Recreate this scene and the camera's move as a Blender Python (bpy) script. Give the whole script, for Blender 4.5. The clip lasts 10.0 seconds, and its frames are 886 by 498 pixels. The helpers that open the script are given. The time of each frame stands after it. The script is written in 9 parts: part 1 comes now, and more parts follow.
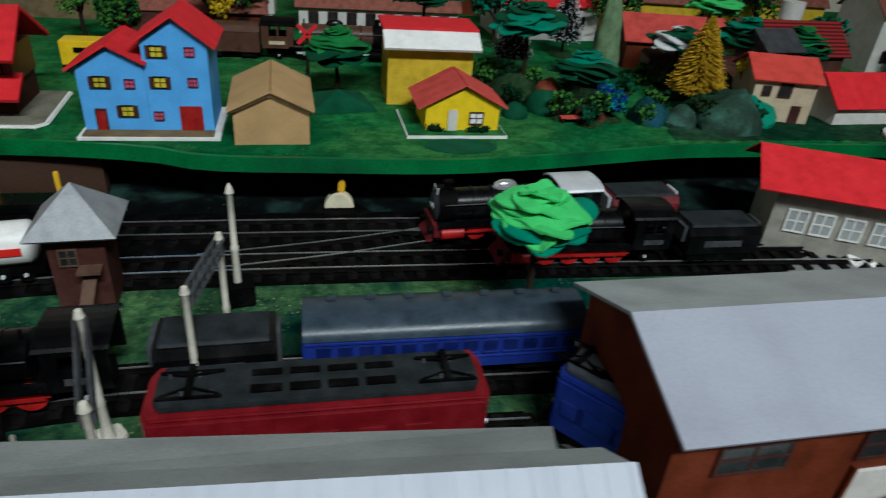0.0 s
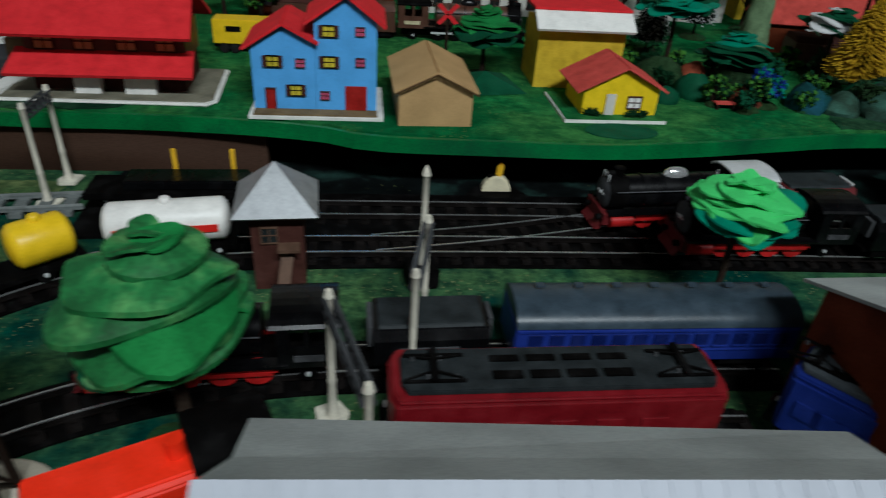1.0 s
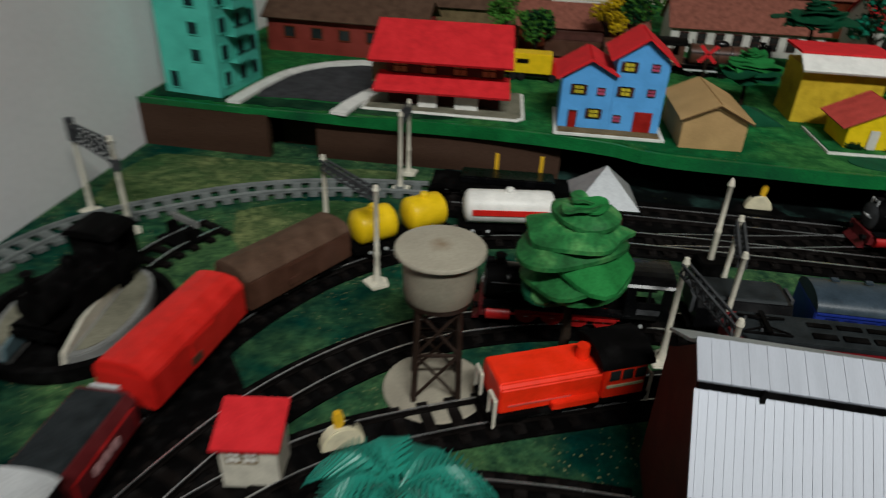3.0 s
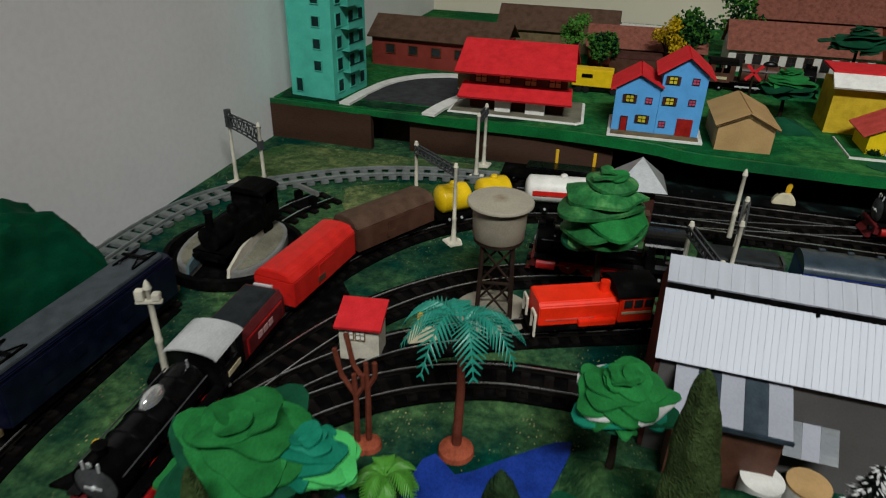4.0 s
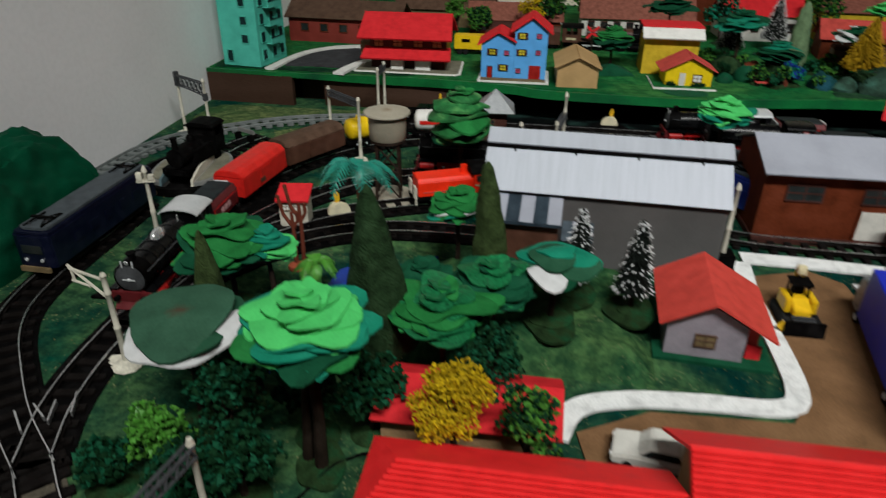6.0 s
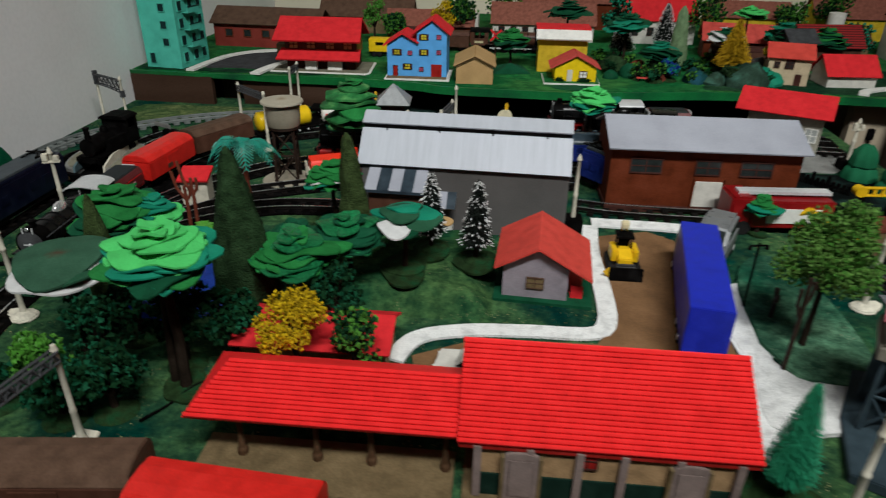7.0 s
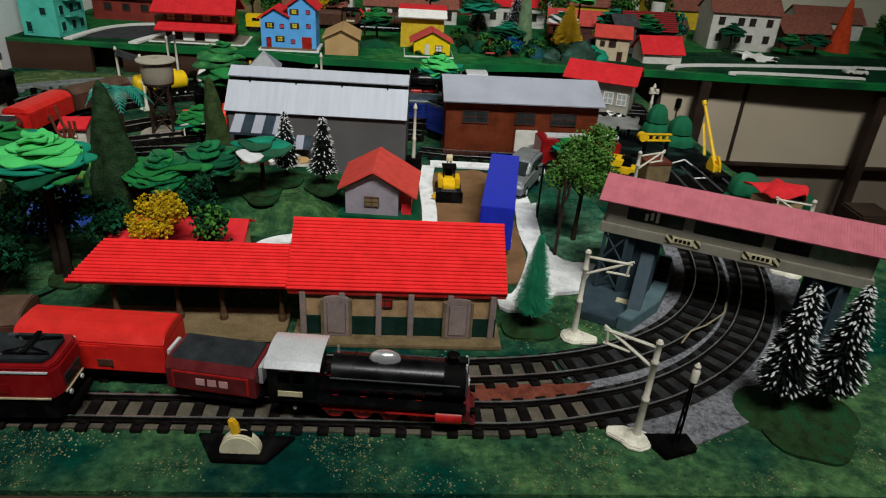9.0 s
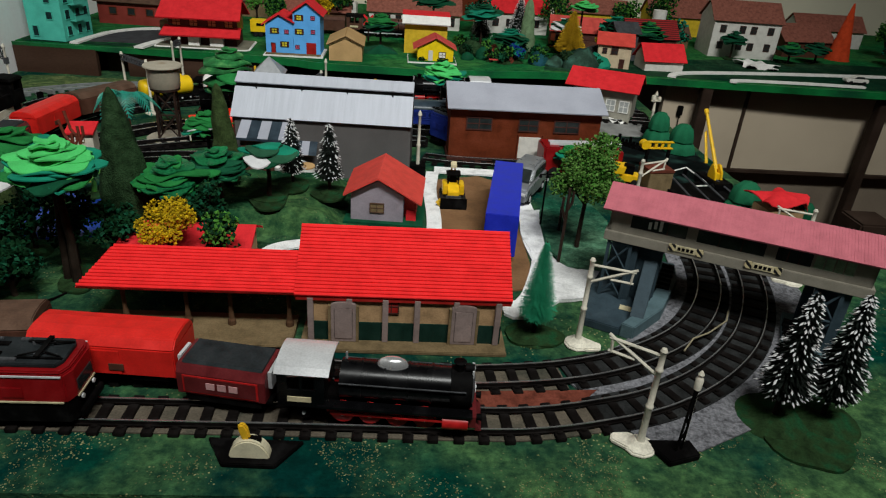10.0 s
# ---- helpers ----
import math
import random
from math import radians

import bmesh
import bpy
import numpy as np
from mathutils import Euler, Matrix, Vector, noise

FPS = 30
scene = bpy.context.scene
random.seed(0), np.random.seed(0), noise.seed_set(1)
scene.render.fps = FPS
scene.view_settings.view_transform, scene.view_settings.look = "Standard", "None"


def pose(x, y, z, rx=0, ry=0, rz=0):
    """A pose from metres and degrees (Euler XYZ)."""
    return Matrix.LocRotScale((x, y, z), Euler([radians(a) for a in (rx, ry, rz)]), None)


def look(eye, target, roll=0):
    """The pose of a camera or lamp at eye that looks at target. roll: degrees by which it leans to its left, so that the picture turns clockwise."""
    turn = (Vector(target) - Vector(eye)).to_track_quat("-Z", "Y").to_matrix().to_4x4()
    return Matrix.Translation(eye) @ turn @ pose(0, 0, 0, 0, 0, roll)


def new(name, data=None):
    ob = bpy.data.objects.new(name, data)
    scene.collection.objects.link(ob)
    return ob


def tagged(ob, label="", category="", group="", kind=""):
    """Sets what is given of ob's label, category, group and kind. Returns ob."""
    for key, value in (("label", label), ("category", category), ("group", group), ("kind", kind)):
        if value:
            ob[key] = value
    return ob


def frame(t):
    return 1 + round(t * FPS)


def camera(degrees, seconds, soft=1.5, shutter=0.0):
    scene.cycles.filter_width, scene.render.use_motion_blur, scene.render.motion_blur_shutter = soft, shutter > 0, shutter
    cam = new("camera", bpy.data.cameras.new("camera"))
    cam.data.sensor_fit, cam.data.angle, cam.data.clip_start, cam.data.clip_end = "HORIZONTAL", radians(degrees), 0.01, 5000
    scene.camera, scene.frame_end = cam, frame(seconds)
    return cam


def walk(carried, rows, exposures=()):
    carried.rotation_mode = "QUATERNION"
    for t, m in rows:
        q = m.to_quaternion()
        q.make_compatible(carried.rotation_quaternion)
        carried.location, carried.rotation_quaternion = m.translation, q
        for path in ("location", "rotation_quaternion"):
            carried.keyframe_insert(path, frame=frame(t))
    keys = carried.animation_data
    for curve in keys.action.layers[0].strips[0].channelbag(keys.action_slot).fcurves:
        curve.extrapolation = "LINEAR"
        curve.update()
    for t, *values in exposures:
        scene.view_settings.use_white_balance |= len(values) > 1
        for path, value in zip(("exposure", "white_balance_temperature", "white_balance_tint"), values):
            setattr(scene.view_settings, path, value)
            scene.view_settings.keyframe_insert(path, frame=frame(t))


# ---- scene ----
cam = camera(67.85, 10.0, soft=1.15, shutter=0.5)
PATH = [
    (0, (-0.06558, 0.08172, 0.20640), (0.31527, 1.76951, -0.79676), 5.056),
    (0.5, (-0.09759, 0.09500, 0.20009), (0.21143, 1.77625, -0.83814), 4.898),
    (1, (-0.13327, 0.09564, 0.20148), (0.09257, 1.77503, -0.86089), 4.303),
    (1.5, (-0.17438, 0.09021, 0.20221), (-0.06119, 1.77649, -0.86720), 3.640),
    (2, (-0.19652, 0.08350, 0.20467), (-0.12363, 1.78175, -0.84919), 3.780),
    (2.5, (-0.22402, 0.05834, 0.21203), (-0.24738, 1.76594, -0.82890), 3.129),
    (3, (-0.22977, 0.00177, 0.22307), (-0.44152, 1.71234, -0.79139), 2.481),
    (3.2, (-0.22464, -0.02980, 0.23259), (-0.55234, 1.67530, -0.76001), 2.115),
    (4.3, (-0.19830, -0.12979, 0.24585), (-0.69637, 1.54880, -0.72073), 1.234),
    (4.5, (-0.19704, -0.14592, 0.24825), (-0.74010, 1.50327, -0.74434), 0.828),
    (5, (-0.18871, -0.20271, 0.24686), (-0.70527, 1.45389, -0.74755), 0.721),
    (5.5, (-0.15841, -0.25985, 0.25537), (-0.54573, 1.44208, -0.72106), 1.424),
    (6, (-0.1335, -0.2915, 0.2500), (-0.384, 1.4410, -0.7180), 0.7),
    (6.2, (-0.1180, -0.3060, 0.2458), (-0.352, 1.4120, -0.7480), -0.4),
    (7.3, (-0.03299, -0.37330, 0.24654), (-0.14282, 1.40333, -0.66533), 1.508),
    (7.5, (-0.02031, -0.38896, 0.24619), (-0.09350, 1.38285, -0.67866), 1.426),
    (8, (0.00297, -0.43545, 0.23635), (0.03410, 1.34908, -0.66613), 2.407),
    (8.5, (0.00979, -0.45001, 0.23973), (0.04745, 1.32723, -0.67680), 2.783),
    (9, (0.00108, -0.47217, 0.24185), (0.13210, 1.29560, -0.68435), 3.798),
    (9.5, (-0.00329, -0.47804, 0.24738), (0.15458, 1.29197, -0.67031), 4.499),
    (10, (-0.00356, -0.47522, 0.24596), (0.12907, 1.29730, -0.67086), 4.155),
]
walk(cam, [(t, look(eye, target, roll)) for t, eye, target, roll in PATH],
     exposures=[(0.0, -0.35, 5900, 7), (1.5, -0.6, 6000, 7), (2.5, -0.58, 6550, 10), (5.0, -0.4, 6550, 10), (7.5, -0.33, 6550, 10), (10.0, -0.27, 6550, 10)])

# ---- light ----
world = bpy.data.worlds.new("room_air")
world.use_nodes = True
world.node_tree.nodes["Background"].inputs["Color"].default_value = (0.6, 0.7, 0.8, 1)
world.node_tree.nodes["Background"].inputs["Strength"].default_value = 0.002
scene.world = world


def lamp(name, x, y, z, sx, sy, watts, colour, target):
    data = bpy.data.lights.new(name, "AREA")
    data.shape, data.size, data.size_y, data.energy, data.color = "RECTANGLE", sx, sy, watts, colour
    data.spread = math.radians(72)  # narrowed so the middle of the table is brighter; no reflector is known
    ob = new(name, data)
    ob.matrix_world = look((x, y, z), target)
    return ob


lamp("pendant_tube_light", 0.25, -0.88, 1.5, 0.9, 0.08, 8.4, (0.97, 1.0, 0.97), (-0.02, 0.42, 0))


# ---- mesh tools ----
class M:
    """Vertices and faces gathered into one mesh."""

    def __init__(self):
        self.v, self.f = [], []

    def add(self, vs, fs):
        k = len(self.v)
        self.v += [tuple(p) for p in vs]
        self.f += [tuple(k + i for i in f) for f in fs]
        return self

    def box(self, x0, x1, y0, y1, z0, z1, m=None):
        vs = [Vector(p) for p in ((x0, y0, z0), (x1, y0, z0), (x1, y1, z0), (x0, y1, z0), (x0, y0, z1), (x1, y0, z1), (x1, y1, z1), (x0, y1, z1))]
        if m is not None:
            vs = [m @ p for p in vs]
        return self.add(vs, ((0, 3, 2, 1), (4, 5, 6, 7), (0, 1, 5, 4), (1, 2, 6, 5), (2, 3, 7, 6), (3, 0, 4, 7)))

    def prism(self, poly, axis, a, b):
        """A polygon of two coordinates drawn out along an axis from a to b."""
        n = len(poly)
        area = sum(poly[i][0] * poly[(i + 1) % n][1] - poly[(i + 1) % n][0] * poly[i][1] for i in range(n))
        if area < 0:
            poly = poly[::-1]
        put = {"x": lambda p, q: (q, p[0], p[1]), "y": lambda p, q: (p[0], q, p[1]), "z": lambda p, q: (p[0], p[1], q)}[axis]
        vs = [put(p, a) for p in poly] + [put(p, b) for p in poly]
        sides = [(i, (i + 1) % n, n + (i + 1) % n, n + i) for i in range(n)]
        fs = [tuple(range(n - 1, -1, -1)), tuple(range(n, 2 * n))] + sides
        if axis == "y":
            fs = [f[::-1] for f in fs]
        return self.add(vs, fs)

    def cyl(self, p, q, r, s=None, n=12, caps=True):
        p, q = Vector(p), Vector(q)
        s = r if s is None else s
        turn = (q - p).to_track_quat("Z", "Y").to_matrix()
        ring = [(math.cos(2 * math.pi * i / n), math.sin(2 * math.pi * i / n)) for i in range(n)]
        vs = [p + turn @ Vector((r * a, r * b, 0)) for a, b in ring] + [q + turn @ Vector((s * a, s * b, 0)) for a, b in ring]
        fs = [(i, (i + 1) % n, n + (i + 1) % n, n + i) for i in range(n)]
        if caps:
            fs += [tuple(range(n - 1, -1, -1)), tuple(range(n, 2 * n))]
        return self.add(vs, fs)

    def tube(self, pts, r, n=6, taper=1.0):
        for i in range(len(pts) - 1):
            k = len(pts) - 1
            self.cyl(pts[i], pts[i + 1], r * (1 + (taper - 1) * i / k), r * (1 + (taper - 1) * (i + 1) / k), n)
        return self

    def lathe(self, profile, n=20, at=(0, 0, 0)):
        """A profile of (radius, height) turned round the upright axis."""
        vs = [(at[0] + r * math.cos(2 * math.pi * i / n), at[1] + r * math.sin(2 * math.pi * i / n), at[2] + z) for r, z in profile for i in range(n)]
        fs = [(a * n + i, a * n + (i + 1) % n, (a + 1) * n + (i + 1) % n, (a + 1) * n + i) for a in range(len(profile) - 1) for i in range(n)]
        return self.add(vs, fs + [tuple(range(n - 1, -1, -1)), tuple(range((len(profile) - 1) * n, len(profile) * n))])

    def slab(self, a, b, c, d, t):
        """A sheet over four corners, counter-clockwise from above, t thick below them."""
        a, b, c, d = (Vector(p) for p in (a, b, c, d))
        n = (b - a).cross(d - a).normalized() * t
        return self.add([a - n, b - n, c - n, d - n, a, b, c, d], ((0, 3, 2, 1), (4, 5, 6, 7), (0, 1, 5, 4), (1, 2, 6, 5), (2, 3, 7, 6), (3, 0, 4, 7)))

    def rail(self, pts, offset, width, z0, z1):
        """A bar along a flat line of points, set off to its left."""
        vs, k = [], len(pts)
        for i, p in enumerate(pts):
            d = (pts[min(i + 1, k - 1)] - pts[max(i - 1, 0)]).normalized()
            s = Vector((-d.y, d.x, 0))
            for o, z in ((offset - width / 2, z0), (offset + width / 2, z0), (offset + width / 2, z1), (offset - width / 2, z1)):
                vs.append((p.x + s.x * o, p.y + s.y * o, z))
        fs = [(4 * i + j, 4 * i + (j + 1) % 4, 4 * i + 4 + (j + 1) % 4, 4 * i + 4 + j) for i in range(k - 1) for j in range(4)]
        return self.add(vs, [f[::-1] for f in fs] + [(0, 1, 2, 3), (4 * k - 1, 4 * k - 2, 4 * k - 3, 4 * k - 4)])

    def data(self, name, mat, bevel=0.0, smooth=False):
        me = bpy.data.meshes.new(name)
        me.from_pydata(self.v, [], self.f)
        if bevel:
            bm = bmesh.new()
            bm.from_mesh(me)
            bmesh.ops.remove_doubles(bm, verts=bm.verts, dist=1e-6)
            sharp = [e for e in bm.edges if len(e.link_faces) == 2 and e.calc_face_angle(0) > 0.6]
            bmesh.ops.bevel(bm, geom=sharp, offset=bevel, segments=2, affect="EDGES", clamp_overlap=True)
            bm.to_mesh(me)
            bm.free()
        if smooth:
            for p in me.polygons:
                p.use_smooth = True
            me.set_sharp_from_angle(angle=0.7)
        me.materials.append(mat)
        return me


def part(name, m, mat, parent, label="", bevel=0.0, smooth=False, at=None):
    ob = new(name, m.data(name, mat, bevel, smooth))
    ob.parent = parent
    if at is not None:
        ob.matrix_basis = at
    return tagged(ob, label)


def thing(name, x, y, z=0.0, turn=0.0, label="", category="", group="", kind=""):
    ob = new(name)
    ob.empty_display_size = 0.01
    ob.matrix_basis = pose(x, y, z, 0, 0, turn)
    return tagged(ob, label, category, group, kind)


def solid(name, m, mat, label, category, kind="structure", bevel=0.0, smooth=False):
    return tagged(new(name, m.data(name, mat, bevel, smooth)), label, category, "", kind)


def spline(pts, step):
    """Even points along a smooth line through flat control points."""
    ps = [Vector((*p, 0)) for p in pts]
    ps = [2 * ps[0] - ps[1]] + ps + [2 * ps[-1] - ps[-2]]
    fine = []
    for i in range(1, len(ps) - 2):
        a, b, c, d = ps[i - 1:i + 3]
        for j in range(24):
            t = j / 24
            fine.append(0.5 * ((2 * b) + (c - a) * t + (2 * a - 5 * b + 4 * c - d) * t * t + (3 * b - a - 3 * c + d) * t ** 3))
    fine.append(ps[-2])
    out, left = [fine[0].copy()], step
    for p, q in zip(fine, fine[1:]):
        d, run = (q - p).length, 0.0
        while d - run >= left:
            run += left
            out.append(p + (q - p) * (run / d))
            left = step
        left -= d - run
    return out


# ---- materials ----
def paint(name, colour, rough=0.6, metal=0.0, vary=0.25, scale=120.0, bump=0.15, fine=900.0, other=None, mix=0.5, streak=None, spec=None, depth=0.0004):
    """A surface with patches and grain: colour shifts over two sizes of noise, and a slight relief."""
    mat = bpy.data.materials.new(name)
    mat.use_nodes = True
    t = mat.node_tree
    b = t.nodes["Principled BSDF"]
    b.inputs["Roughness"].default_value, b.inputs["Metallic"].default_value = rough, metal
    b.inputs["Specular IOR Level"].default_value = (0.3 if rough < 0.46 else 0.07) if spec is None else spec
    co = t.nodes.new("ShaderNodeTexCoord")
    mp = t.nodes.new("ShaderNodeMapping")
    if streak:
        mp.inputs["Scale"].default_value = streak
    t.links.new(co.outputs["Object"], mp.inputs["Vector"])
    big, small = t.nodes.new("ShaderNodeTexNoise"), t.nodes.new("ShaderNodeTexNoise")
    big.inputs["Scale"].default_value, big.inputs["Detail"].default_value = scale, 4
    small.inputs["Scale"].default_value, small.inputs["Detail"].default_value = fine, 3
    for n in (big, small):
        t.links.new(mp.outputs["Vector"], n.inputs["Vector"])
    dark = tuple(c * (1 - vary) for c in colour)
    light = tuple(min(1, c * (1 + vary * 0.6) + 0.004) for c in colour)
    ramp = t.nodes.new("ShaderNodeValToRGB")
    ramp.color_ramp.elements[0].position, ramp.color_ramp.elements[0].color = 0.3, (*dark, 1)
    ramp.color_ramp.elements[1].position, ramp.color_ramp.elements[1].color = 0.7, (*(other or light), 1)
    mid = ramp.color_ramp.elements.new(mix)
    mid.color = (*colour, 1)
    t.links.new(big.outputs["Fac"], ramp.inputs["Fac"])
    mul = t.nodes.new("ShaderNodeMix")
    mul.data_type, mul.blend_type = "RGBA", "MULTIPLY"
    mul.inputs["Factor"].default_value = min(1.0, vary * 1.6)
    tone = t.nodes.new("ShaderNodeValToRGB")
    tone.color_ramp.elements[0].position, tone.color_ramp.elements[0].color = 0.35, (0.6, 0.6, 0.6, 1)
    tone.color_ramp.elements[1].position, tone.color_ramp.elements[1].color = 0.6, (1, 1, 1, 1)
    t.links.new(small.outputs["Fac"], tone.inputs["Fac"])
    t.links.new(ramp.outputs["Color"], mul.inputs["A"])
    t.links.new(tone.outputs["Color"], mul.inputs["B"])
    own = t.nodes.new("ShaderNodeObjectInfo")
    hsv = t.nodes.new("ShaderNodeHueSaturation")
    span = t.nodes.new("ShaderNodeMapRange")
    span.inputs["To Min"].default_value, span.inputs["To Max"].default_value = 1 - 0.35 * vary, 1 + 0.35 * vary
    t.links.new(own.outputs["Random"], span.inputs["Value"])
    t.links.new(span.outputs["Result"], hsv.inputs["Value"])
    t.links.new(mul.outputs["Result"], hsv.inputs["Color"])
    t.links.new(hsv.outputs["Color"], b.inputs["Base Color"])
    rr = t.nodes.new("ShaderNodeMapRange")
    rr.inputs["To Min"].default_value, rr.inputs["To Max"].default_value = max(0.03, rough - 0.12), min(1, rough + 0.12)
    t.links.new(big.outputs["Fac"], rr.inputs["Value"])
    t.links.new(rr.outputs["Result"], b.inputs["Roughness"])
    if bump:
        bp = t.nodes.new("ShaderNodeBump")
        bp.inputs["Strength"].default_value, bp.inputs["Distance"].default_value = bump, depth
        t.links.new(small.outputs["Fac"], bp.inputs["Height"])
        t.links.new(bp.outputs["Normal"], b.inputs["Normal"])
    return mat


def grass_paint(name, darkgreen, midgreen, pale, straw):
    """Scenic ground: painted boards with washes of teal and olive, mottled turf and stray straw grains."""
    mat = paint(name, midgreen, rough=0.9, vary=0.35, scale=26, bump=0.8, fine=420, depth=0.0012, spec=0.03)
    t = mat.node_tree
    b = t.nodes["Principled BSDF"]
    co = t.nodes.new("ShaderNodeTexCoord")

    def field(scale, detail, rough):
        n = t.nodes.new("ShaderNodeTexNoise")
        n.inputs["Scale"].default_value, n.inputs["Detail"].default_value, n.inputs["Roughness"].default_value = scale, detail, rough
        t.links.new(co.outputs["Object"], n.inputs["Vector"])
        return n.outputs["Fac"]

    def step(src, lo, hi, a=0.0, c=1.0):
        r = t.nodes.new("ShaderNodeMapRange")
        for key, val in (("From Min", lo), ("From Max", hi), ("To Min", a), ("To Max", c)):
            r.inputs[key].default_value = val
        t.links.new(src, r.inputs["Value"])
        return r.outputs["Result"]

    def times(p, q):
        m = t.nodes.new("ShaderNodeMath")
        m.operation = "MULTIPLY"
        t.links.new(p, m.inputs[0])
        t.links.new(q, m.inputs[1])
        return m.outputs[0]

    def blend(fac, a, c, mode="MIX"):
        m = t.nodes.new("ShaderNodeMix")
        m.data_type, m.blend_type = "RGBA", mode
        t.links.new(fac, m.inputs["Factor"])
        for sock, val in (("A", a), ("B", c)):
            if isinstance(val, tuple):
                m.inputs[sock].default_value = (*val, 1)
            else:
                t.links.new(val, m.inputs[sock])
        return m.outputs["Result"]

    one = blend(step(field(9, 8, 0.55), 0.4, 0.62), darkgreen, midgreen)
    two = blend(step(field(10, 9, 0.6), 0.41, 0.6), one, pale)
    three = blend(step(field(130, 6, 0.7), 0.62, 0.36, 0.0, 0.7), two, tuple(c * 0.35 for c in darkgreen))
    three = blend(step(field(55, 6, 0.75), 0.58, 0.4, 0.0, 0.6), three, tuple(c * 0.5 for c in darkgreen))
    cells = t.nodes.new("ShaderNodeTexVoronoi")
    cells.inputs["Scale"].default_value = 480
    t.links.new(co.outputs["Object"], cells.inputs["Vector"])
    grain = times(step(cells.outputs["Distance"], 0.3, 0.18), step(field(30, 6, 0.7), 0.5, 0.62))
    tone = t.nodes.new("ShaderNodeSeparateColor")
    t.links.new(cells.outputs["Color"], tone.inputs["Color"])
    grain = times(grain, step(tone.outputs["Red"], 0.45, 0.75))
    t.links.new(blend(grain, three, straw), b.inputs["Base Color"])
    return mat


def stripes(name, a, c, scale, turn, rough=0.5):
    """Two alternating painted bands."""
    mat = paint(name, a, rough=rough)
    t = mat.node_tree
    co, mp, wave, ramp = (t.nodes.new("ShaderNode" + k) for k in ("TexCoord", "Mapping", "TexWave", "ValToRGB"))
    mp.inputs["Rotation"].default_value = turn
    wave.inputs["Scale"].default_value = scale
    t.links.new(co.outputs["Object"], mp.inputs["Vector"])
    t.links.new(mp.outputs["Vector"], wave.inputs["Vector"])
    t.links.new(wave.outputs["Fac"], ramp.inputs["Fac"])
    ramp.color_ramp.interpolation = "CONSTANT"
    ramp.color_ramp.elements[0].color, ramp.color_ramp.elements[1].color = (*a, 1), (*c, 1)
    ramp.color_ramp.elements[1].position = 0.5
    t.links.new(ramp.outputs["Color"], t.nodes["Principled BSDF"].inputs["Base Color"])
    return mat


GROUND = grass_paint("scenic_turf", (0.0008, 0.034, 0.028), (0.0025, 0.072, 0.04), (0.085, 0.185, 0.065), (0.36, 0.34, 0.16))
MOUNDTURF = grass_paint("mound_turf", (0.0015, 0.045, 0.024), (0.006, 0.085, 0.034), (0.07, 0.15, 0.05), (0.2, 0.2, 0.1))
MOSSMAT = grass_paint("moss_mat", (0.006, 0.06, 0.036), (0.035, 0.18, 0.1), (0.14, 0.3, 0.18), (0.32, 0.36, 0.24))
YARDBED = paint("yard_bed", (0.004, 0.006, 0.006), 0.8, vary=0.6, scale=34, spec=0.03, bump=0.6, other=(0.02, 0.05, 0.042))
SHELFTURF = grass_paint("shelf_turf", (0.007, 0.12, 0.036), (0.015, 0.22, 0.06), (0.05, 0.2, 0.05), (0.12, 0.2, 0.06))
SHELFEDGE = paint("shelf_green_edge", (0.008, 0.21, 0.052), 0.4, spec=0.3, vary=0.6, scale=14, other=(0.004, 0.08, 0.03))
BROWNBOARD = paint("brown_board", (0.055, 0.029, 0.019), 0.6, vary=0.4, scale=14, streak=(0.3, 1, 2))
WALLPAINT = paint("wall_paint", (0.87, 0.85, 0.86), 0.8, vary=0.06, scale=7, bump=0.1, fine=200)
BEIGEWALL = paint("beige_panel", (0.74, 0.68, 0.54), 0.7, vary=0.12, scale=6)
CEILPAINT = paint("ceiling_paint", (0.12, 0.1, 0.08), 0.9, vary=0.05, scale=4)
FLOORMAT = paint("floor_tile", (0.12, 0.08, 0.06), 0.5, vary=0.25, scale=8)
POSTMAT = paint("post_dark_wood", (0.035, 0.022, 0.016), 0.5, vary=0.4, scale=30)
SLEEPER = paint("sleeper_plastic", (0.007, 0.0055, 0.005), 0.6, vary=0.4, spec=0.05)
SLEEPERGREY = paint("grey_sleeper", (0.15, 0.165, 0.16), 0.6, vary=0.3)
RAIL = paint("rail_steel", (0.66, 0.66, 0.66), 0.26, 0.85, spec=0.5, vary=0.25, scale=60, bump=0.03)
RAILGREY = paint("grey_rail", (0.21, 0.225, 0.22), 0.5, 0.0, vary=0.25)
BALLAST = paint("ballast_grey", (0.18, 0.18, 0.195), 0.95, vary=0.6, scale=350, bump=0.8, fine=800, depth=0.001)
BRICKRED = paint("brick_paving", (0.15, 0.04, 0.025), 0.8, vary=0.4, scale=150)
WATER = paint("pond_gloss", (0.012, 0.04, 0.26), 0.18, vary=0.4, scale=50, bump=0.15)
ROAD = paint("road_card", (0.22, 0.117, 0.056), 0.85, vary=0.3, scale=40)
ASPHALT = paint("asphalt_card", (0.045, 0.046, 0.05), 0.8, vary=0.35, scale=90)
WHITEGRAVEL = paint("white_gravel", (0.78, 0.78, 0.77), 0.9, vary=0.25, scale=120, bump=0.8, fine=800, other=(0.84, 0.84, 0.83), depth=0.001)
WHITE = paint("white_card", (0.74, 0.73, 0.69), 0.6, vary=0.12)
CREAM = paint("cream_plastic", (0.66, 0.6, 0.42), 0.42, vary=0.15)
IVORY = paint("ivory_plastic", (0.62, 0.58, 0.48), 0.4, vary=0.2)
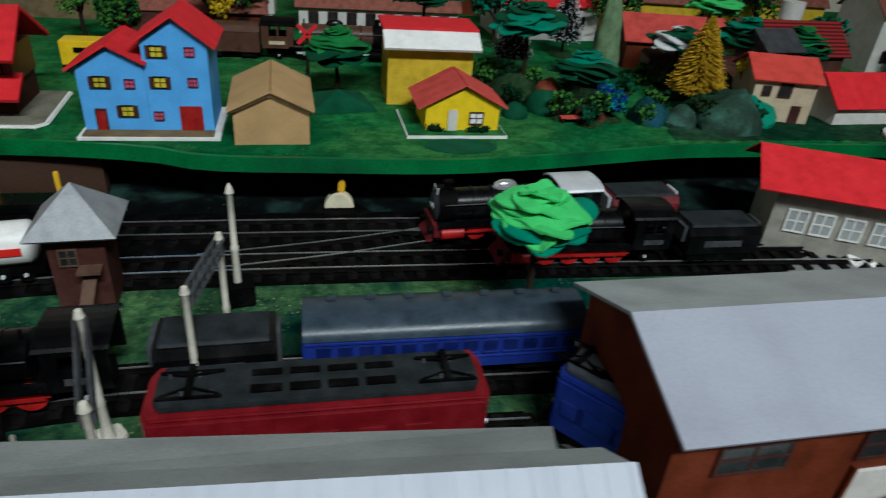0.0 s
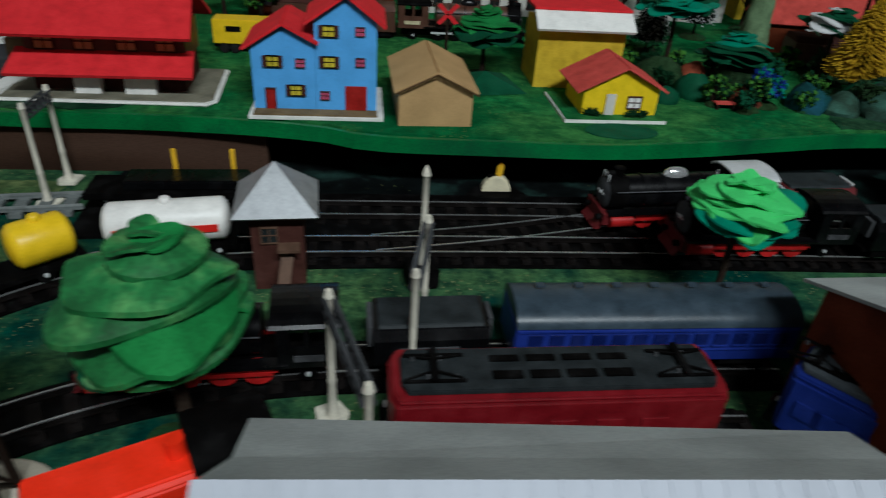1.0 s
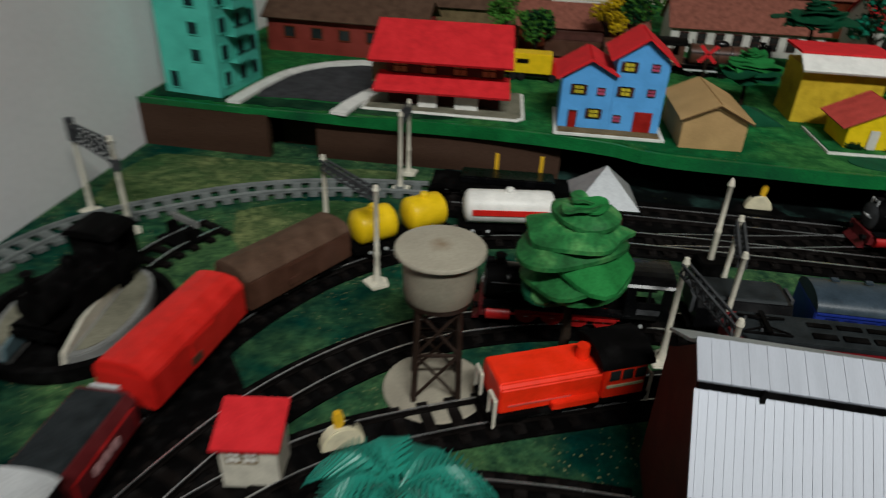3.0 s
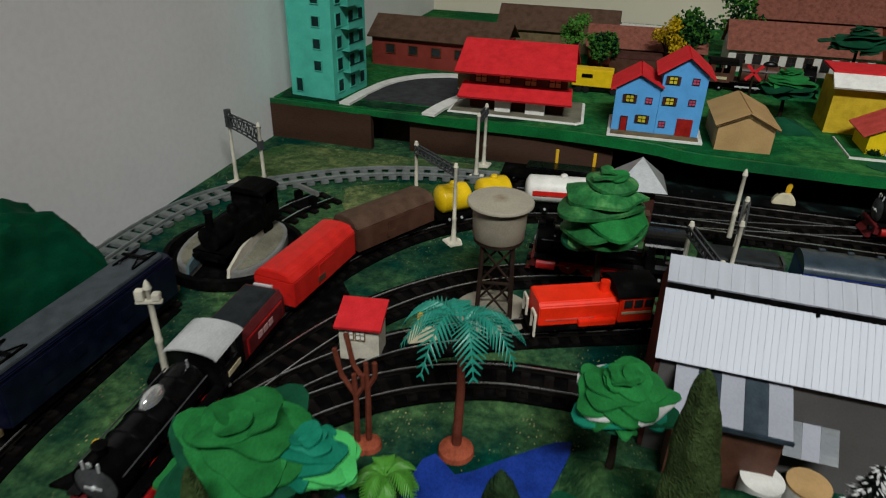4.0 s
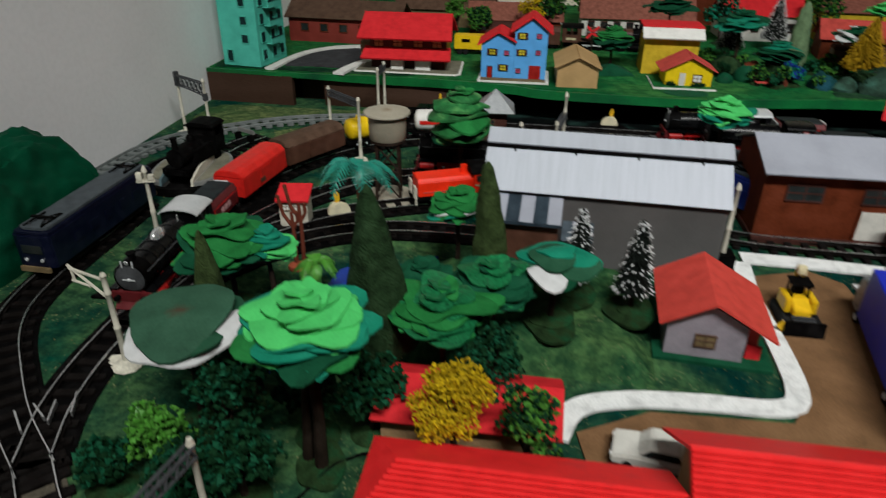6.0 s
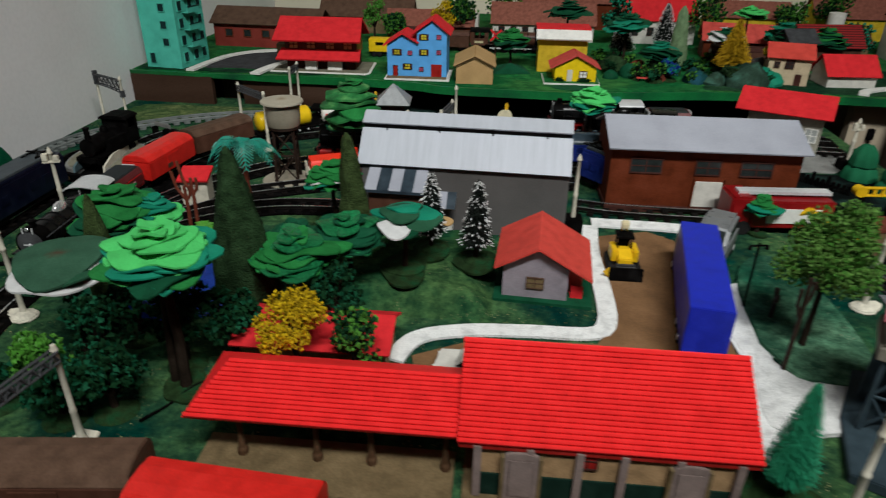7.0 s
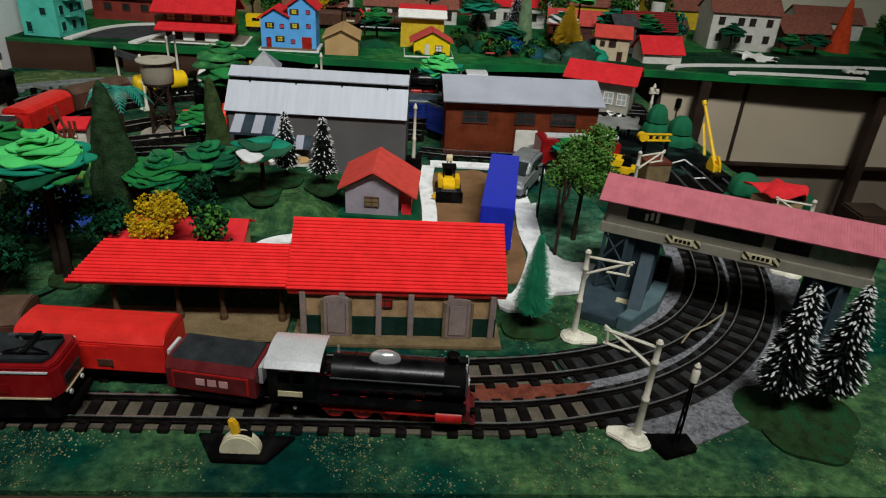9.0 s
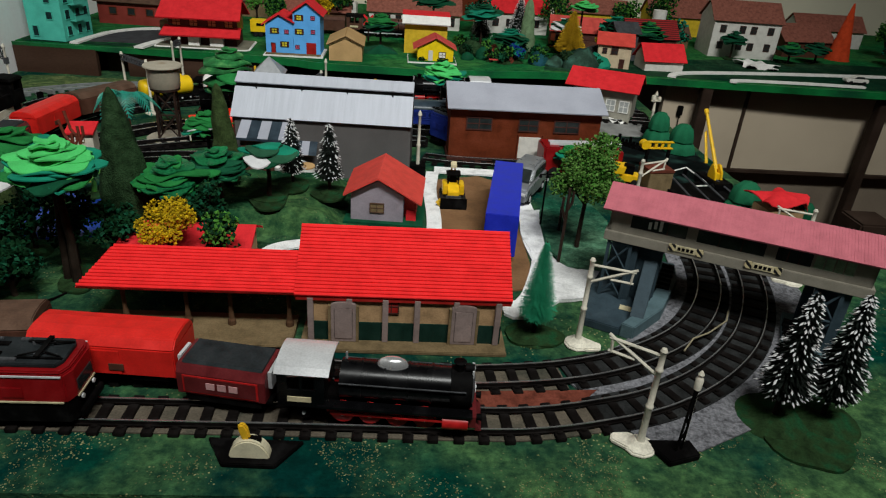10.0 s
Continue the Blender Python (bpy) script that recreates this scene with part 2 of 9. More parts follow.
YELLOWKNOB = paint("yellow_plastic", (0.72, 0.42, 0.02), 0.35, vary=0.15)
BLACK = paint("black_plastic", (0.0025, 0.0025, 0.003), 0.28, vary=0.3, scale=80, bump=0.05, spec=0.25)
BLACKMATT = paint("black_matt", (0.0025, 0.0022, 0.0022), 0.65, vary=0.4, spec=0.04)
DARKGREY = paint("dark_grey", (0.06, 0.062, 0.066), 0.5, vary=0.35)
SILVER = paint("silver_metal", (0.72, 0.73, 0.74), 0.35, 0.35, vary=0.2, scale=60, bump=0.04)
CHROME = paint("chrome", (0.82, 0.82, 0.82), 0.2, 0.75, vary=0.1, bump=0.03)
REDFRAME = paint("red_underframe", (0.42, 0.012, 0.012), 0.4, vary=0.3)
REDCAR = paint("red_wagon", (0.64, 0.018, 0.013), 0.4, vary=0.15, bump=0.04)
DIESELRED = paint("orange_red_shunter", (0.85, 0.028, 0.006), 0.4, vary=0.12, bump=0.04)
MAROON = paint("maroon_tender", (0.11, 0.012, 0.014), 0.4, vary=0.25)
BROWNCAR = paint("brown_wagon", (0.085, 0.035, 0.022), 0.45, vary=0.25)
BROWNTOP = paint("brown_roof", (0.105, 0.06, 0.04), 0.5, vary=0.25)
YELLOWCAR = paint("yellow_wagon", (0.8, 0.52, 0.01), 0.35, vary=0.12)
WHITECAR = paint("white_wagon", (0.72, 0.7, 0.66), 0.4, vary=0.12)
COACHBLUE = paint("coach_blue", (0.012, 0.028, 0.2), 0.33, vary=0.2, bump=0.04)
COACHDARK = paint("coach_window_blue", (0.006, 0.013, 0.09), 0.3, vary=0.2)
COACHROOF = paint("coach_roof_slate", (0.03, 0.045, 0.06), 0.35, vary=0.3)
NAVY = paint("navy_loco", (0.003, 0.0045, 0.018), 0.35, vary=0.25)
GREYROOF = paint("loco_roof_grey", (0.06, 0.07, 0.078), 0.5, vary=0.25)
CRIMSON = paint("crimson_loco", (0.17, 0.006, 0.01), 0.35, vary=0.25)
ROOFDARK = paint("dark_loco_roof", (0.02, 0.024, 0.026), 0.5, vary=0.35)
FACROOF = paint("factory_roof_metal", (0.43, 0.45, 0.5), 0.5, 0.1, vary=0.07, scale=40, bump=0.06, streak=(6, 0.6, 0.6))
FACBACK = paint("factory_roof_grey", (0.33, 0.345, 0.335), 0.6, vary=0.22, scale=30)
FACWALL = paint("factory_wall_grey", (0.1, 0.095, 0.093), 0.7, vary=0.15, scale=25)
SHEDROOF = paint("goods_shed_roof", (0.32, 0.33, 0.38), 0.5, vary=0.12, scale=30)
BRICK = paint("brown_brick_paint", (0.13, 0.027, 0.01), 0.7, vary=0.35, scale=60)
ROOFRED = paint("station_roof_red", (0.84, 0.026, 0.027), 0.5, vary=0.1, bump=0.04)
STWALL = paint("station_wall_tan", (0.4, 0.25, 0.13), 0.7, vary=0.3)
STDOOR = paint("station_door_mauve", (0.24, 0.18, 0.165), 0.6, vary=0.2)
STGREEN = paint("station_dado_green", (0.008, 0.028, 0.02), 0.6, vary=0.3)
TRACKTAN = paint("worn_trackbed_card", (0.12, 0.1, 0.075), 0.75, vary=0.5, scale=40, other=(0.04, 0.042, 0.032))
TANBASE = paint("tan_platform", (0.17, 0.12, 0.062), 0.7, vary=0.3)
EVARED = paint("foam_sheet_red", (0.64, 0.024, 0.03), 0.75, vary=0.15, bump=0.25)
EVADARKRED = paint("foam_sheet_brick_red", (0.56, 0.075, 0.06), 0.75, vary=0.2, bump=0.25)
BLUEHOUSE = paint("sky_blue_paint", (0.1, 0.36, 0.74), 0.7, vary=0.1, scale=60)
TEAL = paint("teal_paint", (0.075, 0.46, 0.36), 0.7, vary=0.15, scale=60)
TEALDARK = paint("dark_opening", (0.008, 0.03, 0.03), 0.6, vary=0.3)
KRAFT = paint("kraft_card", (0.46, 0.29, 0.13), 0.8, vary=0.14, scale=50)
KRAFTDARK = paint("kraft_card_edge", (0.08, 0.045, 0.02), 0.8)
YELLOWHOUSE = paint("yellow_house_paint", (0.78, 0.55, 0.01), 0.65, vary=0.12)
OCHRE = paint("ochre_card", (0.62, 0.42, 0.03), 0.7, vary=0.2)
WINYELLOW = paint("window_yellow", (0.62, 0.5, 0.04), 0.5)
WINPINK = paint("window_pink", (0.5, 0.08, 0.16), 0.5)
DOORRED = paint("door_red", (0.3, 0.015, 0.012), 0.5)
LILAC = paint("lilac_grey_wall", (0.27, 0.24, 0.275), 0.7, vary=0.15)
HOUSEROOF = paint("coral_roof", (0.56, 0.06, 0.045), 0.6, vary=0.15)
BEIGEHOUSE = paint("beige_house", (0.5, 0.4, 0.27), 0.7, vary=0.15)
WHITEHOUSE = paint("white_house", (0.6, 0.58, 0.53), 0.7, vary=0.12)
BROWNROOF = paint("brown_tile_roof", (0.24, 0.085, 0.06), 0.7, vary=0.3, scale=200)
PINKROOF = paint("pink_roof", (0.46, 0.13, 0.16), 0.55, vary=0.12)
BOXGREY = paint("signal_box_grey", (0.225, 0.205, 0.165), 0.6, vary=0.12)
SLATEBLUE = paint("slate_blue_plinth", (0.035, 0.055, 0.068), 0.5, vary=0.2)
SLATEPALE = paint("pale_slate_plinth", (0.085, 0.135, 0.15), 0.5, vary=0.2)
HAZARD = stripes("hazard_stripes", (0.5, 0.42, 0.24), (0.015, 0.015, 0.015), 90, (0, 0.8, 0))
LETTERPINK = paint("worn_pink_lettering", (0.55, 0.3, 0.3), 0.5)
SIGNPALE = paint("sign_cream", (0.55, 0.48, 0.3), 0.5)
TOWERGREY = paint("tower_khaki", (0.28, 0.25, 0.19), 0.65, vary=0.18, scale=40)
KHAKIDARK = paint("worn_khaki", (0.2, 0.19, 0.14), 0.7, vary=0.4, scale=50)
POSTBROWN = paint("canopy_post_brown", (0.085, 0.045, 0.024), 0.6, vary=0.3)
WALKGREY = paint("walkway_grey", (0.22, 0.22, 0.21), 0.6, vary=0.35, scale=50)
TOWERTOP = paint("tower_lid", (0.34, 0.305, 0.24), 0.6, vary=0.2, scale=40, other=(0.38, 0.345, 0.27))


def rust_ring(mat, radius, colour):
    """A worn rusty smear round the middle of a lid."""
    t = mat.node_tree
    b = t.nodes["Principled BSDF"]
    co, ln, nz, add, fade, mix = (t.nodes.new("ShaderNode" + k) for k in ("TexCoord", "VectorMath", "TexNoise", "Math", "MapRange", "Mix"))
    ln.operation = "LENGTH"
    flat = t.nodes.new("ShaderNodeVectorMath")
    flat.operation, flat.inputs[1].default_value = "MULTIPLY", (1, 1, 0)
    nz.inputs["Scale"].default_value, nz.inputs["Detail"].default_value = 260, 5
    t.links.new(co.outputs["Object"], flat.inputs[0])
    t.links.new(flat.outputs["Vector"], ln.inputs[0])
    t.links.new(co.outputs["Object"], nz.inputs["Vector"])
    add.operation = "MULTIPLY_ADD"
    add.inputs[1].default_value = radius * 1.6
    t.links.new(nz.outputs["Fac"], add.inputs[0])
    t.links.new(ln.outputs["Value"], add.inputs[2])
    for key, val in (("From Min", radius * 0.8), ("From Max", radius * 1.9), ("To Min", 0.8), ("To Max", 0.0)):
        fade.inputs[key].default_value = val
    t.links.new(add.outputs[0], fade.inputs["Value"])
    mix.data_type = "RGBA"
    t.links.new(fade.outputs["Result"], mix.inputs["Factor"])
    t.links.new(b.inputs["Base Color"].links[0].from_socket, mix.inputs["A"])
    mix.inputs["B"].default_value = (*colour, 1)
    t.links.new(mix.outputs["Result"], b.inputs["Base Color"])
    return mat


TOWERLID = rust_ring(paint("tower_lid_worn", (0.34, 0.305, 0.24), 0.6, vary=0.2, scale=40, other=(0.38, 0.345, 0.27)), 0.006, (0.2, 0.135, 0.08))
TOWERLEG = paint("dark_brown_lattice", (0.025, 0.015, 0.011), 0.5, vary=0.3)
LEAD = paint("hut_roof_silver", (0.3, 0.31, 0.32), 0.45, 0.3, vary=0.2)
HUTBROWN = paint("hut_brown", (0.06, 0.022, 0.017), 0.7, vary=0.3)
BARK = paint("bark", (0.024, 0.016, 0.011), 0.85, vary=0.4, bump=0.5)
BARKRED = paint("red_brown_trunk", (0.14, 0.035, 0.02), 0.6, vary=0.3)
CLAY = paint("clay_base", (0.3, 0.07, 0.035), 0.7, vary=0.3)
EVAGREEN = paint("foam_green", (0.016, 0.17, 0.04), 0.75, vary=0.3, scale=70, bump=0.3)
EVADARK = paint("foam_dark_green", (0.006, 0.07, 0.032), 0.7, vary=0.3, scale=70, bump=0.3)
EVAGREY = rust_ring(paint("foam_grey_green", (0.035, 0.1, 0.06), 0.85, vary=0.25, scale=60, bump=0.3), 0.006, (0.07, 0.04, 0.025))
EVADUSK = paint("foam_dusky_green", (0.02, 0.085, 0.045), 0.8, vary=0.25, scale=60, bump=0.3)
EVALIME = paint("foam_lime", (0.07, 0.5, 0.13), 0.7, vary=0.15, scale=70, bump=0.3)
EVATEAL = paint("foam_teal", (0.008, 0.2, 0.12), 0.6, vary=0.2, scale=70, bump=0.3)
FELTGREEN = paint("felt_bush_green", (0.012, 0.12, 0.055), 0.9, vary=0.2, scale=70, bump=0.3)
EVAGLITTER = paint("foam_glitter_green", (0.008, 0.15, 0.05), 0.42, vary=0.5, scale=500, bump=0.5)
SPONGE = paint("sponge_green", (0.02, 0.15, 0.04), 0.55, vary=0.5, scale=70, bump=0.3, fine=500, depth=0.0006, other=(0.1, 0.3, 0.09), spec=0.2)
MOSS = paint("moss_cypress", (0.042, 0.068, 0.022), 0.95, vary=0.5, scale=160, bump=1.0, depth=0.0015)
MOSSDARK = paint("moss_dark", (0.02, 0.048, 0.018), 0.95, vary=0.5, scale=160, bump=1.0, depth=0.0015)
BASEGREEN = paint("tree_base_green", (0.018, 0.042, 0.014), 0.9, vary=0.5, scale=120, bump=0.9, other=(0.01, 0.06, 0.022))
PALMGREEN = paint("palm_plastic", (0.015, 0.22, 0.16), 0.35, vary=0.15)
PALMLIME = paint("young_palm_plastic", (0.07, 0.26, 0.03), 0.4, vary=0.2)
LEAFOLIVE = paint("leaf_olive", (0.09, 0.2, 0.04), 0.6, vary=0.4)
LEAFGREEN = paint("flock_green", (0.055, 0.18, 0.025), 0.85, vary=0.5, scale=300)
LEAFDARK = paint("flock_dark_green", (0.005, 0.035, 0.012), 0.9, vary=0.5, scale=300)
LEAFYELLOW = paint("flock_yellow", (0.62, 0.42, 0.01), 0.85, vary=0.4, scale=300)
LEAFGOLD = paint("flock_gold", (0.4, 0.27, 0.01), 0.85, vary=0.35, scale=300)
PINE = paint("pine_bristle", (0.02, 0.24, 0.12), 0.6, vary=0.3)
PINEDARK = paint("dark_bristle", (0.006, 0.009, 0.007), 0.7, vary=0.4)
SNOW = paint("snow_flock", (0.6, 0.6, 0.6), 0.9, vary=0.1)
TUNNELGREEN = paint("tunnel_hill_green", (0.0008, 0.052, 0.024), 0.55, spec=0.06, vary=0.3, scale=25, bump=0.5)
TUNNELFACE = paint("tunnel_portal_tan", (0.33, 0.26, 0.17), 0.8, vary=0.15)
DIGYELLOW = paint("machine_yellow", (0.75, 0.45, 0.01), 0.4, vary=0.15)
TRUCKBLUE = paint("truck_blue", (0.01, 0.024, 0.42), 0.4, vary=0.15)
CARWHITE = paint("car_white", (0.62, 0.6, 0.55), 0.3, vary=0.1)
CARSILVER = paint("car_silver", (0.3, 0.31, 0.32), 0.3, 0.5, vary=0.15)
TYRE = paint("tyre_black", (0.012, 0.012, 0.012), 0.8)
GLASS = paint("dark_glazing", (0.02, 0.025, 0.025), 0.12, vary=0.3, bump=0)
ORANGECONE = paint("orange_felt_cone", (0.46, 0.05, 0.014), 0.9, vary=0.25, bump=0.4)
PLUG = paint("plaster_white", (0.68, 0.64, 0.53), 0.8, vary=0.25, scale=120, bump=0.6)

# ---- setting: table, shelf, room ----
Z = 0.042          # top of the upper shelf
WALLX = -0.5585     # face of the side wall
solid("ground", M().prism([(WALLX, -0.255), (0.43, -0.255), (0.43, -0.03), (0.392, 0.03), (0.385, 0.1), (0.365, 0.2), (0.36, 0.5), (0.36, 0.9), (WALLX, 0.9)], "z", -0.02, 0.0), GROUND,
      "green scenic tabletop with painted turf and straw flock", "tabletop")
solid("trim", M().box(WALLX, 0.43, -0.259, -0.2552, -0.05, -0.003), BROWNBOARD, "dark brown board along the edge of the tabletop", "table edge")
edge = [(WALLX, 0.509), (-0.47, 0.5045), (-0.39, 0.505), (-0.30, 0.508), (-0.22, 0.504), (-0.165, 0.495), (-0.13, 0.482), (-0.06, 0.478), (0.02, 0.476), (0.09, 0.484), (0.15, 0.495), (0.22, 0.505), (0.36, 0.507), (0.5, 0.499), (0.75, 0.49), (1.3, 0.48)]
outline = [(p.x, p.y) for p in spline(edge, 0.02)]
solid("shelf", M().prism(outline + [(1.3, 1.12), (WALLX, 1.12)], "z", Z - 0.009, Z), SHELFTURF, "green upper shelf board with painted turf and houses on it", "shelf", bevel=0.002)
lip = M()
rim_pts = [(x, y - 0.0022, min(1.0, max(0.0, (x + 0.47) / 0.14))) for x, y in outline]
for (xa, ya, ka), (xb, yb, kb) in zip(rim_pts, rim_pts[1:]):
    za, zb, zt = Z - 0.0052 - 0.0053 * ka, Z - 0.0052 - 0.0053 * kb, Z - 0.0005
    lip.add([(xa, ya - 0.0015, za), (xa, ya + 0.0015, za), (xa, ya + 0.0015, zt), (xa, ya - 0.0015, zt), (xb, yb - 0.0015, zb), (xb, yb + 0.0015, zb), (xb, yb + 0.0015, zt), (xb, yb - 0.0015, zt)], ((0, 1, 5, 4), (1, 2, 6, 5), (2, 3, 7, 6), (3, 0, 4, 7)))
solid("trim.001", lip, SHELFEDGE, "glossy green painted front edge of the shelf", "shelf edge")
fascia = M().prism([(WALLX, 0.505), (-0.443, 0.5), (-0.443, 0.508), (WALLX, 0.513)], "z", 0, Z - 0.0052).box(-0.404, -0.2, 0.509, 0.517, 0, Z - 0.0095).box(-0.443, -0.404, 0.535, 0.54, 0, Z - 0.0095)
solid("wall_under_shelf", fascia, BROWNBOARD, "brown board below the shelf with a dark opening", "board")
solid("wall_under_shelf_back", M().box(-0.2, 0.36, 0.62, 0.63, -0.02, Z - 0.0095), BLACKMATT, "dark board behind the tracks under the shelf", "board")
solid("wall_west", M().box(-0.66, WALLX - 0.001, -2.2, 1.25, -0.8, 1.72), WALLPAINT, "plain grey-white painted wall beside the layout", "wall")
solid("wall_north", M().box(-0.66, 2.6, 1.13, 1.25, -0.8, 1.72), BEIGEWALL, "plain beige wall behind the shelf", "wall")
# Unseen walls and ceiling, kept dark so little light bounces off them.
solid("wall_east", M().box(2.6, 2.7, -2.2, 1.25, -0.8, 1.72), BROWNBOARD, "unseen room wall, dark brown to keep bounced light low", "wall")
solid("wall_south", M().box(-0.66, 2.7, -2.3, -2.2, -0.8, 1.72), BROWNBOARD, "unseen room wall, dark brown to keep bounced light low", "wall")
solid("ceiling", M().box(-0.66, 2.7, -2.3, 1.25, 1.72, 1.8), CEILPAINT, "unseen brown-grey ceiling, kept dark against bounced light", "ceiling")
solid("floor", M().box(-0.66, 2.7, -2.3, 1.25, -0.86, -0.8), FLOORMAT, "brown tiled floor", "floor")
solid("wall_panel", M().box(0.4, 1.6, 0.53, 0.545, -0.103, Z - 0.0095), paint("cream_board", (0.42, 0.35, 0.26), 0.6, vary=0.12, scale=8), "beige board below the shelf", "wall panel")
solid("trim.002", M().box(0.529, 0.5335, 0.5262, 0.5299, -0.103, Z - 0.0096).box(0.4, 1.6, 0.524, 0.546, -0.108, -0.1031), POSTMAT, "black trim round the beige board", "trim")
solid("wall_panel.001", M().box(0.362, 1.6, 0.547, 0.57, -0.8, -0.1081), paint("grey_brown_board", (0.2, 0.16, 0.12), 0.6, vary=0.25, scale=9), "grey-brown lower board under the beige panel", "wall panel")
solid("low_bench", M().box(0.45, 1.6, 0.3, 0.54, -0.4, -0.3), BROWNTOP, "brown low bench beside the table", "bench")
for x, y in ((0.453, 0.507), (0.736, 0.505)):
    post = thing("shelf_post", x, y, -0.8, 0, "dark wooden post that carries the shelf", "post", "shelf posts")
    part("post", M().box(-0.008, 0.008, -0.008, 0.008, 0, 0.8 + Z - 0.0095), POSTMAT, post, bevel=0.001)
    part("foot", M().box(-0.02, 0.02, -0.02, 0.02, 0.0, 0.012), POSTMAT, post, bevel=0.002)
for x in (-0.5, 0.5):
    for y in (-0.22, 0.15):
        leg = thing("table_leg", x, y, -0.8, 0, "dark wooden table leg", "leg", "table legs")
        part("shaft", M().box(-0.02, 0.02, -0.02, 0.02, 0, 0.78), POSTMAT, leg, bevel=0.002)
        part("foot", M().box(-0.025, 0.025, -0.025, 0.025, 0, 0.015), POSTMAT, leg, bevel=0.002)

# ---- tracks ----
GAUGE = 0.0165
sleeper_mesh = M().box(-0.0028, 0.0028, -0.0145, 0.0145, 0.0003, 0.0028).box(-0.0016, 0.0016, -0.0112, -0.0092, 0.0028, 0.0036).box(-0.0016, 0.0016, 0.0092, 0.0112, 0.0028, 0.0036).data("sleeper", SLEEPER, 0.0003)
sleeper_grey = M().box(-0.0036, 0.0036, -0.0135, 0.0135, 0.0003, 0.0034).data("sleeper", SLEEPERGREY, 0.0003)


def track(pts, label, grey=False, step=0.0132):
    """A model railway track through flat control points: two rails on loose sleepers."""
    ob = thing("railway_track", 0, 0, 0.0, 0, label, "track", "layout tracks")
    fine = spline(pts, 0.008)
    for side in (-1, 1):
        bar = part("rail", M().rail(fine, side * GAUGE / 2, 0.0007, 0.0054 if not grey else 0.0046, 0.006), RAILGREY if grey else RAIL, ob)
        part("rail_foot", M().rail(fine, side * GAUGE / 2, 0.0005, 0.003, 0.0054 if not grey else 0.0046).rail(fine, side * GAUGE / 2, 0.0024, 0.0028, 0.0033), SLEEPERGREY if grey else SLEEPER, bar)
    line = spline(pts, step)
    for i, p in enumerate(line):
        d = line[min(i + 1, len(line) - 1)] - line[max(i - 1, 0)]
        s = new("sleeper", sleeper_grey if grey else sleeper_mesh)
        s.parent = ob
        s.matrix_basis = pose(p.x, p.y, 0, 0, 0, math.degrees(math.atan2(d.y, d.x)) + random.uniform(-1.5, 1.5))
    return ob


LINE_A = [(-0.361, -0.095), (-0.33, -0.126), (-0.29, -0.149), (-0.24, -0.162), (-0.18, -0.166), (-0.08, -0.1665), (0.0, -0.168), (0.05, -0.1675), (0.1, -0.161), (0.14, -0.148), (0.178, -0.126), (0.205, -0.100), (0.226, -0.067), (0.239, -0.032), (0.246, 0.01), (0.247, 0.06), (0.243, 0.12)]
LINE_B = [(-0.40, -0.13), (-0.35, -0.165), (-0.30, -0.188), (-0.24, -0.2), (-0.17, -0.204), (-0.05, -0.2045), (0.03, -0.2055), (0.07, -0.2045), (0.11, -0.197), (0.15, -0.184), (0.19, -0.16), (0.225, -0.127), (0.25, -0.09), (0.268, -0.05), (0.28, 0.0), (0.285, 0.06), (0.282, 0.12)]
LINE_L = [(-0.355, -0.1), (-0.39, -0.071), (-0.42, -0.039), (-0.445, -0.008), (-0.461, 0.025), (-0.468, 0.07), (-0.469, 0.13), (-0.47, 0.19)]
LINE_M = [(-0.361, -0.095), (-0.374, -0.06), (-0.381, -0.02), (-0.383, 0.03), (-0.385, 0.08), (-0.39, 0.13), (-0.392, 0.19), (-0.385, 0.25), (-0.364, 0.303), (-0.335, 0.345), (-0.29, 0.383), (-0.24, 0.403), (-0.17, 0.41), (0, 0.41), (0.2, 0.405), (0.34, 0.40)]
track(LINE_A, "black plastic sleepers with steel rails, curving round the station")
track(LINE_B, "outer track of steel rails on dark sleepers along the table edge")
track(LINE_L, "dark track leading out of the tunnel to the points")
track(LINE_M, "main line track of steel rails on dark sleepers")
track([(-0.384, 0.04), (-0.378, 0.1), (-0.36, 0.165), (-0.333, 0.222), (-0.29, 0.27), (-0.24, 0.298), (-0.18, 0.313), (-0.1, 0.316), (0.06, 0.312)], "siding track with a steam engine and a blue coach on it")
track([(-0.384, 0.03), (-0.373, 0.09), (-0.35, 0.14), (-0.31, 0.187), (-0.262, 0.216), (-0.2, 0.242), (-0.14, 0.262), (-0.06, 0.27), (0.03, 0.268)], "siding track with a shunter and a crimson engine on it")
track([(-0.383, 0.02), (-0.366, 0.075), (-0.335, 0.122), (-0.297, 0.156), (-0.252, 0.176), (-0.21, 0.181), (-0.165, 0.181)], "curved siding track leading into the factory")
track([(-0.28, 0.446), (-0.2, 0.452), (0, 0.452), (0.2, 0.448), (0.34, 0.44)], "back track of steel rails under the shelf edge")
track([(-0.13, 0.412), (-0.06, 0.424), (0.0, 0.438), (0.05, 0.45)], "crossover track between the two back lines")
track([(-0.5455, 0.22), (-0.5445, 0.27), (-0.539, 0.315), (-0.52, 0.356), (-0.482, 0.393), (-0.43, 0.429), (-0.37, 0.451), (-0.3, 0.461)], "pale grey unfinished track along the wall", grey=True)
track([(-0.455, 0.31), (-0.45, 0.335), (-0.441, 0.356), (-0.432, 0.374)], "short stub track leading to the turntable")
track([(-0.09, -0.171), (-0.05, -0.18), (0.0, -0.194), (0.03, -0.202)], "crossover track with point blades between the station lines")
track([(0.02, 0.21), (0.06, 0.203), (0.15, 0.2), (0.24, 0.2)], "short track in front of the brick goods shed")

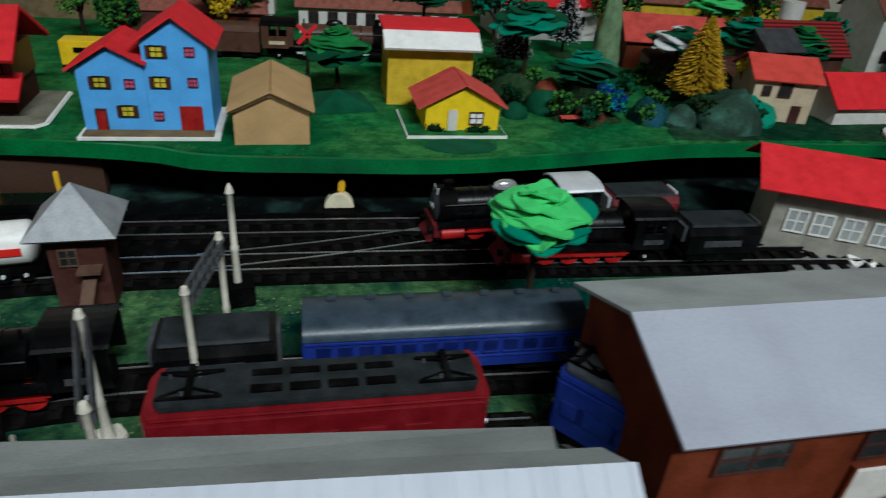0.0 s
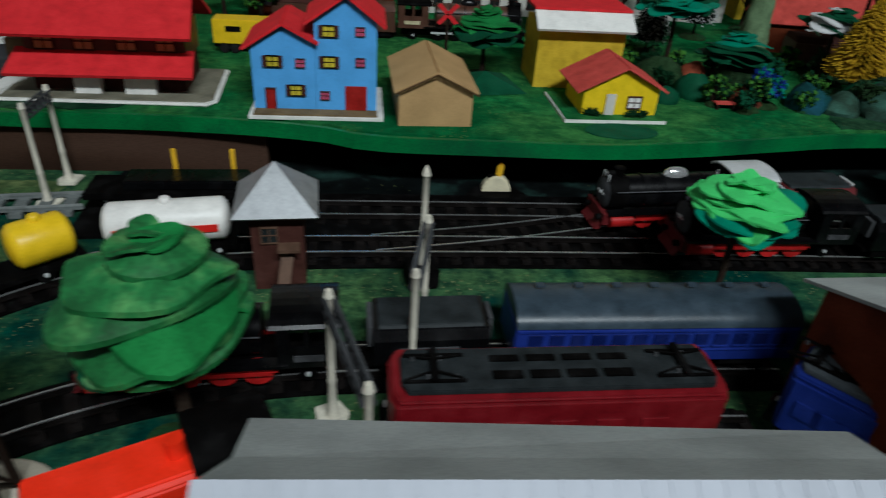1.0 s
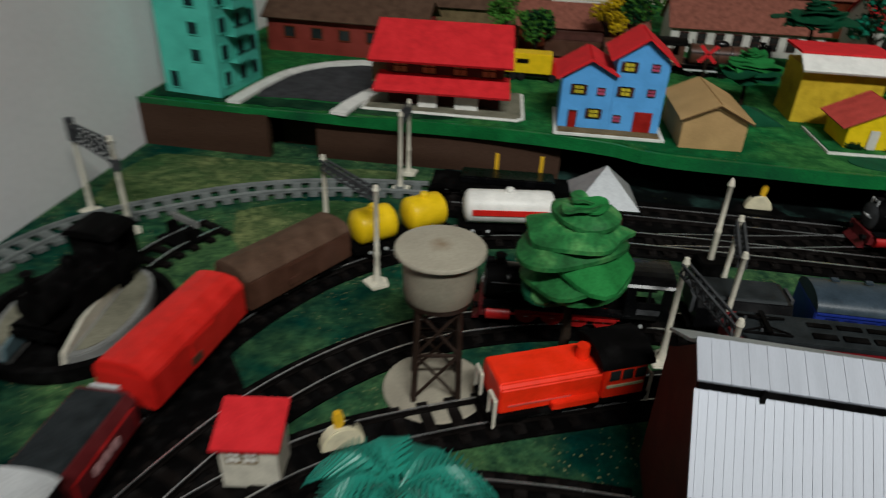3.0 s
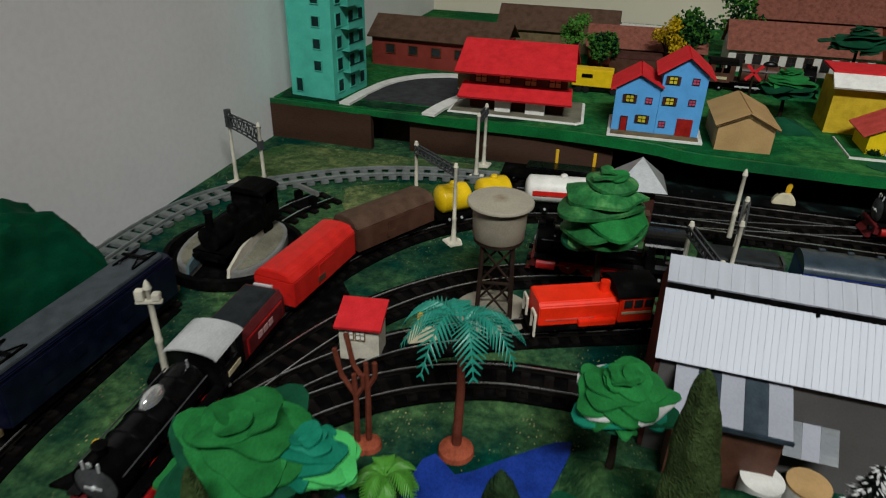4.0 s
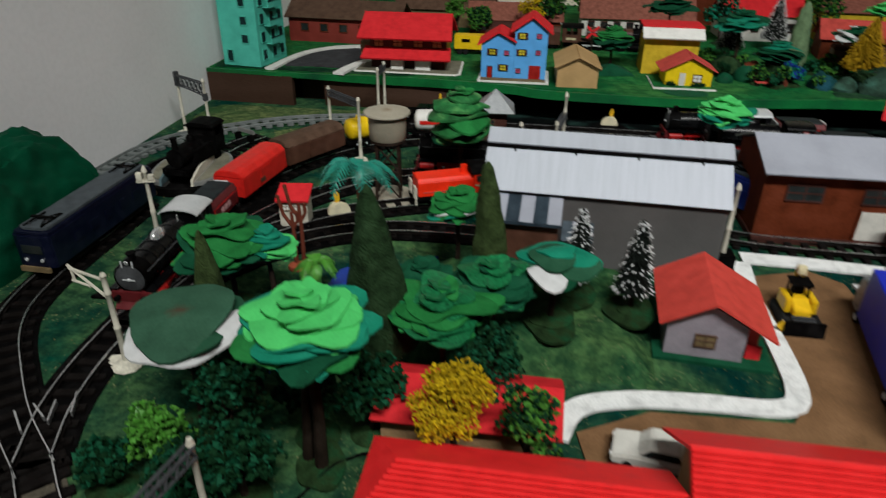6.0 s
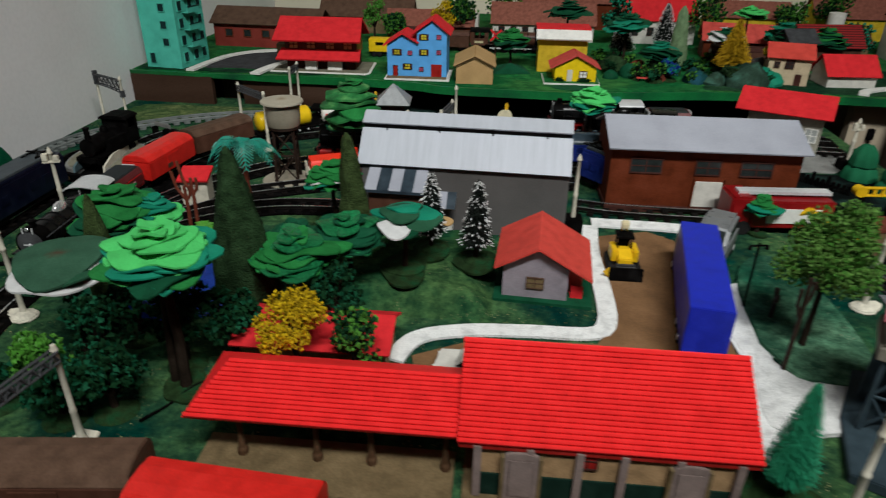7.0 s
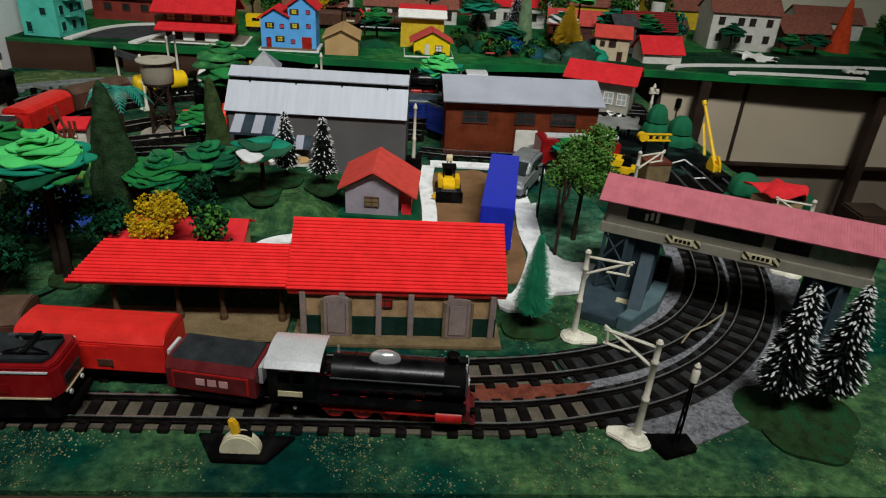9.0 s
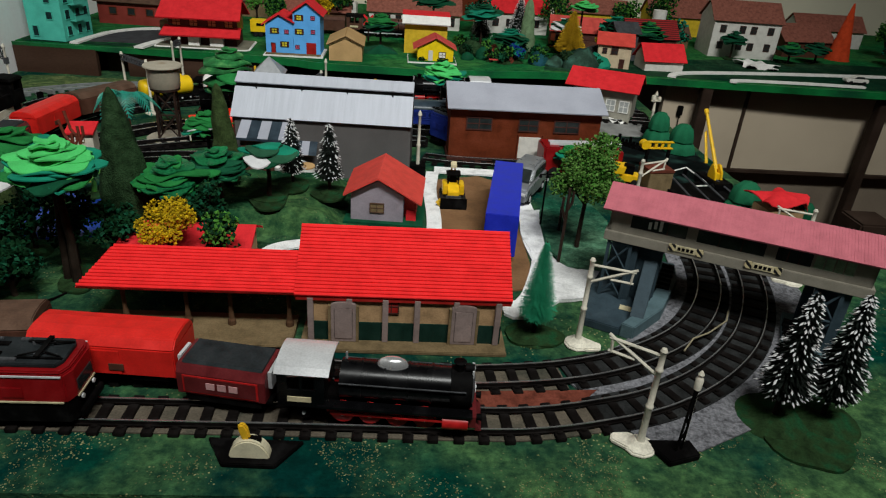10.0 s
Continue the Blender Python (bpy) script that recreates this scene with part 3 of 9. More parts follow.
def point_rails(pieces, label):
    """Loose blades and check rails of a set of points."""
    ob = thing("point_rails", 0, 0, 0, 0, label, "rails", "point rails")
    for x0, y0, x1, y1 in pieces:
        a, b = Vector((x0, y0, 0)), Vector((x1, y1, 0))
        part("blade", M().rail([a, a.lerp(b, 0.5), b], 0, 0.001, 0.0034, 0.0063), RAIL, ob)
    return ob


point_rails(((-0.3925, -0.0661, -0.3792, -0.0785), (-0.3862, -0.0596, -0.3742, -0.068), (-0.3765, -0.055, -0.3705, -0.0702), (-0.3695, -0.0472, -0.3625, -0.0625)), "steel frog and check rails of the points by the mast")

STRAWTURF = grass_paint("straw_turf", (0.02, 0.085, 0.03), (0.09, 0.15, 0.05), (0.22, 0.25, 0.1), (0.4, 0.37, 0.18))
DARKTURF = grass_paint("dark_turf", (0.003, 0.03, 0.016), (0.006, 0.06, 0.026), (0.03, 0.085, 0.04), (0.12, 0.14, 0.06))


def turf_mat(pts, label, z=0.0, mat=STRAWTURF):
    """Thin flock mat with an uneven torn outline."""
    edge_pts = spline(pts + pts[:1], 0.004)[:-1]
    ring = [(p.x + 0.0035 * noise.noise(Vector((p.x * 160, p.y * 160, 1))), p.y + 0.0035 * noise.noise(Vector((p.x * 160, p.y * 160, 9)))) for p in edge_pts]
    return solid("turf_mat", M().prism(ring, "z", z + 0.0001, z + 0.0005), mat, label, "grass mat")


turf_mat([(-0.4, 0.298), (-0.392, 0.322), (-0.375, 0.358), (-0.362, 0.371), (-0.352, 0.355), (-0.364, 0.326), (-0.376, 0.296), (-0.386, 0.284)], "mat of pale grass flock between the yard tracks")
turf_mat([(-0.538, 0.392), (-0.515, 0.388), (-0.478, 0.41), (-0.43, 0.444), (-0.38, 0.464), (-0.33, 0.474), (-0.33, 0.492), (-0.4, 0.49), (-0.47, 0.488), (-0.53, 0.485), (-0.545, 0.45)], "mat of straw-coloured grass flock below the brown board")
turf_mat([(-0.43, 0.4), (-0.415, 0.362), (-0.4, 0.345), (-0.375, 0.352), (-0.345, 0.385), (-0.31, 0.41), (-0.34, 0.432), (-0.39, 0.425)], "mat of straw-coloured grass flock beside the stub track")

# black card under the yard tracks, tan card under the station lines
bed = M()
for line, w, z1 in ((LINE_L, 0.034, 0.0009), (LINE_M, 0.034, 0.0011), ([(-0.384, 0.04), (-0.378, 0.1), (-0.36, 0.165), (-0.333, 0.222), (-0.29, 0.27), (-0.24, 0.298), (-0.18, 0.313), (-0.1, 0.316), (0.06, 0.312)], 0.033, 0.0013), ([(-0.384, 0.03), (-0.373, 0.09), (-0.35, 0.14), (-0.31, 0.187), (-0.262, 0.216), (-0.2, 0.242), (-0.14, 0.262), (-0.06, 0.27), (0.03, 0.268)], 0.033, 0.0015), ([(-0.383, 0.02), (-0.366, 0.075), (-0.335, 0.122), (-0.297, 0.156), (-0.252, 0.176), (-0.21, 0.181), (-0.165, 0.181)], 0.033, 0.0017), ([(-0.3, 0.447), (-0.2, 0.452), (0, 0.452), (0.2, 0.448), (0.34, 0.44)], 0.05, 0.0019), ([(-0.16, 0.431), (0.1, 0.431), (0.33, 0.425)], 0.012, 0.0021)):
    bed.rail(spline(line, 0.008), 0, w, 0.0002, z1)
solid("trackbed", bed, BLACKMATT, "black card trackbed under the yard tracks", "trackbed")
bed = M()
for line, z1 in ((LINE_A[:9], 0.0008), (LINE_B[:9], 0.001)):
    bed.rail(spline(line, 0.008), 0, 0.024, 0.0002, z1)
# Added black sheet: darkens the ground beside the turntable.
solid("trackbed.002", M().prism([(-0.4, 0.297), (-0.385, 0.272), (-0.352, 0.228), (-0.337, 0.2), (-0.372, 0.07), (-0.399, 0.07), (-0.404, 0.2), (-0.409, 0.262)], "z", 0.0002, 0.0007), BLACKMATT, "flat black sheet darkening the ground between turntable and yard points", "card")
solid("trackbed.003", M().prism([(p.x, p.y) for p in spline([(-0.2, 0.408), (-0.1, 0.402), (0.015, 0.395), (0.12, 0.392), (0.24, 0.4), (0.34, 0.42)], 0.01)] + [(0.35, 0.6), (-0.28, 0.6), (-0.3, 0.47), (-0.262, 0.428)], "z", 0.0002, 0.0005), YARDBED, "near-black card under the back tracks and the shelf", "card")
solid("trackbed.001", bed, TRACKTAN, "worn dark tan card trackbed under the station lines", "trackbed")
solid("ballast", M().prism([(0.1, -0.168), (0.115, -0.19), (0.15, -0.176), (0.18, -0.159), (0.21, -0.13), (0.238, -0.095), (0.255, -0.055), (0.266, 0.0), (0.27, 0.08), (0.225, 0.08), (0.222, 0.02), (0.212, -0.03), (0.196, -0.07), (0.172, -0.1), (0.14, -0.13), (0.12, -0.142)], "z", 0.0004, 0.0014), BALLAST, "grey ballast between the curved tracks", "ballast")
solid("ballast.001", M().prism([(0.125, -0.208), (0.16, -0.19), (0.195, -0.168), (0.228, -0.137), (0.255, -0.098), (0.273, -0.055), (0.286, 0.0), (0.29, 0.07), (0.315, 0.07), (0.318, 0.0), (0.305, -0.06), (0.28, -0.12), (0.245, -0.165), (0.205, -0.2), (0.16, -0.222), (0.135, -0.222)], "z", 0.0004, 0.0012), BALLAST, "grey ballast beside the outer curve", "ballast")
bed = M()
for line, z1 in ((LINE_A[8:], 0.0009), (LINE_B[8:], 0.0011)):
    bed.rail(spline(line, 0.008), 0, 0.0305, 0.0002, z1 + 0.0008)
solid("trackbed.004", bed, paint("dark_trackbed", (0.02, 0.021, 0.021), 0.85, vary=0.6, scale=70), "dark card bed under the curved tracks", "trackbed")
solid("pavement", M().prism([(-0.02, -0.196), (0.1, -0.19), (0.115, -0.175), (0.05, -0.1785), (-0.02, -0.1785)], "z", 0.0005, 0.0018), BRICKRED, "red brick paving between the tracks", "paving")
pond = [(-0.31, 0.035), (-0.303, 0.06), (-0.297, 0.08), (-0.283, 0.07), (-0.272, 0.078), (-0.268, 0.108), (-0.262, 0.115), (-0.25, 0.105), (-0.24, 0.112), (-0.225, 0.125), (-0.2, 0.142), (-0.205, 0.11), (-0.215, 0.07), (-0.225, 0.03), (-0.24, 0.0), (-0.27, -0.01), (-0.3, 0.0)]
solid("water", M().prism([(p.x, p.y) for p in spline(pond + pond[:1], 0.008)][:-1], "z", 0.0003, 0.0016), WATER, "glossy blue painted pond with specks of flock", "pond")
solid("road", M().prism([(0.03, 0.15), (0.075, 0.165), (0.095, 0.15), (0.1, 0.06), (0.1, -0.02), (0.095, -0.06), (0.06, -0.07), (0.0, -0.075), (-0.09, -0.075), (-0.1, -0.03), (-0.06, -0.008), (0.015, -0.005), (0.03, 0.02)], "z", 0.0004, 0.0016), ROAD, "brown cardboard road behind the station", "road")
walkway = M()
for line, w in (([(0.028, 0.17), (0.024, 0.12), (0.026, 0.06), (0.024, 0.02), (0.012, 0.006), (-0.03, 0.004), (-0.07, 0.0), (-0.1, -0.012), (-0.112, -0.04)], 0.013), ([(0.03, 0.178), (0.09, 0.176), (0.15, 0.17)], 0.016), ([(0.108, 0.15), (0.112, 0.08), (0.108, 0.02), (0.11, -0.03), (0.1, -0.075)], 0.016)):
    walkway.rail(spline(line, 0.006), 0, w, 0.0006, 0.0024)
solid("pavement.001", walkway, WHITEGRAVEL, "white gravel kerb strips along the cardboard road", "kerb")
solid("pavement.002", M().prism([(p.x, p.y) for p in spline([(0.105, 0.07), (0.129, 0.08), (0.126, 0.021), (0.119, -0.026), (0.138, -0.036), (0.13, -0.062), (0.112, -0.078), (0.089, -0.099), (0.072, -0.1), (0.07, -0.084), (0.084, -0.074), (0.103, -0.012), (0.1, 0.027), (0.105, 0.07)], 0.008)][:-1], "z", 0.0006, 0.0028), WHITEGRAVEL, "white gravel patch beside the station", "gravel")
solid("trim.003", M().prism([(p.x, p.y) for p in spline([(0.117, 0.005), (0.128, -0.026), (0.15, -0.034), (0.172, -0.03), (0.183, 0.0), (0.184, 0.06), (0.176, 0.105), (0.166, 0.128), (0.142, 0.118), (0.124, 0.075), (0.117, 0.005)], 0.008)][:-1], "z", 0.0006, 0.0042), MOSSMAT, "thick mottled green mossy mat under the flocked tree", "moss mat", bevel=0.001)
solid("pavement.005", M().prism([(p.x, p.y) for p in spline([(0.1135, 0.0), (0.13, -0.03), (0.152, -0.0285), (0.1725, -0.026), (0.164, -0.048), (0.151, -0.07), (0.132, -0.0735), (0.112, -0.0775), (0.098, -0.07), (0.104, -0.03), (0.1135, 0.0)], 0.008)][:-1], "z", 0.0006, 0.0034), WHITEGRAVEL, "white gravel path towards the signal box", "gravel")
# upper roads
turf_mat([(-0.55, 0.512), (-0.5, 0.509), (-0.44, 0.509), (-0.39, 0.509), (-0.3, 0.512), (-0.3, 0.53), (-0.39, 0.527), (-0.42, 0.53), (-0.48, 0.526), (-0.55, 0.54)], "dark olive flock along the front of the shelf", Z, DARKTURF)
turf_mat([(0.2, 0.508), (0.3, 0.511), (0.4, 0.51), (0.6, 0.502), (0.9, 0.492), (1.2, 0.49), (1.2, 0.72), (0.9, 0.7), (0.6, 0.69), (0.42, 0.64), (0.3, 0.6), (0.22, 0.555)], "dark green flock round the shelf road", Z, DARKTURF)
solid("road.001", M().prism([(-0.462, 0.529), (-0.425, 0.534), (-0.388, 0.532), (-0.372, 0.56), (-0.352, 0.585), (-0.35, 0.65), (-0.4, 0.648), (-0.455, 0.62), (-0.468, 0.58)], "z", Z + 0.0003, Z + 0.0012), ASPHALT, "dark asphalt card road on the shelf", "road")
kerbs = M()
kerbs.rail(spline([(-0.474, 0.507), (-0.468, 0.56), (-0.455, 0.61), (-0.42, 0.648), (-0.37, 0.66), (-0.3, 0.664)], 0.006), 0, 0.012, Z + 0.0004, Z + 0.003)
kerbs.rail(spline([(-0.382, 0.5), (-0.377, 0.53), (-0.365, 0.568), (-0.345, 0.588), (-0.3, 0.596)], 0.006), 0, 0.014, Z + 0.0004, Z + 0.003)
kerbs.rail(spline([(0.395, 0.508), (0.41, 0.53), (0.46, 0.55), (0.6, 0.575), (0.8, 0.6)], 0.006), 0, 0.012, Z + 0.0004, Z + 0.003)
kerbs.rail(spline([(0.485, 0.494), (0.5, 0.507), (0.6, 0.512), (0.7, 0.51)], 0.006), 0, 0.01, Z + 0.0004, Z + 0.003)
solid("pavement.003", kerbs, WHITE, "white plaster kerbs along the shelf roads", "kerb")

# raised garden before the factory
mound, nx, ny = M(), 34, 26
for j in range(ny + 1):
    for i in range(nx + 1):
        x, y = -0.205 + 0.155 * i / nx, 0.012 + 0.125 * j / ny
        e = min(1, min(i, nx - i) / 5, min(j, ny - j) / 4)
        mound.v.append((x, y, -0.001 + e * e * (3 - 2 * e) * (0.0165 + 0.003 * noise.noise(Vector((x * 60, y * 60, 1))))))
mound.f = [(j * (nx + 1) + i, j * (nx + 1) + i + 1, (j + 1) * (nx + 1) + i + 1, (j + 1) * (nx + 1) + i) for j in range(ny) for i in range(nx)]
solid("ground_mound", mound, MOUNDTURF, "raised mossy garden mound before the factory", "mound", smooth=True)

# ---- trees and plants ----
rnd = random.Random(7)


def foam_layer(r, z, waves, amp, thick, rr, tilt=0.0, lobes=0.12):
    """One wavy disc of foam sheet."""
    m, n = M(), 36
    ph, ph2 = rr.uniform(0, 6.3), rr.uniform(0, 6.3)
    tx, ty = rr.uniform(-tilt, tilt), rr.uniform(-tilt, tilt)
    rings = (0.0, 0.35, 0.7, 1.0)
    vs = []
    for top in (1, 0):
        for k in rings:
            for i in range(n):
                a = 2 * math.pi * i / n
                edge = 1 + lobes * math.sin(waves * a + ph) + lobes * 0.6 * math.sin((2 * waves + 1) * a + ph2)
                q = r * k * edge
                h = z + amp * k * k * math.sin((waves + 1) * a + ph2) - 0.12 * r * k * k + (thick if top else 0)
                x, y = q * math.cos(a), q * math.sin(a)
                vs.append((x, y, h + tx * x + ty * y))
    fs, o = [], len(rings) * n
    for k in range(len(rings) - 1):
        for i in range(n):
            a, b, c, d = k * n + i, k * n + (i + 1) % n, (k + 1) * n + (i + 1) % n, (k + 1) * n + i
            fs.append((d, c, b, a)[::-1] if False else (a, d, c, b))
            fs.append((o + a, o + b, o + c, o + d))
    k = (len(rings) - 1) * n
    fs += [(k + (i + 1) % n, k + i, o + k + i, o + k + (i + 1) % n) for i in range(n)]
    return m.add(vs, fs)


def foam_sheet(q, thick, rr, wave=0.16, droop=0.12, lobe=0.1):
    """One cut piece of foam sheet: a rounded uneven outline that ripples towards its edge."""
    m, n, rings = M(), 30, (0.0, 0.3, 0.6, 0.85, 1.0)
    p = [rr.uniform(0, 6.3) for _ in range(6)]
    long = rr.uniform(0.8, 1.2)
    vs = []
    for top in (1, 0):
        for k in rings:
            for i in range(n):
                a = 2 * math.pi * i / n
                edge = 1 + lobe * math.sin(2 * a + p[0]) + lobe * math.sin(3 * a + p[1]) + lobe * 0.6 * math.sin(5 * a + p[2])
                x, y = q * k * edge * math.cos(a) * long, q * k * edge * math.sin(a) / long
                h = q * (wave * k * k * math.sin(2 * a + p[3]) + wave * 0.7 * k ** 3 * math.sin(4 * a + p[4]) - droop * k * k)
                vs.append((x, y, h + (thick if top else 0)))
    fs, o = [], len(rings) * n
    for k in range(len(rings) - 1):
        for i in range(n):
            a, b, c, d = k * n + i, k * n + (i + 1) % n, (k + 1) * n + (i + 1) % n, (k + 1) * n + i
            fs += [(a, d, c, b), (o + a, o + b, o + c, o + d)]
    k = (len(rings) - 1) * n
    return m.add(vs, fs + [(k + (i + 1) % n, k + i, o + k + i, o + k + (i + 1) % n) for i in range(n)])


def foam_tree(x, y, h, r, mats, label, layers=7, base=0.012, z=0.0, seed=1, squash=0.5, trunk=0.0022, turn=0, tall=False):
    """A craft tree: wire trunk on a round base, crown of overlapping foam petals set in rings like a loose rose."""
    rr = random.Random(seed)
    ob = thing("foam_tree", x, y, z, turn, label, "tree", "craft foam trees")
    low = h - r * squash * 1.5
    flat = 0.4 if squash < 0.32 else 1.0
    part("base", foam_sheet(base * 1.15, 0.0014, rr, 0.02, 0.02, 0.07), BASEGREEN, ob, smooth=True, at=pose(0, 0, 0.001))
    part("trunk", M().tube([(0, 0, 0), (0.0008, 0.0005, low * 0.4), (-0.0005, 0.0, low), (0, 0, h - 0.005)], trunk, 8, 0.5), BARK, ob, smooth=True)
    if trunk > 0.003:
        part("trunk", M().tube([(-0.008, 0.004, 0), (-0.005, 0.002, low * 0.5), (-0.001, 0.0, low + 0.004)], trunk * 0.9, 8, 0.5), BARK, ob, smooth=True)
    rise = h - low
    # Dark filler core, added so the gaps between sheets stay closed and dark.
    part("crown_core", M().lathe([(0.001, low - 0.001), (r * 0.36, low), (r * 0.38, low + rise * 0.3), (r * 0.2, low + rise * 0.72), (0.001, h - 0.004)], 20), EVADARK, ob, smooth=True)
    count = max(5, layers + 2) if tall else max(6, int(layers * 1.45))
    span = (0.68, 0.9, 1.04, 1.1, 1.1, 1.02, 0.9, 0.68) if tall else (0.78, 0.95, 1.02, 1.0, 0.92, 0.8, 0.64, 0.42)
    for i in range(count):
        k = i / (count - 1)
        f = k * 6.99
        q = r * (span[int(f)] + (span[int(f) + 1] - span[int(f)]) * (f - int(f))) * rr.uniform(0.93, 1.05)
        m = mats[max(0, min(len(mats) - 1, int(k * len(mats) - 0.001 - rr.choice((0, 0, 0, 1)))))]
        at = pose(rr.uniform(-0.1, 0.1) * r, rr.uniform(-0.1, 0.1) * r, low + rise * (0.06 + 0.9 * k), rr.uniform(-6, 6) * (0.4 if tall else 1), rr.uniform(-6, 6) * (0.4 if tall else 1), rr.uniform(0, 360))
        part("leaf_sheet", foam_sheet(q, 0.002 if tall else 0.0009, rr, 0.07, 0.3 if tall else 0.13 * flat, 0.07 if tall else 0.115), m, ob, smooth=True, at=at)
    for i in range(4 if tall else max(4, layers)):
        k = rr.uniform(0.05, 0.62)
        a = i * 2.4 + seed
        d, q = r * (0.88 - 0.3 * k), r * rr.uniform(0.24, 0.36)
        at = pose(d * math.cos(a), d * math.sin(a), low + rise * (0.02 + 0.9 * k) - 0.1 * r * flat, 0, 0, math.degrees(a)) @ pose(0, 0, 0, rr.uniform(-8, 8) * flat, (26 if tall else 17) * flat, rr.uniform(0, 360))
        part("leaf_petal", foam_sheet(q, 0.0011, rr, 0.14, 0.1, 0.09), mats[max(0, min(len(mats) - 1, int((k + 0.3) * len(mats))))], ob, smooth=True, at=at)
    for i in range(3):
        a = i * 2.1 + seed
        at = pose(r * 0.15 * math.cos(a), r * 0.15 * math.sin(a), h - 0.0012 + 0.0009 * i, 0, 0, math.degrees(a)) @ pose(0, 0, 0, 9, -9 + 4 * i, 0)
        part("leaf_petal", foam_sheet(r * (0.34 - 0.05 * i), 0.0011, rr, 0.1, -0.1, 0.08), mats[-1 if i != 1 else len(mats) // 2], ob, smooth=True, at=at)
    return ob


def plate_tree(x, y, h, sheets, label, seed, z=0.0, base=0.012):
    """A craft tree with a few broad foam sheets laid flat on one another; sheets give radius, rise, material and shift."""
    rr = random.Random(seed)
    ob = thing("foam_tree", x, y, z, 0, label, "tree", "craft foam trees")
    part("base", foam_sheet(base * 1.15, 0.0014, rr, 0.02, 0.02, 0.07), BASEGREEN, ob, smooth=True, at=pose(0, 0, 0.001))
    part("trunk", M().tube([(0, 0, 0), (0.001, 0.0005, h * 0.5), (0, 0, h)], 0.0022, 8, 0.7), BARK, ob, smooth=True)
    for q, up, mat, dx, dy in sheets:
        part("leaf_sheet", foam_sheet(q, 0.0011, rr, 0.07, 0.1, 0.11), mat, ob, smooth=True, at=pose(dx, dy, h + up))
    return ob


def felt_bush(x, y, h, r, mat, label, tiers=2, z=0.0):
    """A beehive bush of felt: domes with scalloped skirts set over one another."""
    ob = thing("felt_bush", x, y, z, 0, label, "bush", "felt bushes")
    part("base", M().lathe([(r * 0.7, 0.0003), (r * 0.65, 0.002), (0.002, 0.003)], 16), BASEGREEN, ob, smooth=True)
    for i in range(tiers):
        q, z0, z1 = r * (1 - 0.24 * i), h * 0.78 * i / tiers, h * (i + 1) / tiers
        m = M().lathe([(q * 0.9, z0 + 0.001), (q, z0 + 0.002), (q * 0.97, z0 + (z1 - z0) * 0.35), (q * 0.82, z0 + (z1 - z0) * 0.7), (q * 0.45, z1 - 0.001), (0.0008, z1)], 36)
        m.v = [(v[0] * (1 + 0.05 * math.sin(7 * math.atan2(v[1], v[0]) + i)), v[1] * (1 + 0.05 * math.sin(7 * math.atan2(v[1], v[0]) + i)), v[2]) for v in m.v]
        part("dome", m, mat, ob, smooth=True)
    return ob


def cypress(x, y, h, r, mat, label, seed=1, z=0.0, clear=0.004, lean=(0.0, 0.0), taper=0.58):
    """A blunt finger of wrapped moss that leans a little, on a short trunk."""
    ob = thing("cypress_tree", x, y, z, 0, label, "tree", "moss cypresses")
    m, n, rows = M(), 26, 26
    prof = [(r * (0.82 + 0.24 * math.sin(min(1, k * 3.0) * 1.6)) * (1 - taper * k) * (1 - k ** 7) ** 0.6 + 0.0008, clear + (h - clear) * k) for k in [i / rows for i in range(rows)]]
    m.lathe(prof + [(0.0008, h)], n)
    vs = []
    for v in m.v:
        a, k = math.atan2(v[1], v[0]), max(0.0, (v[2] - clear) / (h - clear))
        w = 1 + 0.2 * noise.noise(Vector((v[0] * 120, v[1] * 120, v[2] * 60 + seed))) + 0.07 * math.sin(5 * a + seed + 3 * k) + 0.05 * noise.noise(Vector((v[0] * 500, v[1] * 500, v[2] * 160)))
        vs.append((v[0] * w + lean[0] * k * k, v[1] * w + lean[1] * k * k, v[2]))
    m.v = vs
    part("trunk", M().cyl((0, 0, 0), (0, 0, h * 0.5), 0.0036, 0.002, 8), BARK, ob)
    part("foliage", m, mat, ob, smooth=True)
    return ob


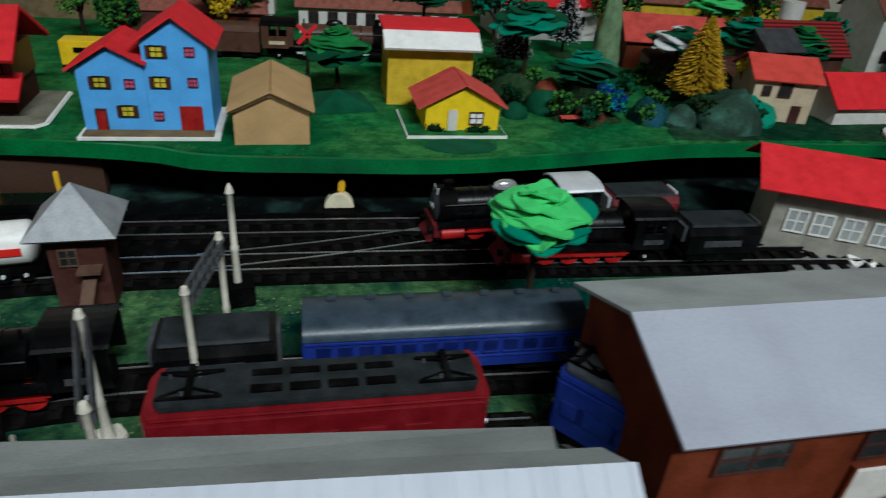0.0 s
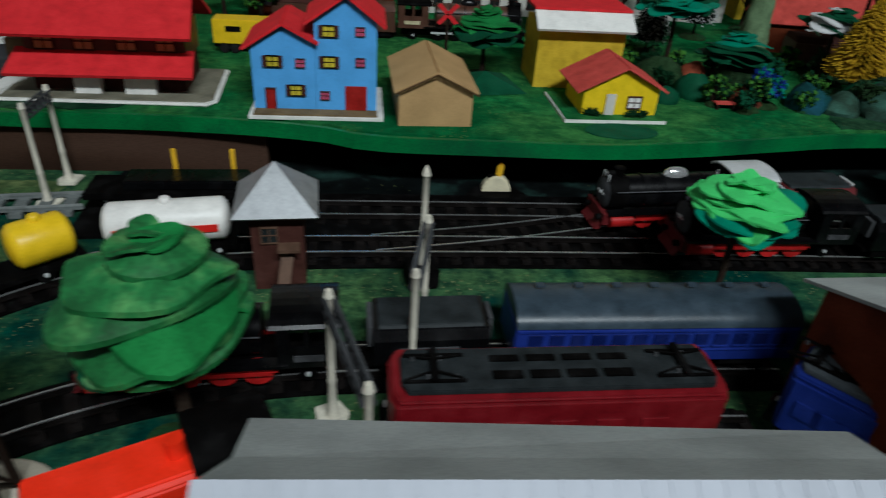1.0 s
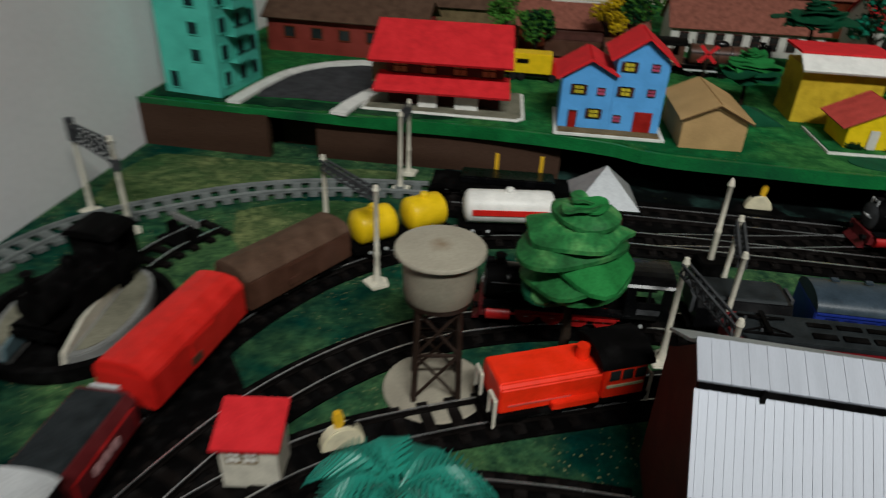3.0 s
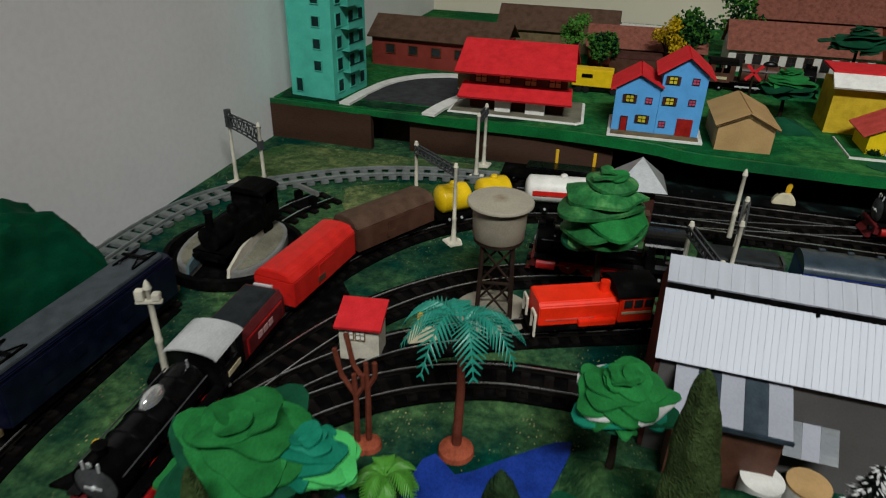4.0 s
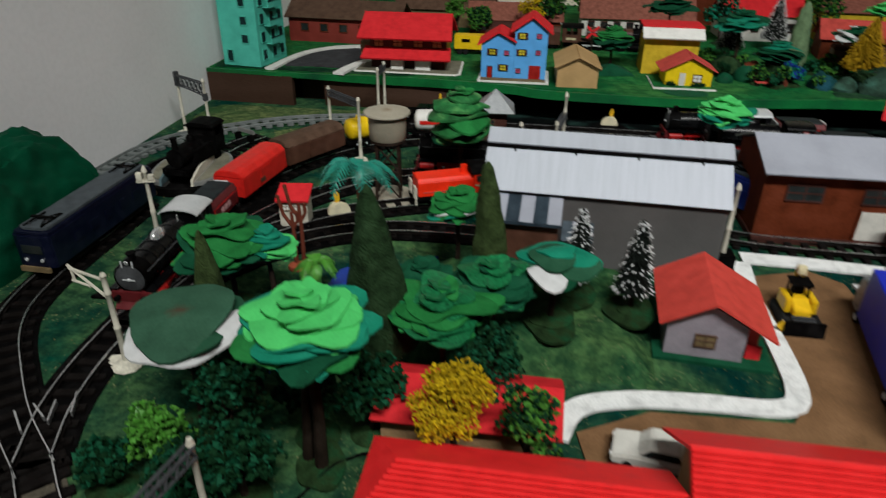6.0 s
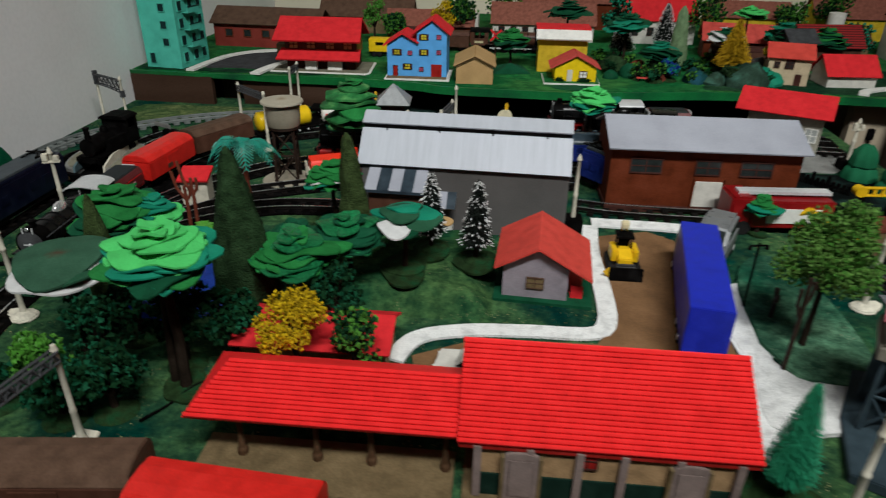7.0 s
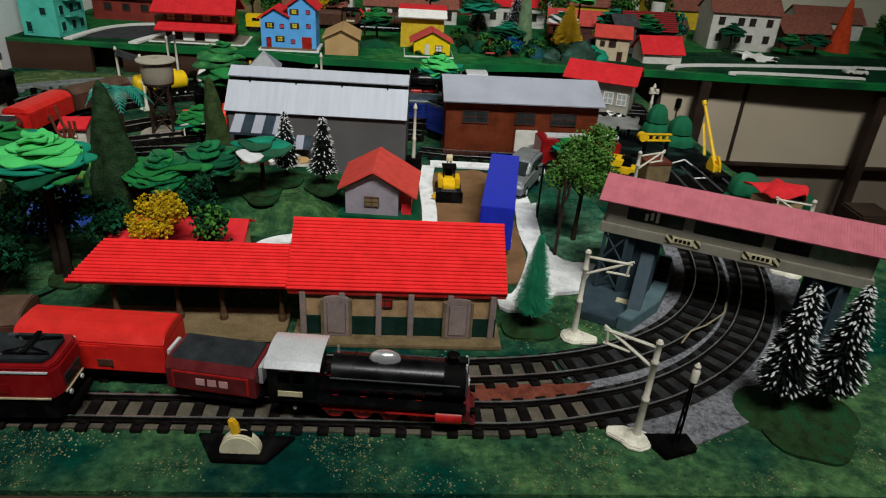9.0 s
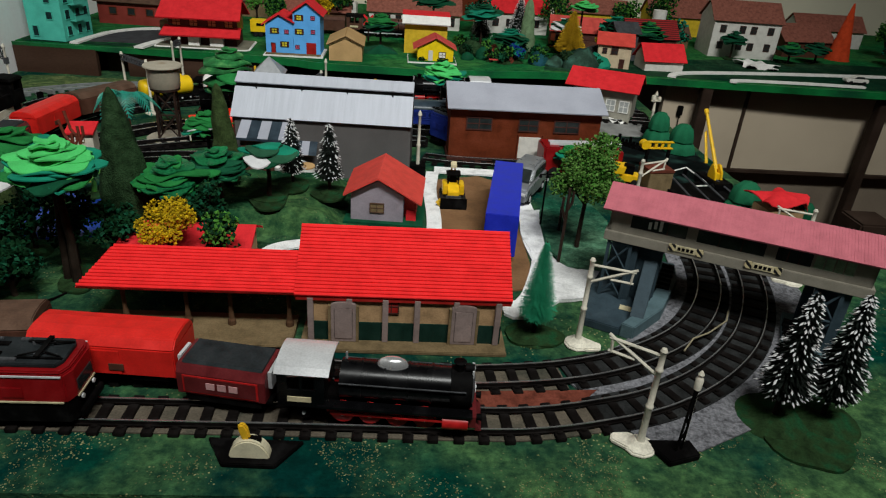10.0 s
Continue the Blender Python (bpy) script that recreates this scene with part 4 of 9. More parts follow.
def bristle_tree(x, y, h, r, mat, label, tips=None, count=1500, seed=2, z=0.0, base=0.014, thick=0.00042, group="bottle-brush trees", snowy=0.3):
    """A bottle-brush tree: a wire stem with rows of bristles, snow on their tips."""
    rr = random.Random(seed)
    ob = thing("bottle_brush_tree", x, y, z, 0, label, "tree", group)
    part("base", M().lathe([(base, 0.0003), (base * 0.9, 0.002), (base * 0.3, 0.004), (0.001, 0.0042)], 20), BASEGREEN, ob, smooth=True)
    part("stem", M().cyl((0, 0, 0), (0, 0, h), 0.0016, 0.0004, 8), BARK, ob)
    br, sn = M(), M()
    if tips is not None:
        br.lathe([(r * 0.35, h * 0.2), (r * 0.7, h * 0.25), (r * 0.42, h * 0.55), (0.001, h * 0.95)], 12)
    for i in range(count):
        k = (i / count) ** 1.25
        zc = h * (0.25 + 0.74 * k)
        q = (r * min(1.0, 0.72 + 2.6 * k) * (1 - k) ** 0.8 + 0.0014) * rr.uniform(0.75, 1.06)
        a = i * 2.39996 + rr.uniform(-.2, .2)
        c, s = math.cos(a), math.sin(a)
        e = Vector((q * c, q * s, zc - 0.16 * q + rr.uniform(-.3, .3) * 0.1 * r))
        side = Vector((-s, c, 0)) * thick * 1.6
        up = Vector((0, 0, thick))
        br.add([Vector((0, 0, zc)) - side, Vector((0, 0, zc)) + side, Vector((0, 0, zc)) + up, e - side * .6, e + side * .6, e + up * .6], ((0, 1, 4, 3), (1, 2, 5, 4), (2, 0, 3, 5), (3, 4, 5)))
        if tips is not None and rr.random() < snowy * 0.8:
            b = rr.uniform(0.5, 1.0) * 0.00068
            d = Vector((c, s, -0.35)) * b * 2.9
            p = e + d * 0.1
            sn.add([p - d, p + side.normalized() * b, p + Vector((0, 0, b)), p - side.normalized() * b, p - Vector((0, 0, b * .7)), p + d], ((0, 2, 1), (0, 3, 2), (0, 4, 3), (0, 1, 4), (5, 1, 2), (5, 2, 3), (5, 3, 4), (5, 4, 1)))
    tagged(part("bristles", br, mat, ob), kind="stuff")
    if tips is not None:
        tagged(part("snow", sn, tips, ob, "white flocked snow on the bristle tips"), kind="stuff")
    return ob


def flock_tree(x, y, h, r, mats, label, seed=1, z=0.0, count=900, size=0.0016, base=0.012, low=0.35, name="flocked_tree", flat=0.8):
    """A wire tree with limbs and a ragged crown of small flock clumps."""
    rr = random.Random(seed)
    ob = thing(name, x, y, z, rr.uniform(0, 360), label, "tree", "flocked trees")
    part("base", M().lathe([(base, 0.0003), (base * 0.85, 0.0018), (0.002, 0.004)], 16), BASEGREEN, ob, smooth=True)
    part("trunk", M().tube([(0, 0, 0), (0.001, 0, h * 0.22), (-0.0005, 0.001, h * low + 0.002)], 0.0022, 7, 0.7), BARK, ob, smooth=True)
    ends = []
    for i in range(9):
        a, up = i * 2.4 + rr.uniform(-.4, .4), rr.uniform(0.15, 1.0)
        e = Vector((math.cos(a) * r * 0.62 * (1.15 - up * .6), math.sin(a) * r * 0.62 * (1.15 - up * .6), h * low + (h * (1 - low) - r * .3) * up))
        part("limb", M().tube([(0, 0, h * (low - 0.08)), tuple(e * 0.5 + Vector((0, 0, h * low * 0.45))), tuple(e)], 0.0011, 5, 0.4), BARK, ob)
        ends.append(e)
    ms = [M() for _ in mats]
    for i in range(count):
        e = ends[i % len(ends)]
        d = Vector((rr.gauss(0, 1), rr.gauss(0, 1), rr.gauss(0, flat))).normalized() * (r * 0.44 * rr.random() ** 0.4)
        p, s = e + d, size * rr.uniform(0.6, 1.5)
        turn = Euler((rr.uniform(0, 6), rr.uniform(0, 6), rr.uniform(0, 6))).to_matrix()
        vs = [p + turn @ Vector(q) * s for q in ((1, 0, -.5), (-.5, .87, -.5), (-.5, -.87, -.5), (0, 0, 0.9), (0.6, 0.6, 0.5))]
        ms[min(len(ms) - 1, int(rr.random() * len(ms)))].add(vs, ((0, 2, 1), (0, 1, 4), (1, 3, 4), (1, 2, 3), (2, 0, 3), (0, 4, 3)))
    for m, mat in zip(ms, mats):
        tagged(part("crown", m, mat, ob), kind="stuff")
    return ob


def palm(x, y, h, r, mat, trunk_mat, label, fronds=9, seed=1, base=0.009, leaf=0.008, pinnae=15, trunks=1, base_mat=None):
    rr = random.Random(seed)
    ob = thing("toy_palm", x, y, 0, rr.uniform(0, 90), label, "palm tree", "plastic palms")
    part("base", M().lathe([(base, 0.0003), (base * 0.95, 0.003), (base * 0.5, 0.006), (0.001, 0.0065)], 16), base_mat or CLAY, ob, smooth=True)
    part("trunk", M().tube([(0, 0, 0.003), (0.001, 0, h * 0.5), (0, 0, h)], 0.0026, 9, 0.6), trunk_mat, ob, smooth=True)
    for f in range(fronds):
        a, lift = 2 * math.pi * f / fronds + rr.uniform(-.15, .15), rr.uniform(0.7, 1.9)
        L = r * rr.uniform(0.85, 1.05)
        pts = []
        for i in range(pinnae + 1):
            k = i / pinnae
            q = L * (k * 0.95)
            pts.append(Vector((math.cos(a) * q, math.sin(a) * q, h + L * (lift * k - (0.38 + 0.95 * lift) * k * k))))
        m = M().tube([tuple(p) for p in pts[::3]] + [tuple(pts[-1])], 0.0006, 5, 0.4)
        for i in range(2, pinnae + 1):
            d = (pts[i] - pts[i - 1]).normalized()
            s = Vector((-math.sin(a), math.cos(a), 0))
            k = i / pinnae
            ln = leaf * (math.sin(math.pi * (0.15 + 0.8 * k)) + 0.15)
            for sg in (-1, 1):
                tip = pts[i] + s * sg * ln * 0.85 + d * ln * 0.55 - Vector((0, 0, ln * 0.4))
                w, up = d * 0.0010, Vector((0, 0, 0.0004))
                m.add([pts[i] - w, pts[i] + w, tip + w * .3, tip - w * .3, pts[i] + up, tip + up], ((0, 1, 2, 3) if sg < 0 else (3, 2, 1, 0), (0, 3, 5, 4), (1, 4, 5, 2)))
        part("frond", m, mat, ob)
    return ob


# ---- rolling stock ----
def wheelset(parent, xs, y, r, mat, z=0.0062, spokes=False, rim=None):
    for x in xs:
        for s in (-1, 1):
            w = part("wheel", M().cyl((x, s * (y - 0.0012), z + r), (x, s * (y + 0.0012), z + r), r, r, 18), mat, parent, smooth=True)
            part("hub", M().cyl((x, s * (y + 0.001), z + r), (x, s * (y + 0.0022), z + r), r * 0.3, r * 0.25, 10), rim or SILVER, w)


def steam_engine(x, y, turn, length, label, frame_mat, dome_mat, roof_mat, boiler_mat=BLACK, z=0.0, name="steam_locomotive", plate=SIGNPALE):
    """A steam engine that heads along its own +x; wheels stand on the rails."""
    ob = thing(name, x, y, z, turn, label, "locomotive")
    L, f, b = length, length / 2, -length / 2
    rb, zb = 0.0105, 0.0265
    part("boiler", M().cyl((b + 0.3 * L, 0, zb), (f - 0.13 * L, 0, zb), rb, rb * 0.95, 26), boiler_mat, ob, smooth=True)
    part("smokebox", M().cyl((f - 0.14 * L, 0, zb), (f - 0.03 * L, 0, zb), rb * 1.03, rb * 1.03, 26), BLACKMATT, ob, smooth=True)
    door = part("smokebox_door", M().cyl((f - 0.03 * L, 0, zb), (f - 0.018 * L, 0, zb), rb * 0.92, rb * 0.7, 24), DARKGREY, ob, smooth=True)
    part("handle", M().cyl((f - 0.018 * L, 0, zb), (f - 0.006 * L, 0, zb), 0.0012, 0.0008, 8).box(f - 0.014 * L, f - 0.01 * L, -0.004, 0.004, zb - 0.0005, zb + 0.0005), SILVER, door)
    for k in (0.4, 0.52, 0.64, 0.76):
        part("boiler_band", M().cyl((b + k * L, 0, zb), (b + k * L + 0.001, 0, zb), rb + 0.0003, rb + 0.0003, 26), BLACK, ob, smooth=True)
    part("chimney", M().lathe([(0.0026, 0), (0.0024, 0.004), (0.0034, 0.0062), (0.003, 0.0065)], 16, (f - 0.1 * L, 0, zb + rb - 0.0012)), BLACKMATT, ob, smooth=True)
    dome = M().lathe([(0.0052, 0), (0.005, 0.002), (0.0042, 0.0042), (0.0025, 0.0056), (0.0003, 0.006)], 20, (0, 0, 0))
    dome.v = [(v[0] * 1.6, v[1] * 0.75, v[2] + zb + rb - 0.0015) for v in dome.v]
    part("steam_dome", dome, dome_mat, ob, "polished dome on the boiler", smooth=True, at=pose(b + 0.56 * L, 0, 0))
    lamp_box = part("headlight", M().cyl((f - 0.07 * L, 0, zb + rb + 0.0012), (f - 0.025 * L, 0, zb + rb + 0.0012), 0.002, 0.0022, 14), BLACKMATT, ob, smooth=True)
    part("lens", M().cyl((f - 0.025 * L, 0, zb + rb + 0.0012), (f - 0.02 * L, 0, zb + rb + 0.0012), 0.0016, 0.0012, 12), CHROME if dome_mat is CHROME else DARKGREY, lamp_box)
    part("whistle", M().cyl((b + 0.32 * L, 0.003, zb + rb - 0.001), (b + 0.32 * L, 0.003, zb + rb + 0.0035), 0.0008, 0.0006, 8), CHROME if dome_mat is CHROME else BLACKMATT, ob)
    for s in (-1, 1):
        part("lamp_bracket", M().tube([(f - 0.03 * L, s * 0.0036, zb + rb - 0.0022), (f - 0.03 * L, s * 0.0036, zb + rb + 0.002)], 0.0006, 6), SILVER if dome_mat is CHROME else BLACKMATT, ob)
    for s in (-1, 1):
        part("running_board", M().box(b + 0.2 * L, f - 0.02 * L, s * 0.0125 - 0.003, s * 0.0125 + 0.003, 0.0178, 0.019), BLACK, ob)
        part("handrail", M().tube([(b + 0.3 * L, s * 0.0112, zb + 0.0045), (f - 0.06 * L, s * 0.0112, zb + 0.0045)], 0.0004, 5), DARKGREY, ob)
        part("cylinder", M().cyl((f - 0.17 * L, s * 0.0125, 0.013), (f - 0.04 * L, s * 0.0125, 0.013), 0.004, 0.004, 14), frame_mat, ob, smooth=True)
        rod = M().box(b + 0.26 * L, f - 0.3 * L, s * 0.0128 - 0.0005, s * 0.0128 + 0.0005, 0.0125, 0.0142).box(f - 0.42 * L, f - 0.1 * L, s * 0.0138 - 0.0005, s * 0.0138 + 0.0005, 0.0132, 0.0142)
        part("coupling_rod", rod, frame_mat if frame_mat is REDFRAME else SILVER, ob)
        part("side_skirt", M().box(b + 0.24 * L, f - 0.2 * L, s * 0.0115 - 0.001, s * 0.0115 + 0.001, 0.0135, 0.0178), frame_mat, ob)
        part("cab_side", M().box(b, b + 0.235 * L, s * 0.0138 - 0.0006, s * 0.0138 + 0.0006, 0.017, 0.0275).box(b, b + 0.05 * L, s * 0.0138 - 0.0006, s * 0.0138 + 0.0006, 0.0275, 0.0375).box(b + 0.185 * L, b + 0.235 * L, s * 0.0138 - 0.0006, s * 0.0138 + 0.0006, 0.0275, 0.0375).box(b + 0.11 * L, b + 0.125 * L, s * 0.0138 - 0.0006, s * 0.0138 + 0.0006, 0.0275, 0.0375), boiler_mat, ob)
        part("number_plate", M().box(b + 0.05 * L, b + 0.17 * L, s * 0.0146 - 0.0003, s * 0.0146 + 0.0003, 0.0205, 0.0235), plate, ob)
    part("cab_front", M().box(b + 0.215 * L, b + 0.232 * L, -0.0132, 0.0132, 0.017, 0.0375), boiler_mat, ob)
    arc = [(0.0152 * math.sin(a), 0.0375 + 0.0046 * math.cos(a) - 0.0008) for a in [(-1.45 + 2.9 * i / 10) for i in range(11)]]
    part("cab_roof", M().prism(arc + [(p[0] * 0.96, p[1] - 0.0009) for p in arc[::-1]], "x", b - 0.012 * L, b + 0.26 * L), roof_mat, ob, "bright metal cab roof")
    part("chassis", M().box(b + 0.03 * L, f - 0.02 * L, -0.0062, 0.0062, 0.0095, 0.0185), BLACKMATT, ob, bevel=0.0004)
    part("buffer_beam", M().box(f - 0.035 * L, f, -0.0135, 0.0135, 0.0105, 0.0178).prism([(f, 0.011), (f + 0.035 * L, 0.0065), (f, 0.0065)], "y", -0.011, 0.011), MAROON if frame_mat is REDFRAME else frame_mat, ob, bevel=0.0003)
    for s in (-1, 1):
        part("buffer", M().cyl((f, s * 0.0088, 0.0142), (f + 0.003, s * 0.0088, 0.0142), 0.0016, 0.002, 12), BLACKMATT, ob, smooth=True)
    n = 4
    wheelset(ob, [b + (0.32 + 0.14 * i) * L for i in range(n)], 0.0098, 0.0062, frame_mat if frame_mat is REDFRAME else BLACKMATT)
    wheelset(ob, [b + 0.12 * L, f - 0.08 * L], 0.009, 0.0038, BLACKMATT)
    return ob


def tender(x, y, turn, length, label, side_mat, top_mat, plate=SIGNPALE):
    ob = thing("tender", x, y, 0, turn, label, "tender")
    a = length / 2
    part("tank", M().prism([(-0.0135, 0.013), (0.0135, 0.013), (0.0135, 0.026), (0.011, 0.0305), (-0.011, 0.0305), (-0.0135, 0.026)], "x", -a, a * 0.86), side_mat, ob, bevel=0.0004)
    part("coal_bunker", M().prism([(-0.0108, 0.0303), (0.0108, 0.0303), (0.0095, 0.0318), (-0.0095, 0.0318)], "x", -a * 0.9, a * 0.78), top_mat, ob, "dark grey top", bevel=0.0003)
    part("ladder", M().box(-a - 0.002, -a - 0.0003, -0.006, 0.006, 0.014, 0.031), SILVER if side_mat is MAROON else DARKGREY, ob)
    part("front_plate", M().box(a * 0.87, a * 0.95, -0.009, 0.009, 0.02, 0.03), SILVER if side_mat is MAROON else DARKGREY, ob)
    for s in (-1, 1):
        if side_mat is MAROON:
            panel = part("side_panel", M().box(-a * 0.86, a * 0.72, s * 0.0137 - 0.0003, s * 0.0137 + 0.0003, 0.0146, 0.0252), REDFRAME, ob, "thin red panel line")
            part("panel_field", M().box(-a * 0.82, a * 0.68, s * 0.0139 - 0.0003, s * 0.0139 + 0.0003, 0.0153, 0.0245), MAROON, panel)
            for k in range(3):
                part("letter_bar", M().box(a * (-0.36 + 0.24 * k), a * (-0.18 + 0.24 * k), s * 0.0142 - 0.0003, s * 0.0142 + 0.0003, 0.0182, 0.0222), LETTERPINK, panel)
        else:
            part("name_plate", M().box(-a * 0.5, a * 0.45, s * 0.0138 - 0.0003, s * 0.0138 + 0.0003, 0.0185, 0.0225), plate, ob)
        part("bogie_side", M().box(-a * 0.85, a * 0.75, s * 0.0118 - 0.0008, s * 0.0118 + 0.0008, 0.0085, 0.0125), BLACKMATT, ob)
    part("chassis", M().box(-a * 1.02, a * 0.95, -0.011, 0.011, 0.0112, 0.0131), BLACKMATT, ob)
    wheelset(ob, [-a * 0.7, -a * 0.25, a * 0.2, a * 0.6], 0.009, 0.004, BLACKMATT)
    return ob


def box_van(x, y, turn, length, mat, roof_mat, label, h=0.036, w=0.0145):
    ob = thing("box_van", x, y, 0, turn, label, "wagon", "train wagons")
    a = length / 2
    part("body", M().box(-a, a, -w, w, 0.0125, h - 0.006), mat, ob, bevel=0.0006)
    part("roof", M().prism([(-w * 1.01, h - 0.006), (w * 1.01, h - 0.006), (w * 0.72, h - 0.0012), (w * 0.3, h), (-w * 0.3, h), (-w * 0.72, h - 0.0012)], "x", -a * 1.005, a * 1.005), roof_mat, ob, bevel=0.0006)
    for s in (-1, 1):
        part("sliding_door", M().box(-a * 0.26, a * 0.26, s * (w + 0.0003) - 0.0004, s * (w + 0.0003) + 0.0004, 0.0135, h - 0.0075), mat, ob, bevel=0.0002)
        part("name_plate", M().box(a * 0.1, a * 0.3, s * (w + 0.0009) - 0.0003, s * (w + 0.0009) + 0.0003, 0.0165, 0.0205), BROWNCAR, ob)
        for e in (-0.6, 0.6):
            part("bogie_side", M().box(a * (e - 0.25), a * (e + 0.25), s * 0.0118 - 0.0008, s * 0.0118 + 0.0008, 0.0085, 0.012), BLACKMATT, ob)
    part("chassis", M().box(-a * 1.06, a * 1.06, -0.01, 0.01, 0.0108, 0.0127), BLACKMATT, ob)
    wheelset(ob, [-a * 0.78, -a * 0.45, a * 0.45, a * 0.78], 0.009, 0.004, BLACKMATT)
    return ob


def tank_wagon(x, y, turn, length, mat, label, stripe=None, r=0.0115, double=False):
    ob = thing("tank_wagon", x, y, 0, turn, label, "wagon", "train wagons")
    a = length / 2
    spans = ((-a, -a * 0.12), (a * 0.12, a)) if double else ((-a, a),)
    for p, q in spans:
        m, zc, n = M(), 0.0125 + r, 22
        prof = [(p, 0.35), (p + 0.0012, 0.75), (p + 0.003, 0.96), (p + 0.0045, 1), (q - 0.0045, 1), (q - 0.003, 0.96), (q - 0.0012, 0.75), (q, 0.35)]
        vs = [(x0, r * k * math.cos(2 * math.pi * i / n), zc + r * k * math.sin(2 * math.pi * i / n)) for x0, k in prof for i in range(n)]
        fs = [(j * n + i, j * n + (i + 1) % n, (j + 1) * n + (i + 1) % n, (j + 1) * n + i) for j in range(len(prof) - 1) for i in range(n)]
        m.add(vs, [f[::-1] for f in fs] + [tuple(range(n)), tuple(range(len(vs) - 1, len(vs) - n - 1, -1))])
        tank = part("tank", m, mat, ob, smooth=True)
        part("filler_dome", M().lathe([(0.003, 0), (0.003, 0.002), (0.0022, 0.003), (0.0003, 0.0032)], 14, ((p + q) / 2, 0, zc + r - 0.0006)), mat, tank, smooth=True)
        if stripe is not None:
            for s in (-1, 1):
                part("stripe", M().box(p + 0.006, q - 0.006, s * (r + 0.0002) - 0.0003, s * (r + 0.0002) + 0.0003, zc - 0.0015, zc + 0.0025), stripe, tank)
    part("chassis", M().box(-a * 1.08, a * 1.08, -0.01, 0.01, 0.0102, 0.0128), BLACKMATT, ob)
    wheelset(ob, [-a * 0.78, -a * 0.45, a * 0.45, a * 0.78], 0.009, 0.004, BLACKMATT)
    return ob


def electric_loco(x, y, turn, length, mat, roof_mat, label, trim, h=0.041, stripe=None, vents=True, skirt=0.0115):
    """A box-shaped electric engine with roof gear."""
    ob = thing("electric_locomotive", x, y, 0, turn, label, "locomotive")
    a, w, nose = length / 2, 0.0145, 0.006
    plan = [(-a + nose * .4, -w), (a - nose * .4, -w), (a, -w * 0.62), (a, w * 0.62), (a - nose * .4, w), (-a + nose * .4, w), (-a, w * 0.62), (-a, -w * 0.62)]
    part("body", M().prism(plan, "z", skirt, h - 0.004), mat, ob, bevel=0.0008)
    if skirt > 0.0115:
        part("skirt", M().prism([(p[0] * 0.985, p[1] * 0.96) for p in plan], "z", 0.0075, skirt), BLACKMATT, ob, "black lower body", bevel=0.0006)
        for s in (-1, 1):
            # Silver bar that stands in for the pale highlight along the roof edge.
            part("rain_strip", M().box(-a * 0.95, a * 0.95, s * (w + 0.0002) - 0.0004, s * (w + 0.0002) + 0.0004, h - 0.0052, h - 0.0044), SILVER, ob, "thin silver strip drawn as the highlight under the roof edge")
        for k in (-0.5, -0.2, 0.05, 0.3, 0.52):
            part("roof_box", M().box(a * k - 0.004, a * k + 0.004, -0.0095, -0.0075, h - 0.002, h + 0.0014).box(a * k - 0.002, a * k + 0.003, 0.0075, 0.0095, h - 0.002, h + 0.001), DARKGREY, ob, bevel=0.0003)
    part("roof_edge", M().prism([(p[0] * 0.985, p[1] * 0.96) for p in plan], "z", h - 0.004, h - 0.0022), mat, ob, bevel=0.0007)
    part("roof", M().prism([(p[0] * 0.93, p[1] * 0.76) for p in plan], "z", h - 0.0022, h), roof_mat, ob, bevel=0.0004)
    for k in (-0.74, 0.74):
        pg = part("pantograph", M().box(a * k - 0.011, a * k + 0.011, -0.0072, -0.0062, h, h + 0.001).box(a * k - 0.011, a * k + 0.011, 0.0062, 0.0072, h, h + 0.001).tube([(a * k - 0.01, 0.006, h + 0.001), (a * k, 0.003, h + 0.0022), (a * k + 0.01, 0.006, h + 0.001)], 0.0005, 5).tube([(a * k - 0.01, -0.006, h + 0.001), (a * k, -0.003, h + 0.0022), (a * k + 0.01, -0.006, h + 0.001)], 0.0005, 5), BLACKMATT, ob)
        part("contact_strip", M().box(a * k - 0.0012, a * k + 0.0012, -0.0085, 0.0085, h + 0.0022, h + 0.003), BLACKMATT, pg)
        for j in range(4):
            part("insulator", M().cyl((a * k + (j - 1.5) * 0.005, 0.0048 * (-1) ** j, h), (a * k + (j - 1.5) * 0.005, 0.0048 * (-1) ** j, h + 0.0016), 0.0008, 0.0006, 8), DARKGREY, pg)
    for k in (-0.32, -0.1, 0.12, 0.34) if vents else ():
        part("roof_vent", M().box(a * k - 0.0055, a * k + 0.0055, -0.0062, -0.0022, h, h + 0.0009).box(a * k - 0.0055, a * k + 0.0055, 0.0028, 0.0062, h, h + 0.0007), BLACKMATT, ob, bevel=0.0002)
    for s in (-1, 1):
        for k in (-0.55, -0.28, 0, 0.28, 0.55):
            part("side_grille", M().box(a * k - 0.005, a * k + 0.005, s * (w + 0.0002) - 0.0003, s * (w + 0.0002) + 0.0003, max(0.021, skirt + 0.003), max(0.0285, skirt + 0.009)), mat, ob, bevel=0.0002)
        if stripe is not None:
            part("stripe", M().box(-a * 0.93, a * 0.93, s * (w + 0.0003) - 0.0003, s * (w + 0.0003) + 0.0003, skirt - 0.0001, skirt + 0.0007), stripe, ob)
            part("stripe", M().box(s * (a + 0.0002) - 0.0004, s * (a + 0.0002) + 0.0004, -w * 0.62, w * 0.62, skirt - 0.0001, skirt + 0.0007), stripe, ob)
        part("windscreen", M().box(s * (a + 0.0002) - 0.0003, s * (a + 0.0002) + 0.0003, -0.0075, 0.0075, 0.0235, 0.0295), GLASS, ob)
        part("bumper", M().box(s * (a + 0.0015) - 0.0012, s * (a + 0.0015) + 0.0012, -0.0115, 0.0115, 0.0095, 0.0135), trim, ob, bevel=0.0004)
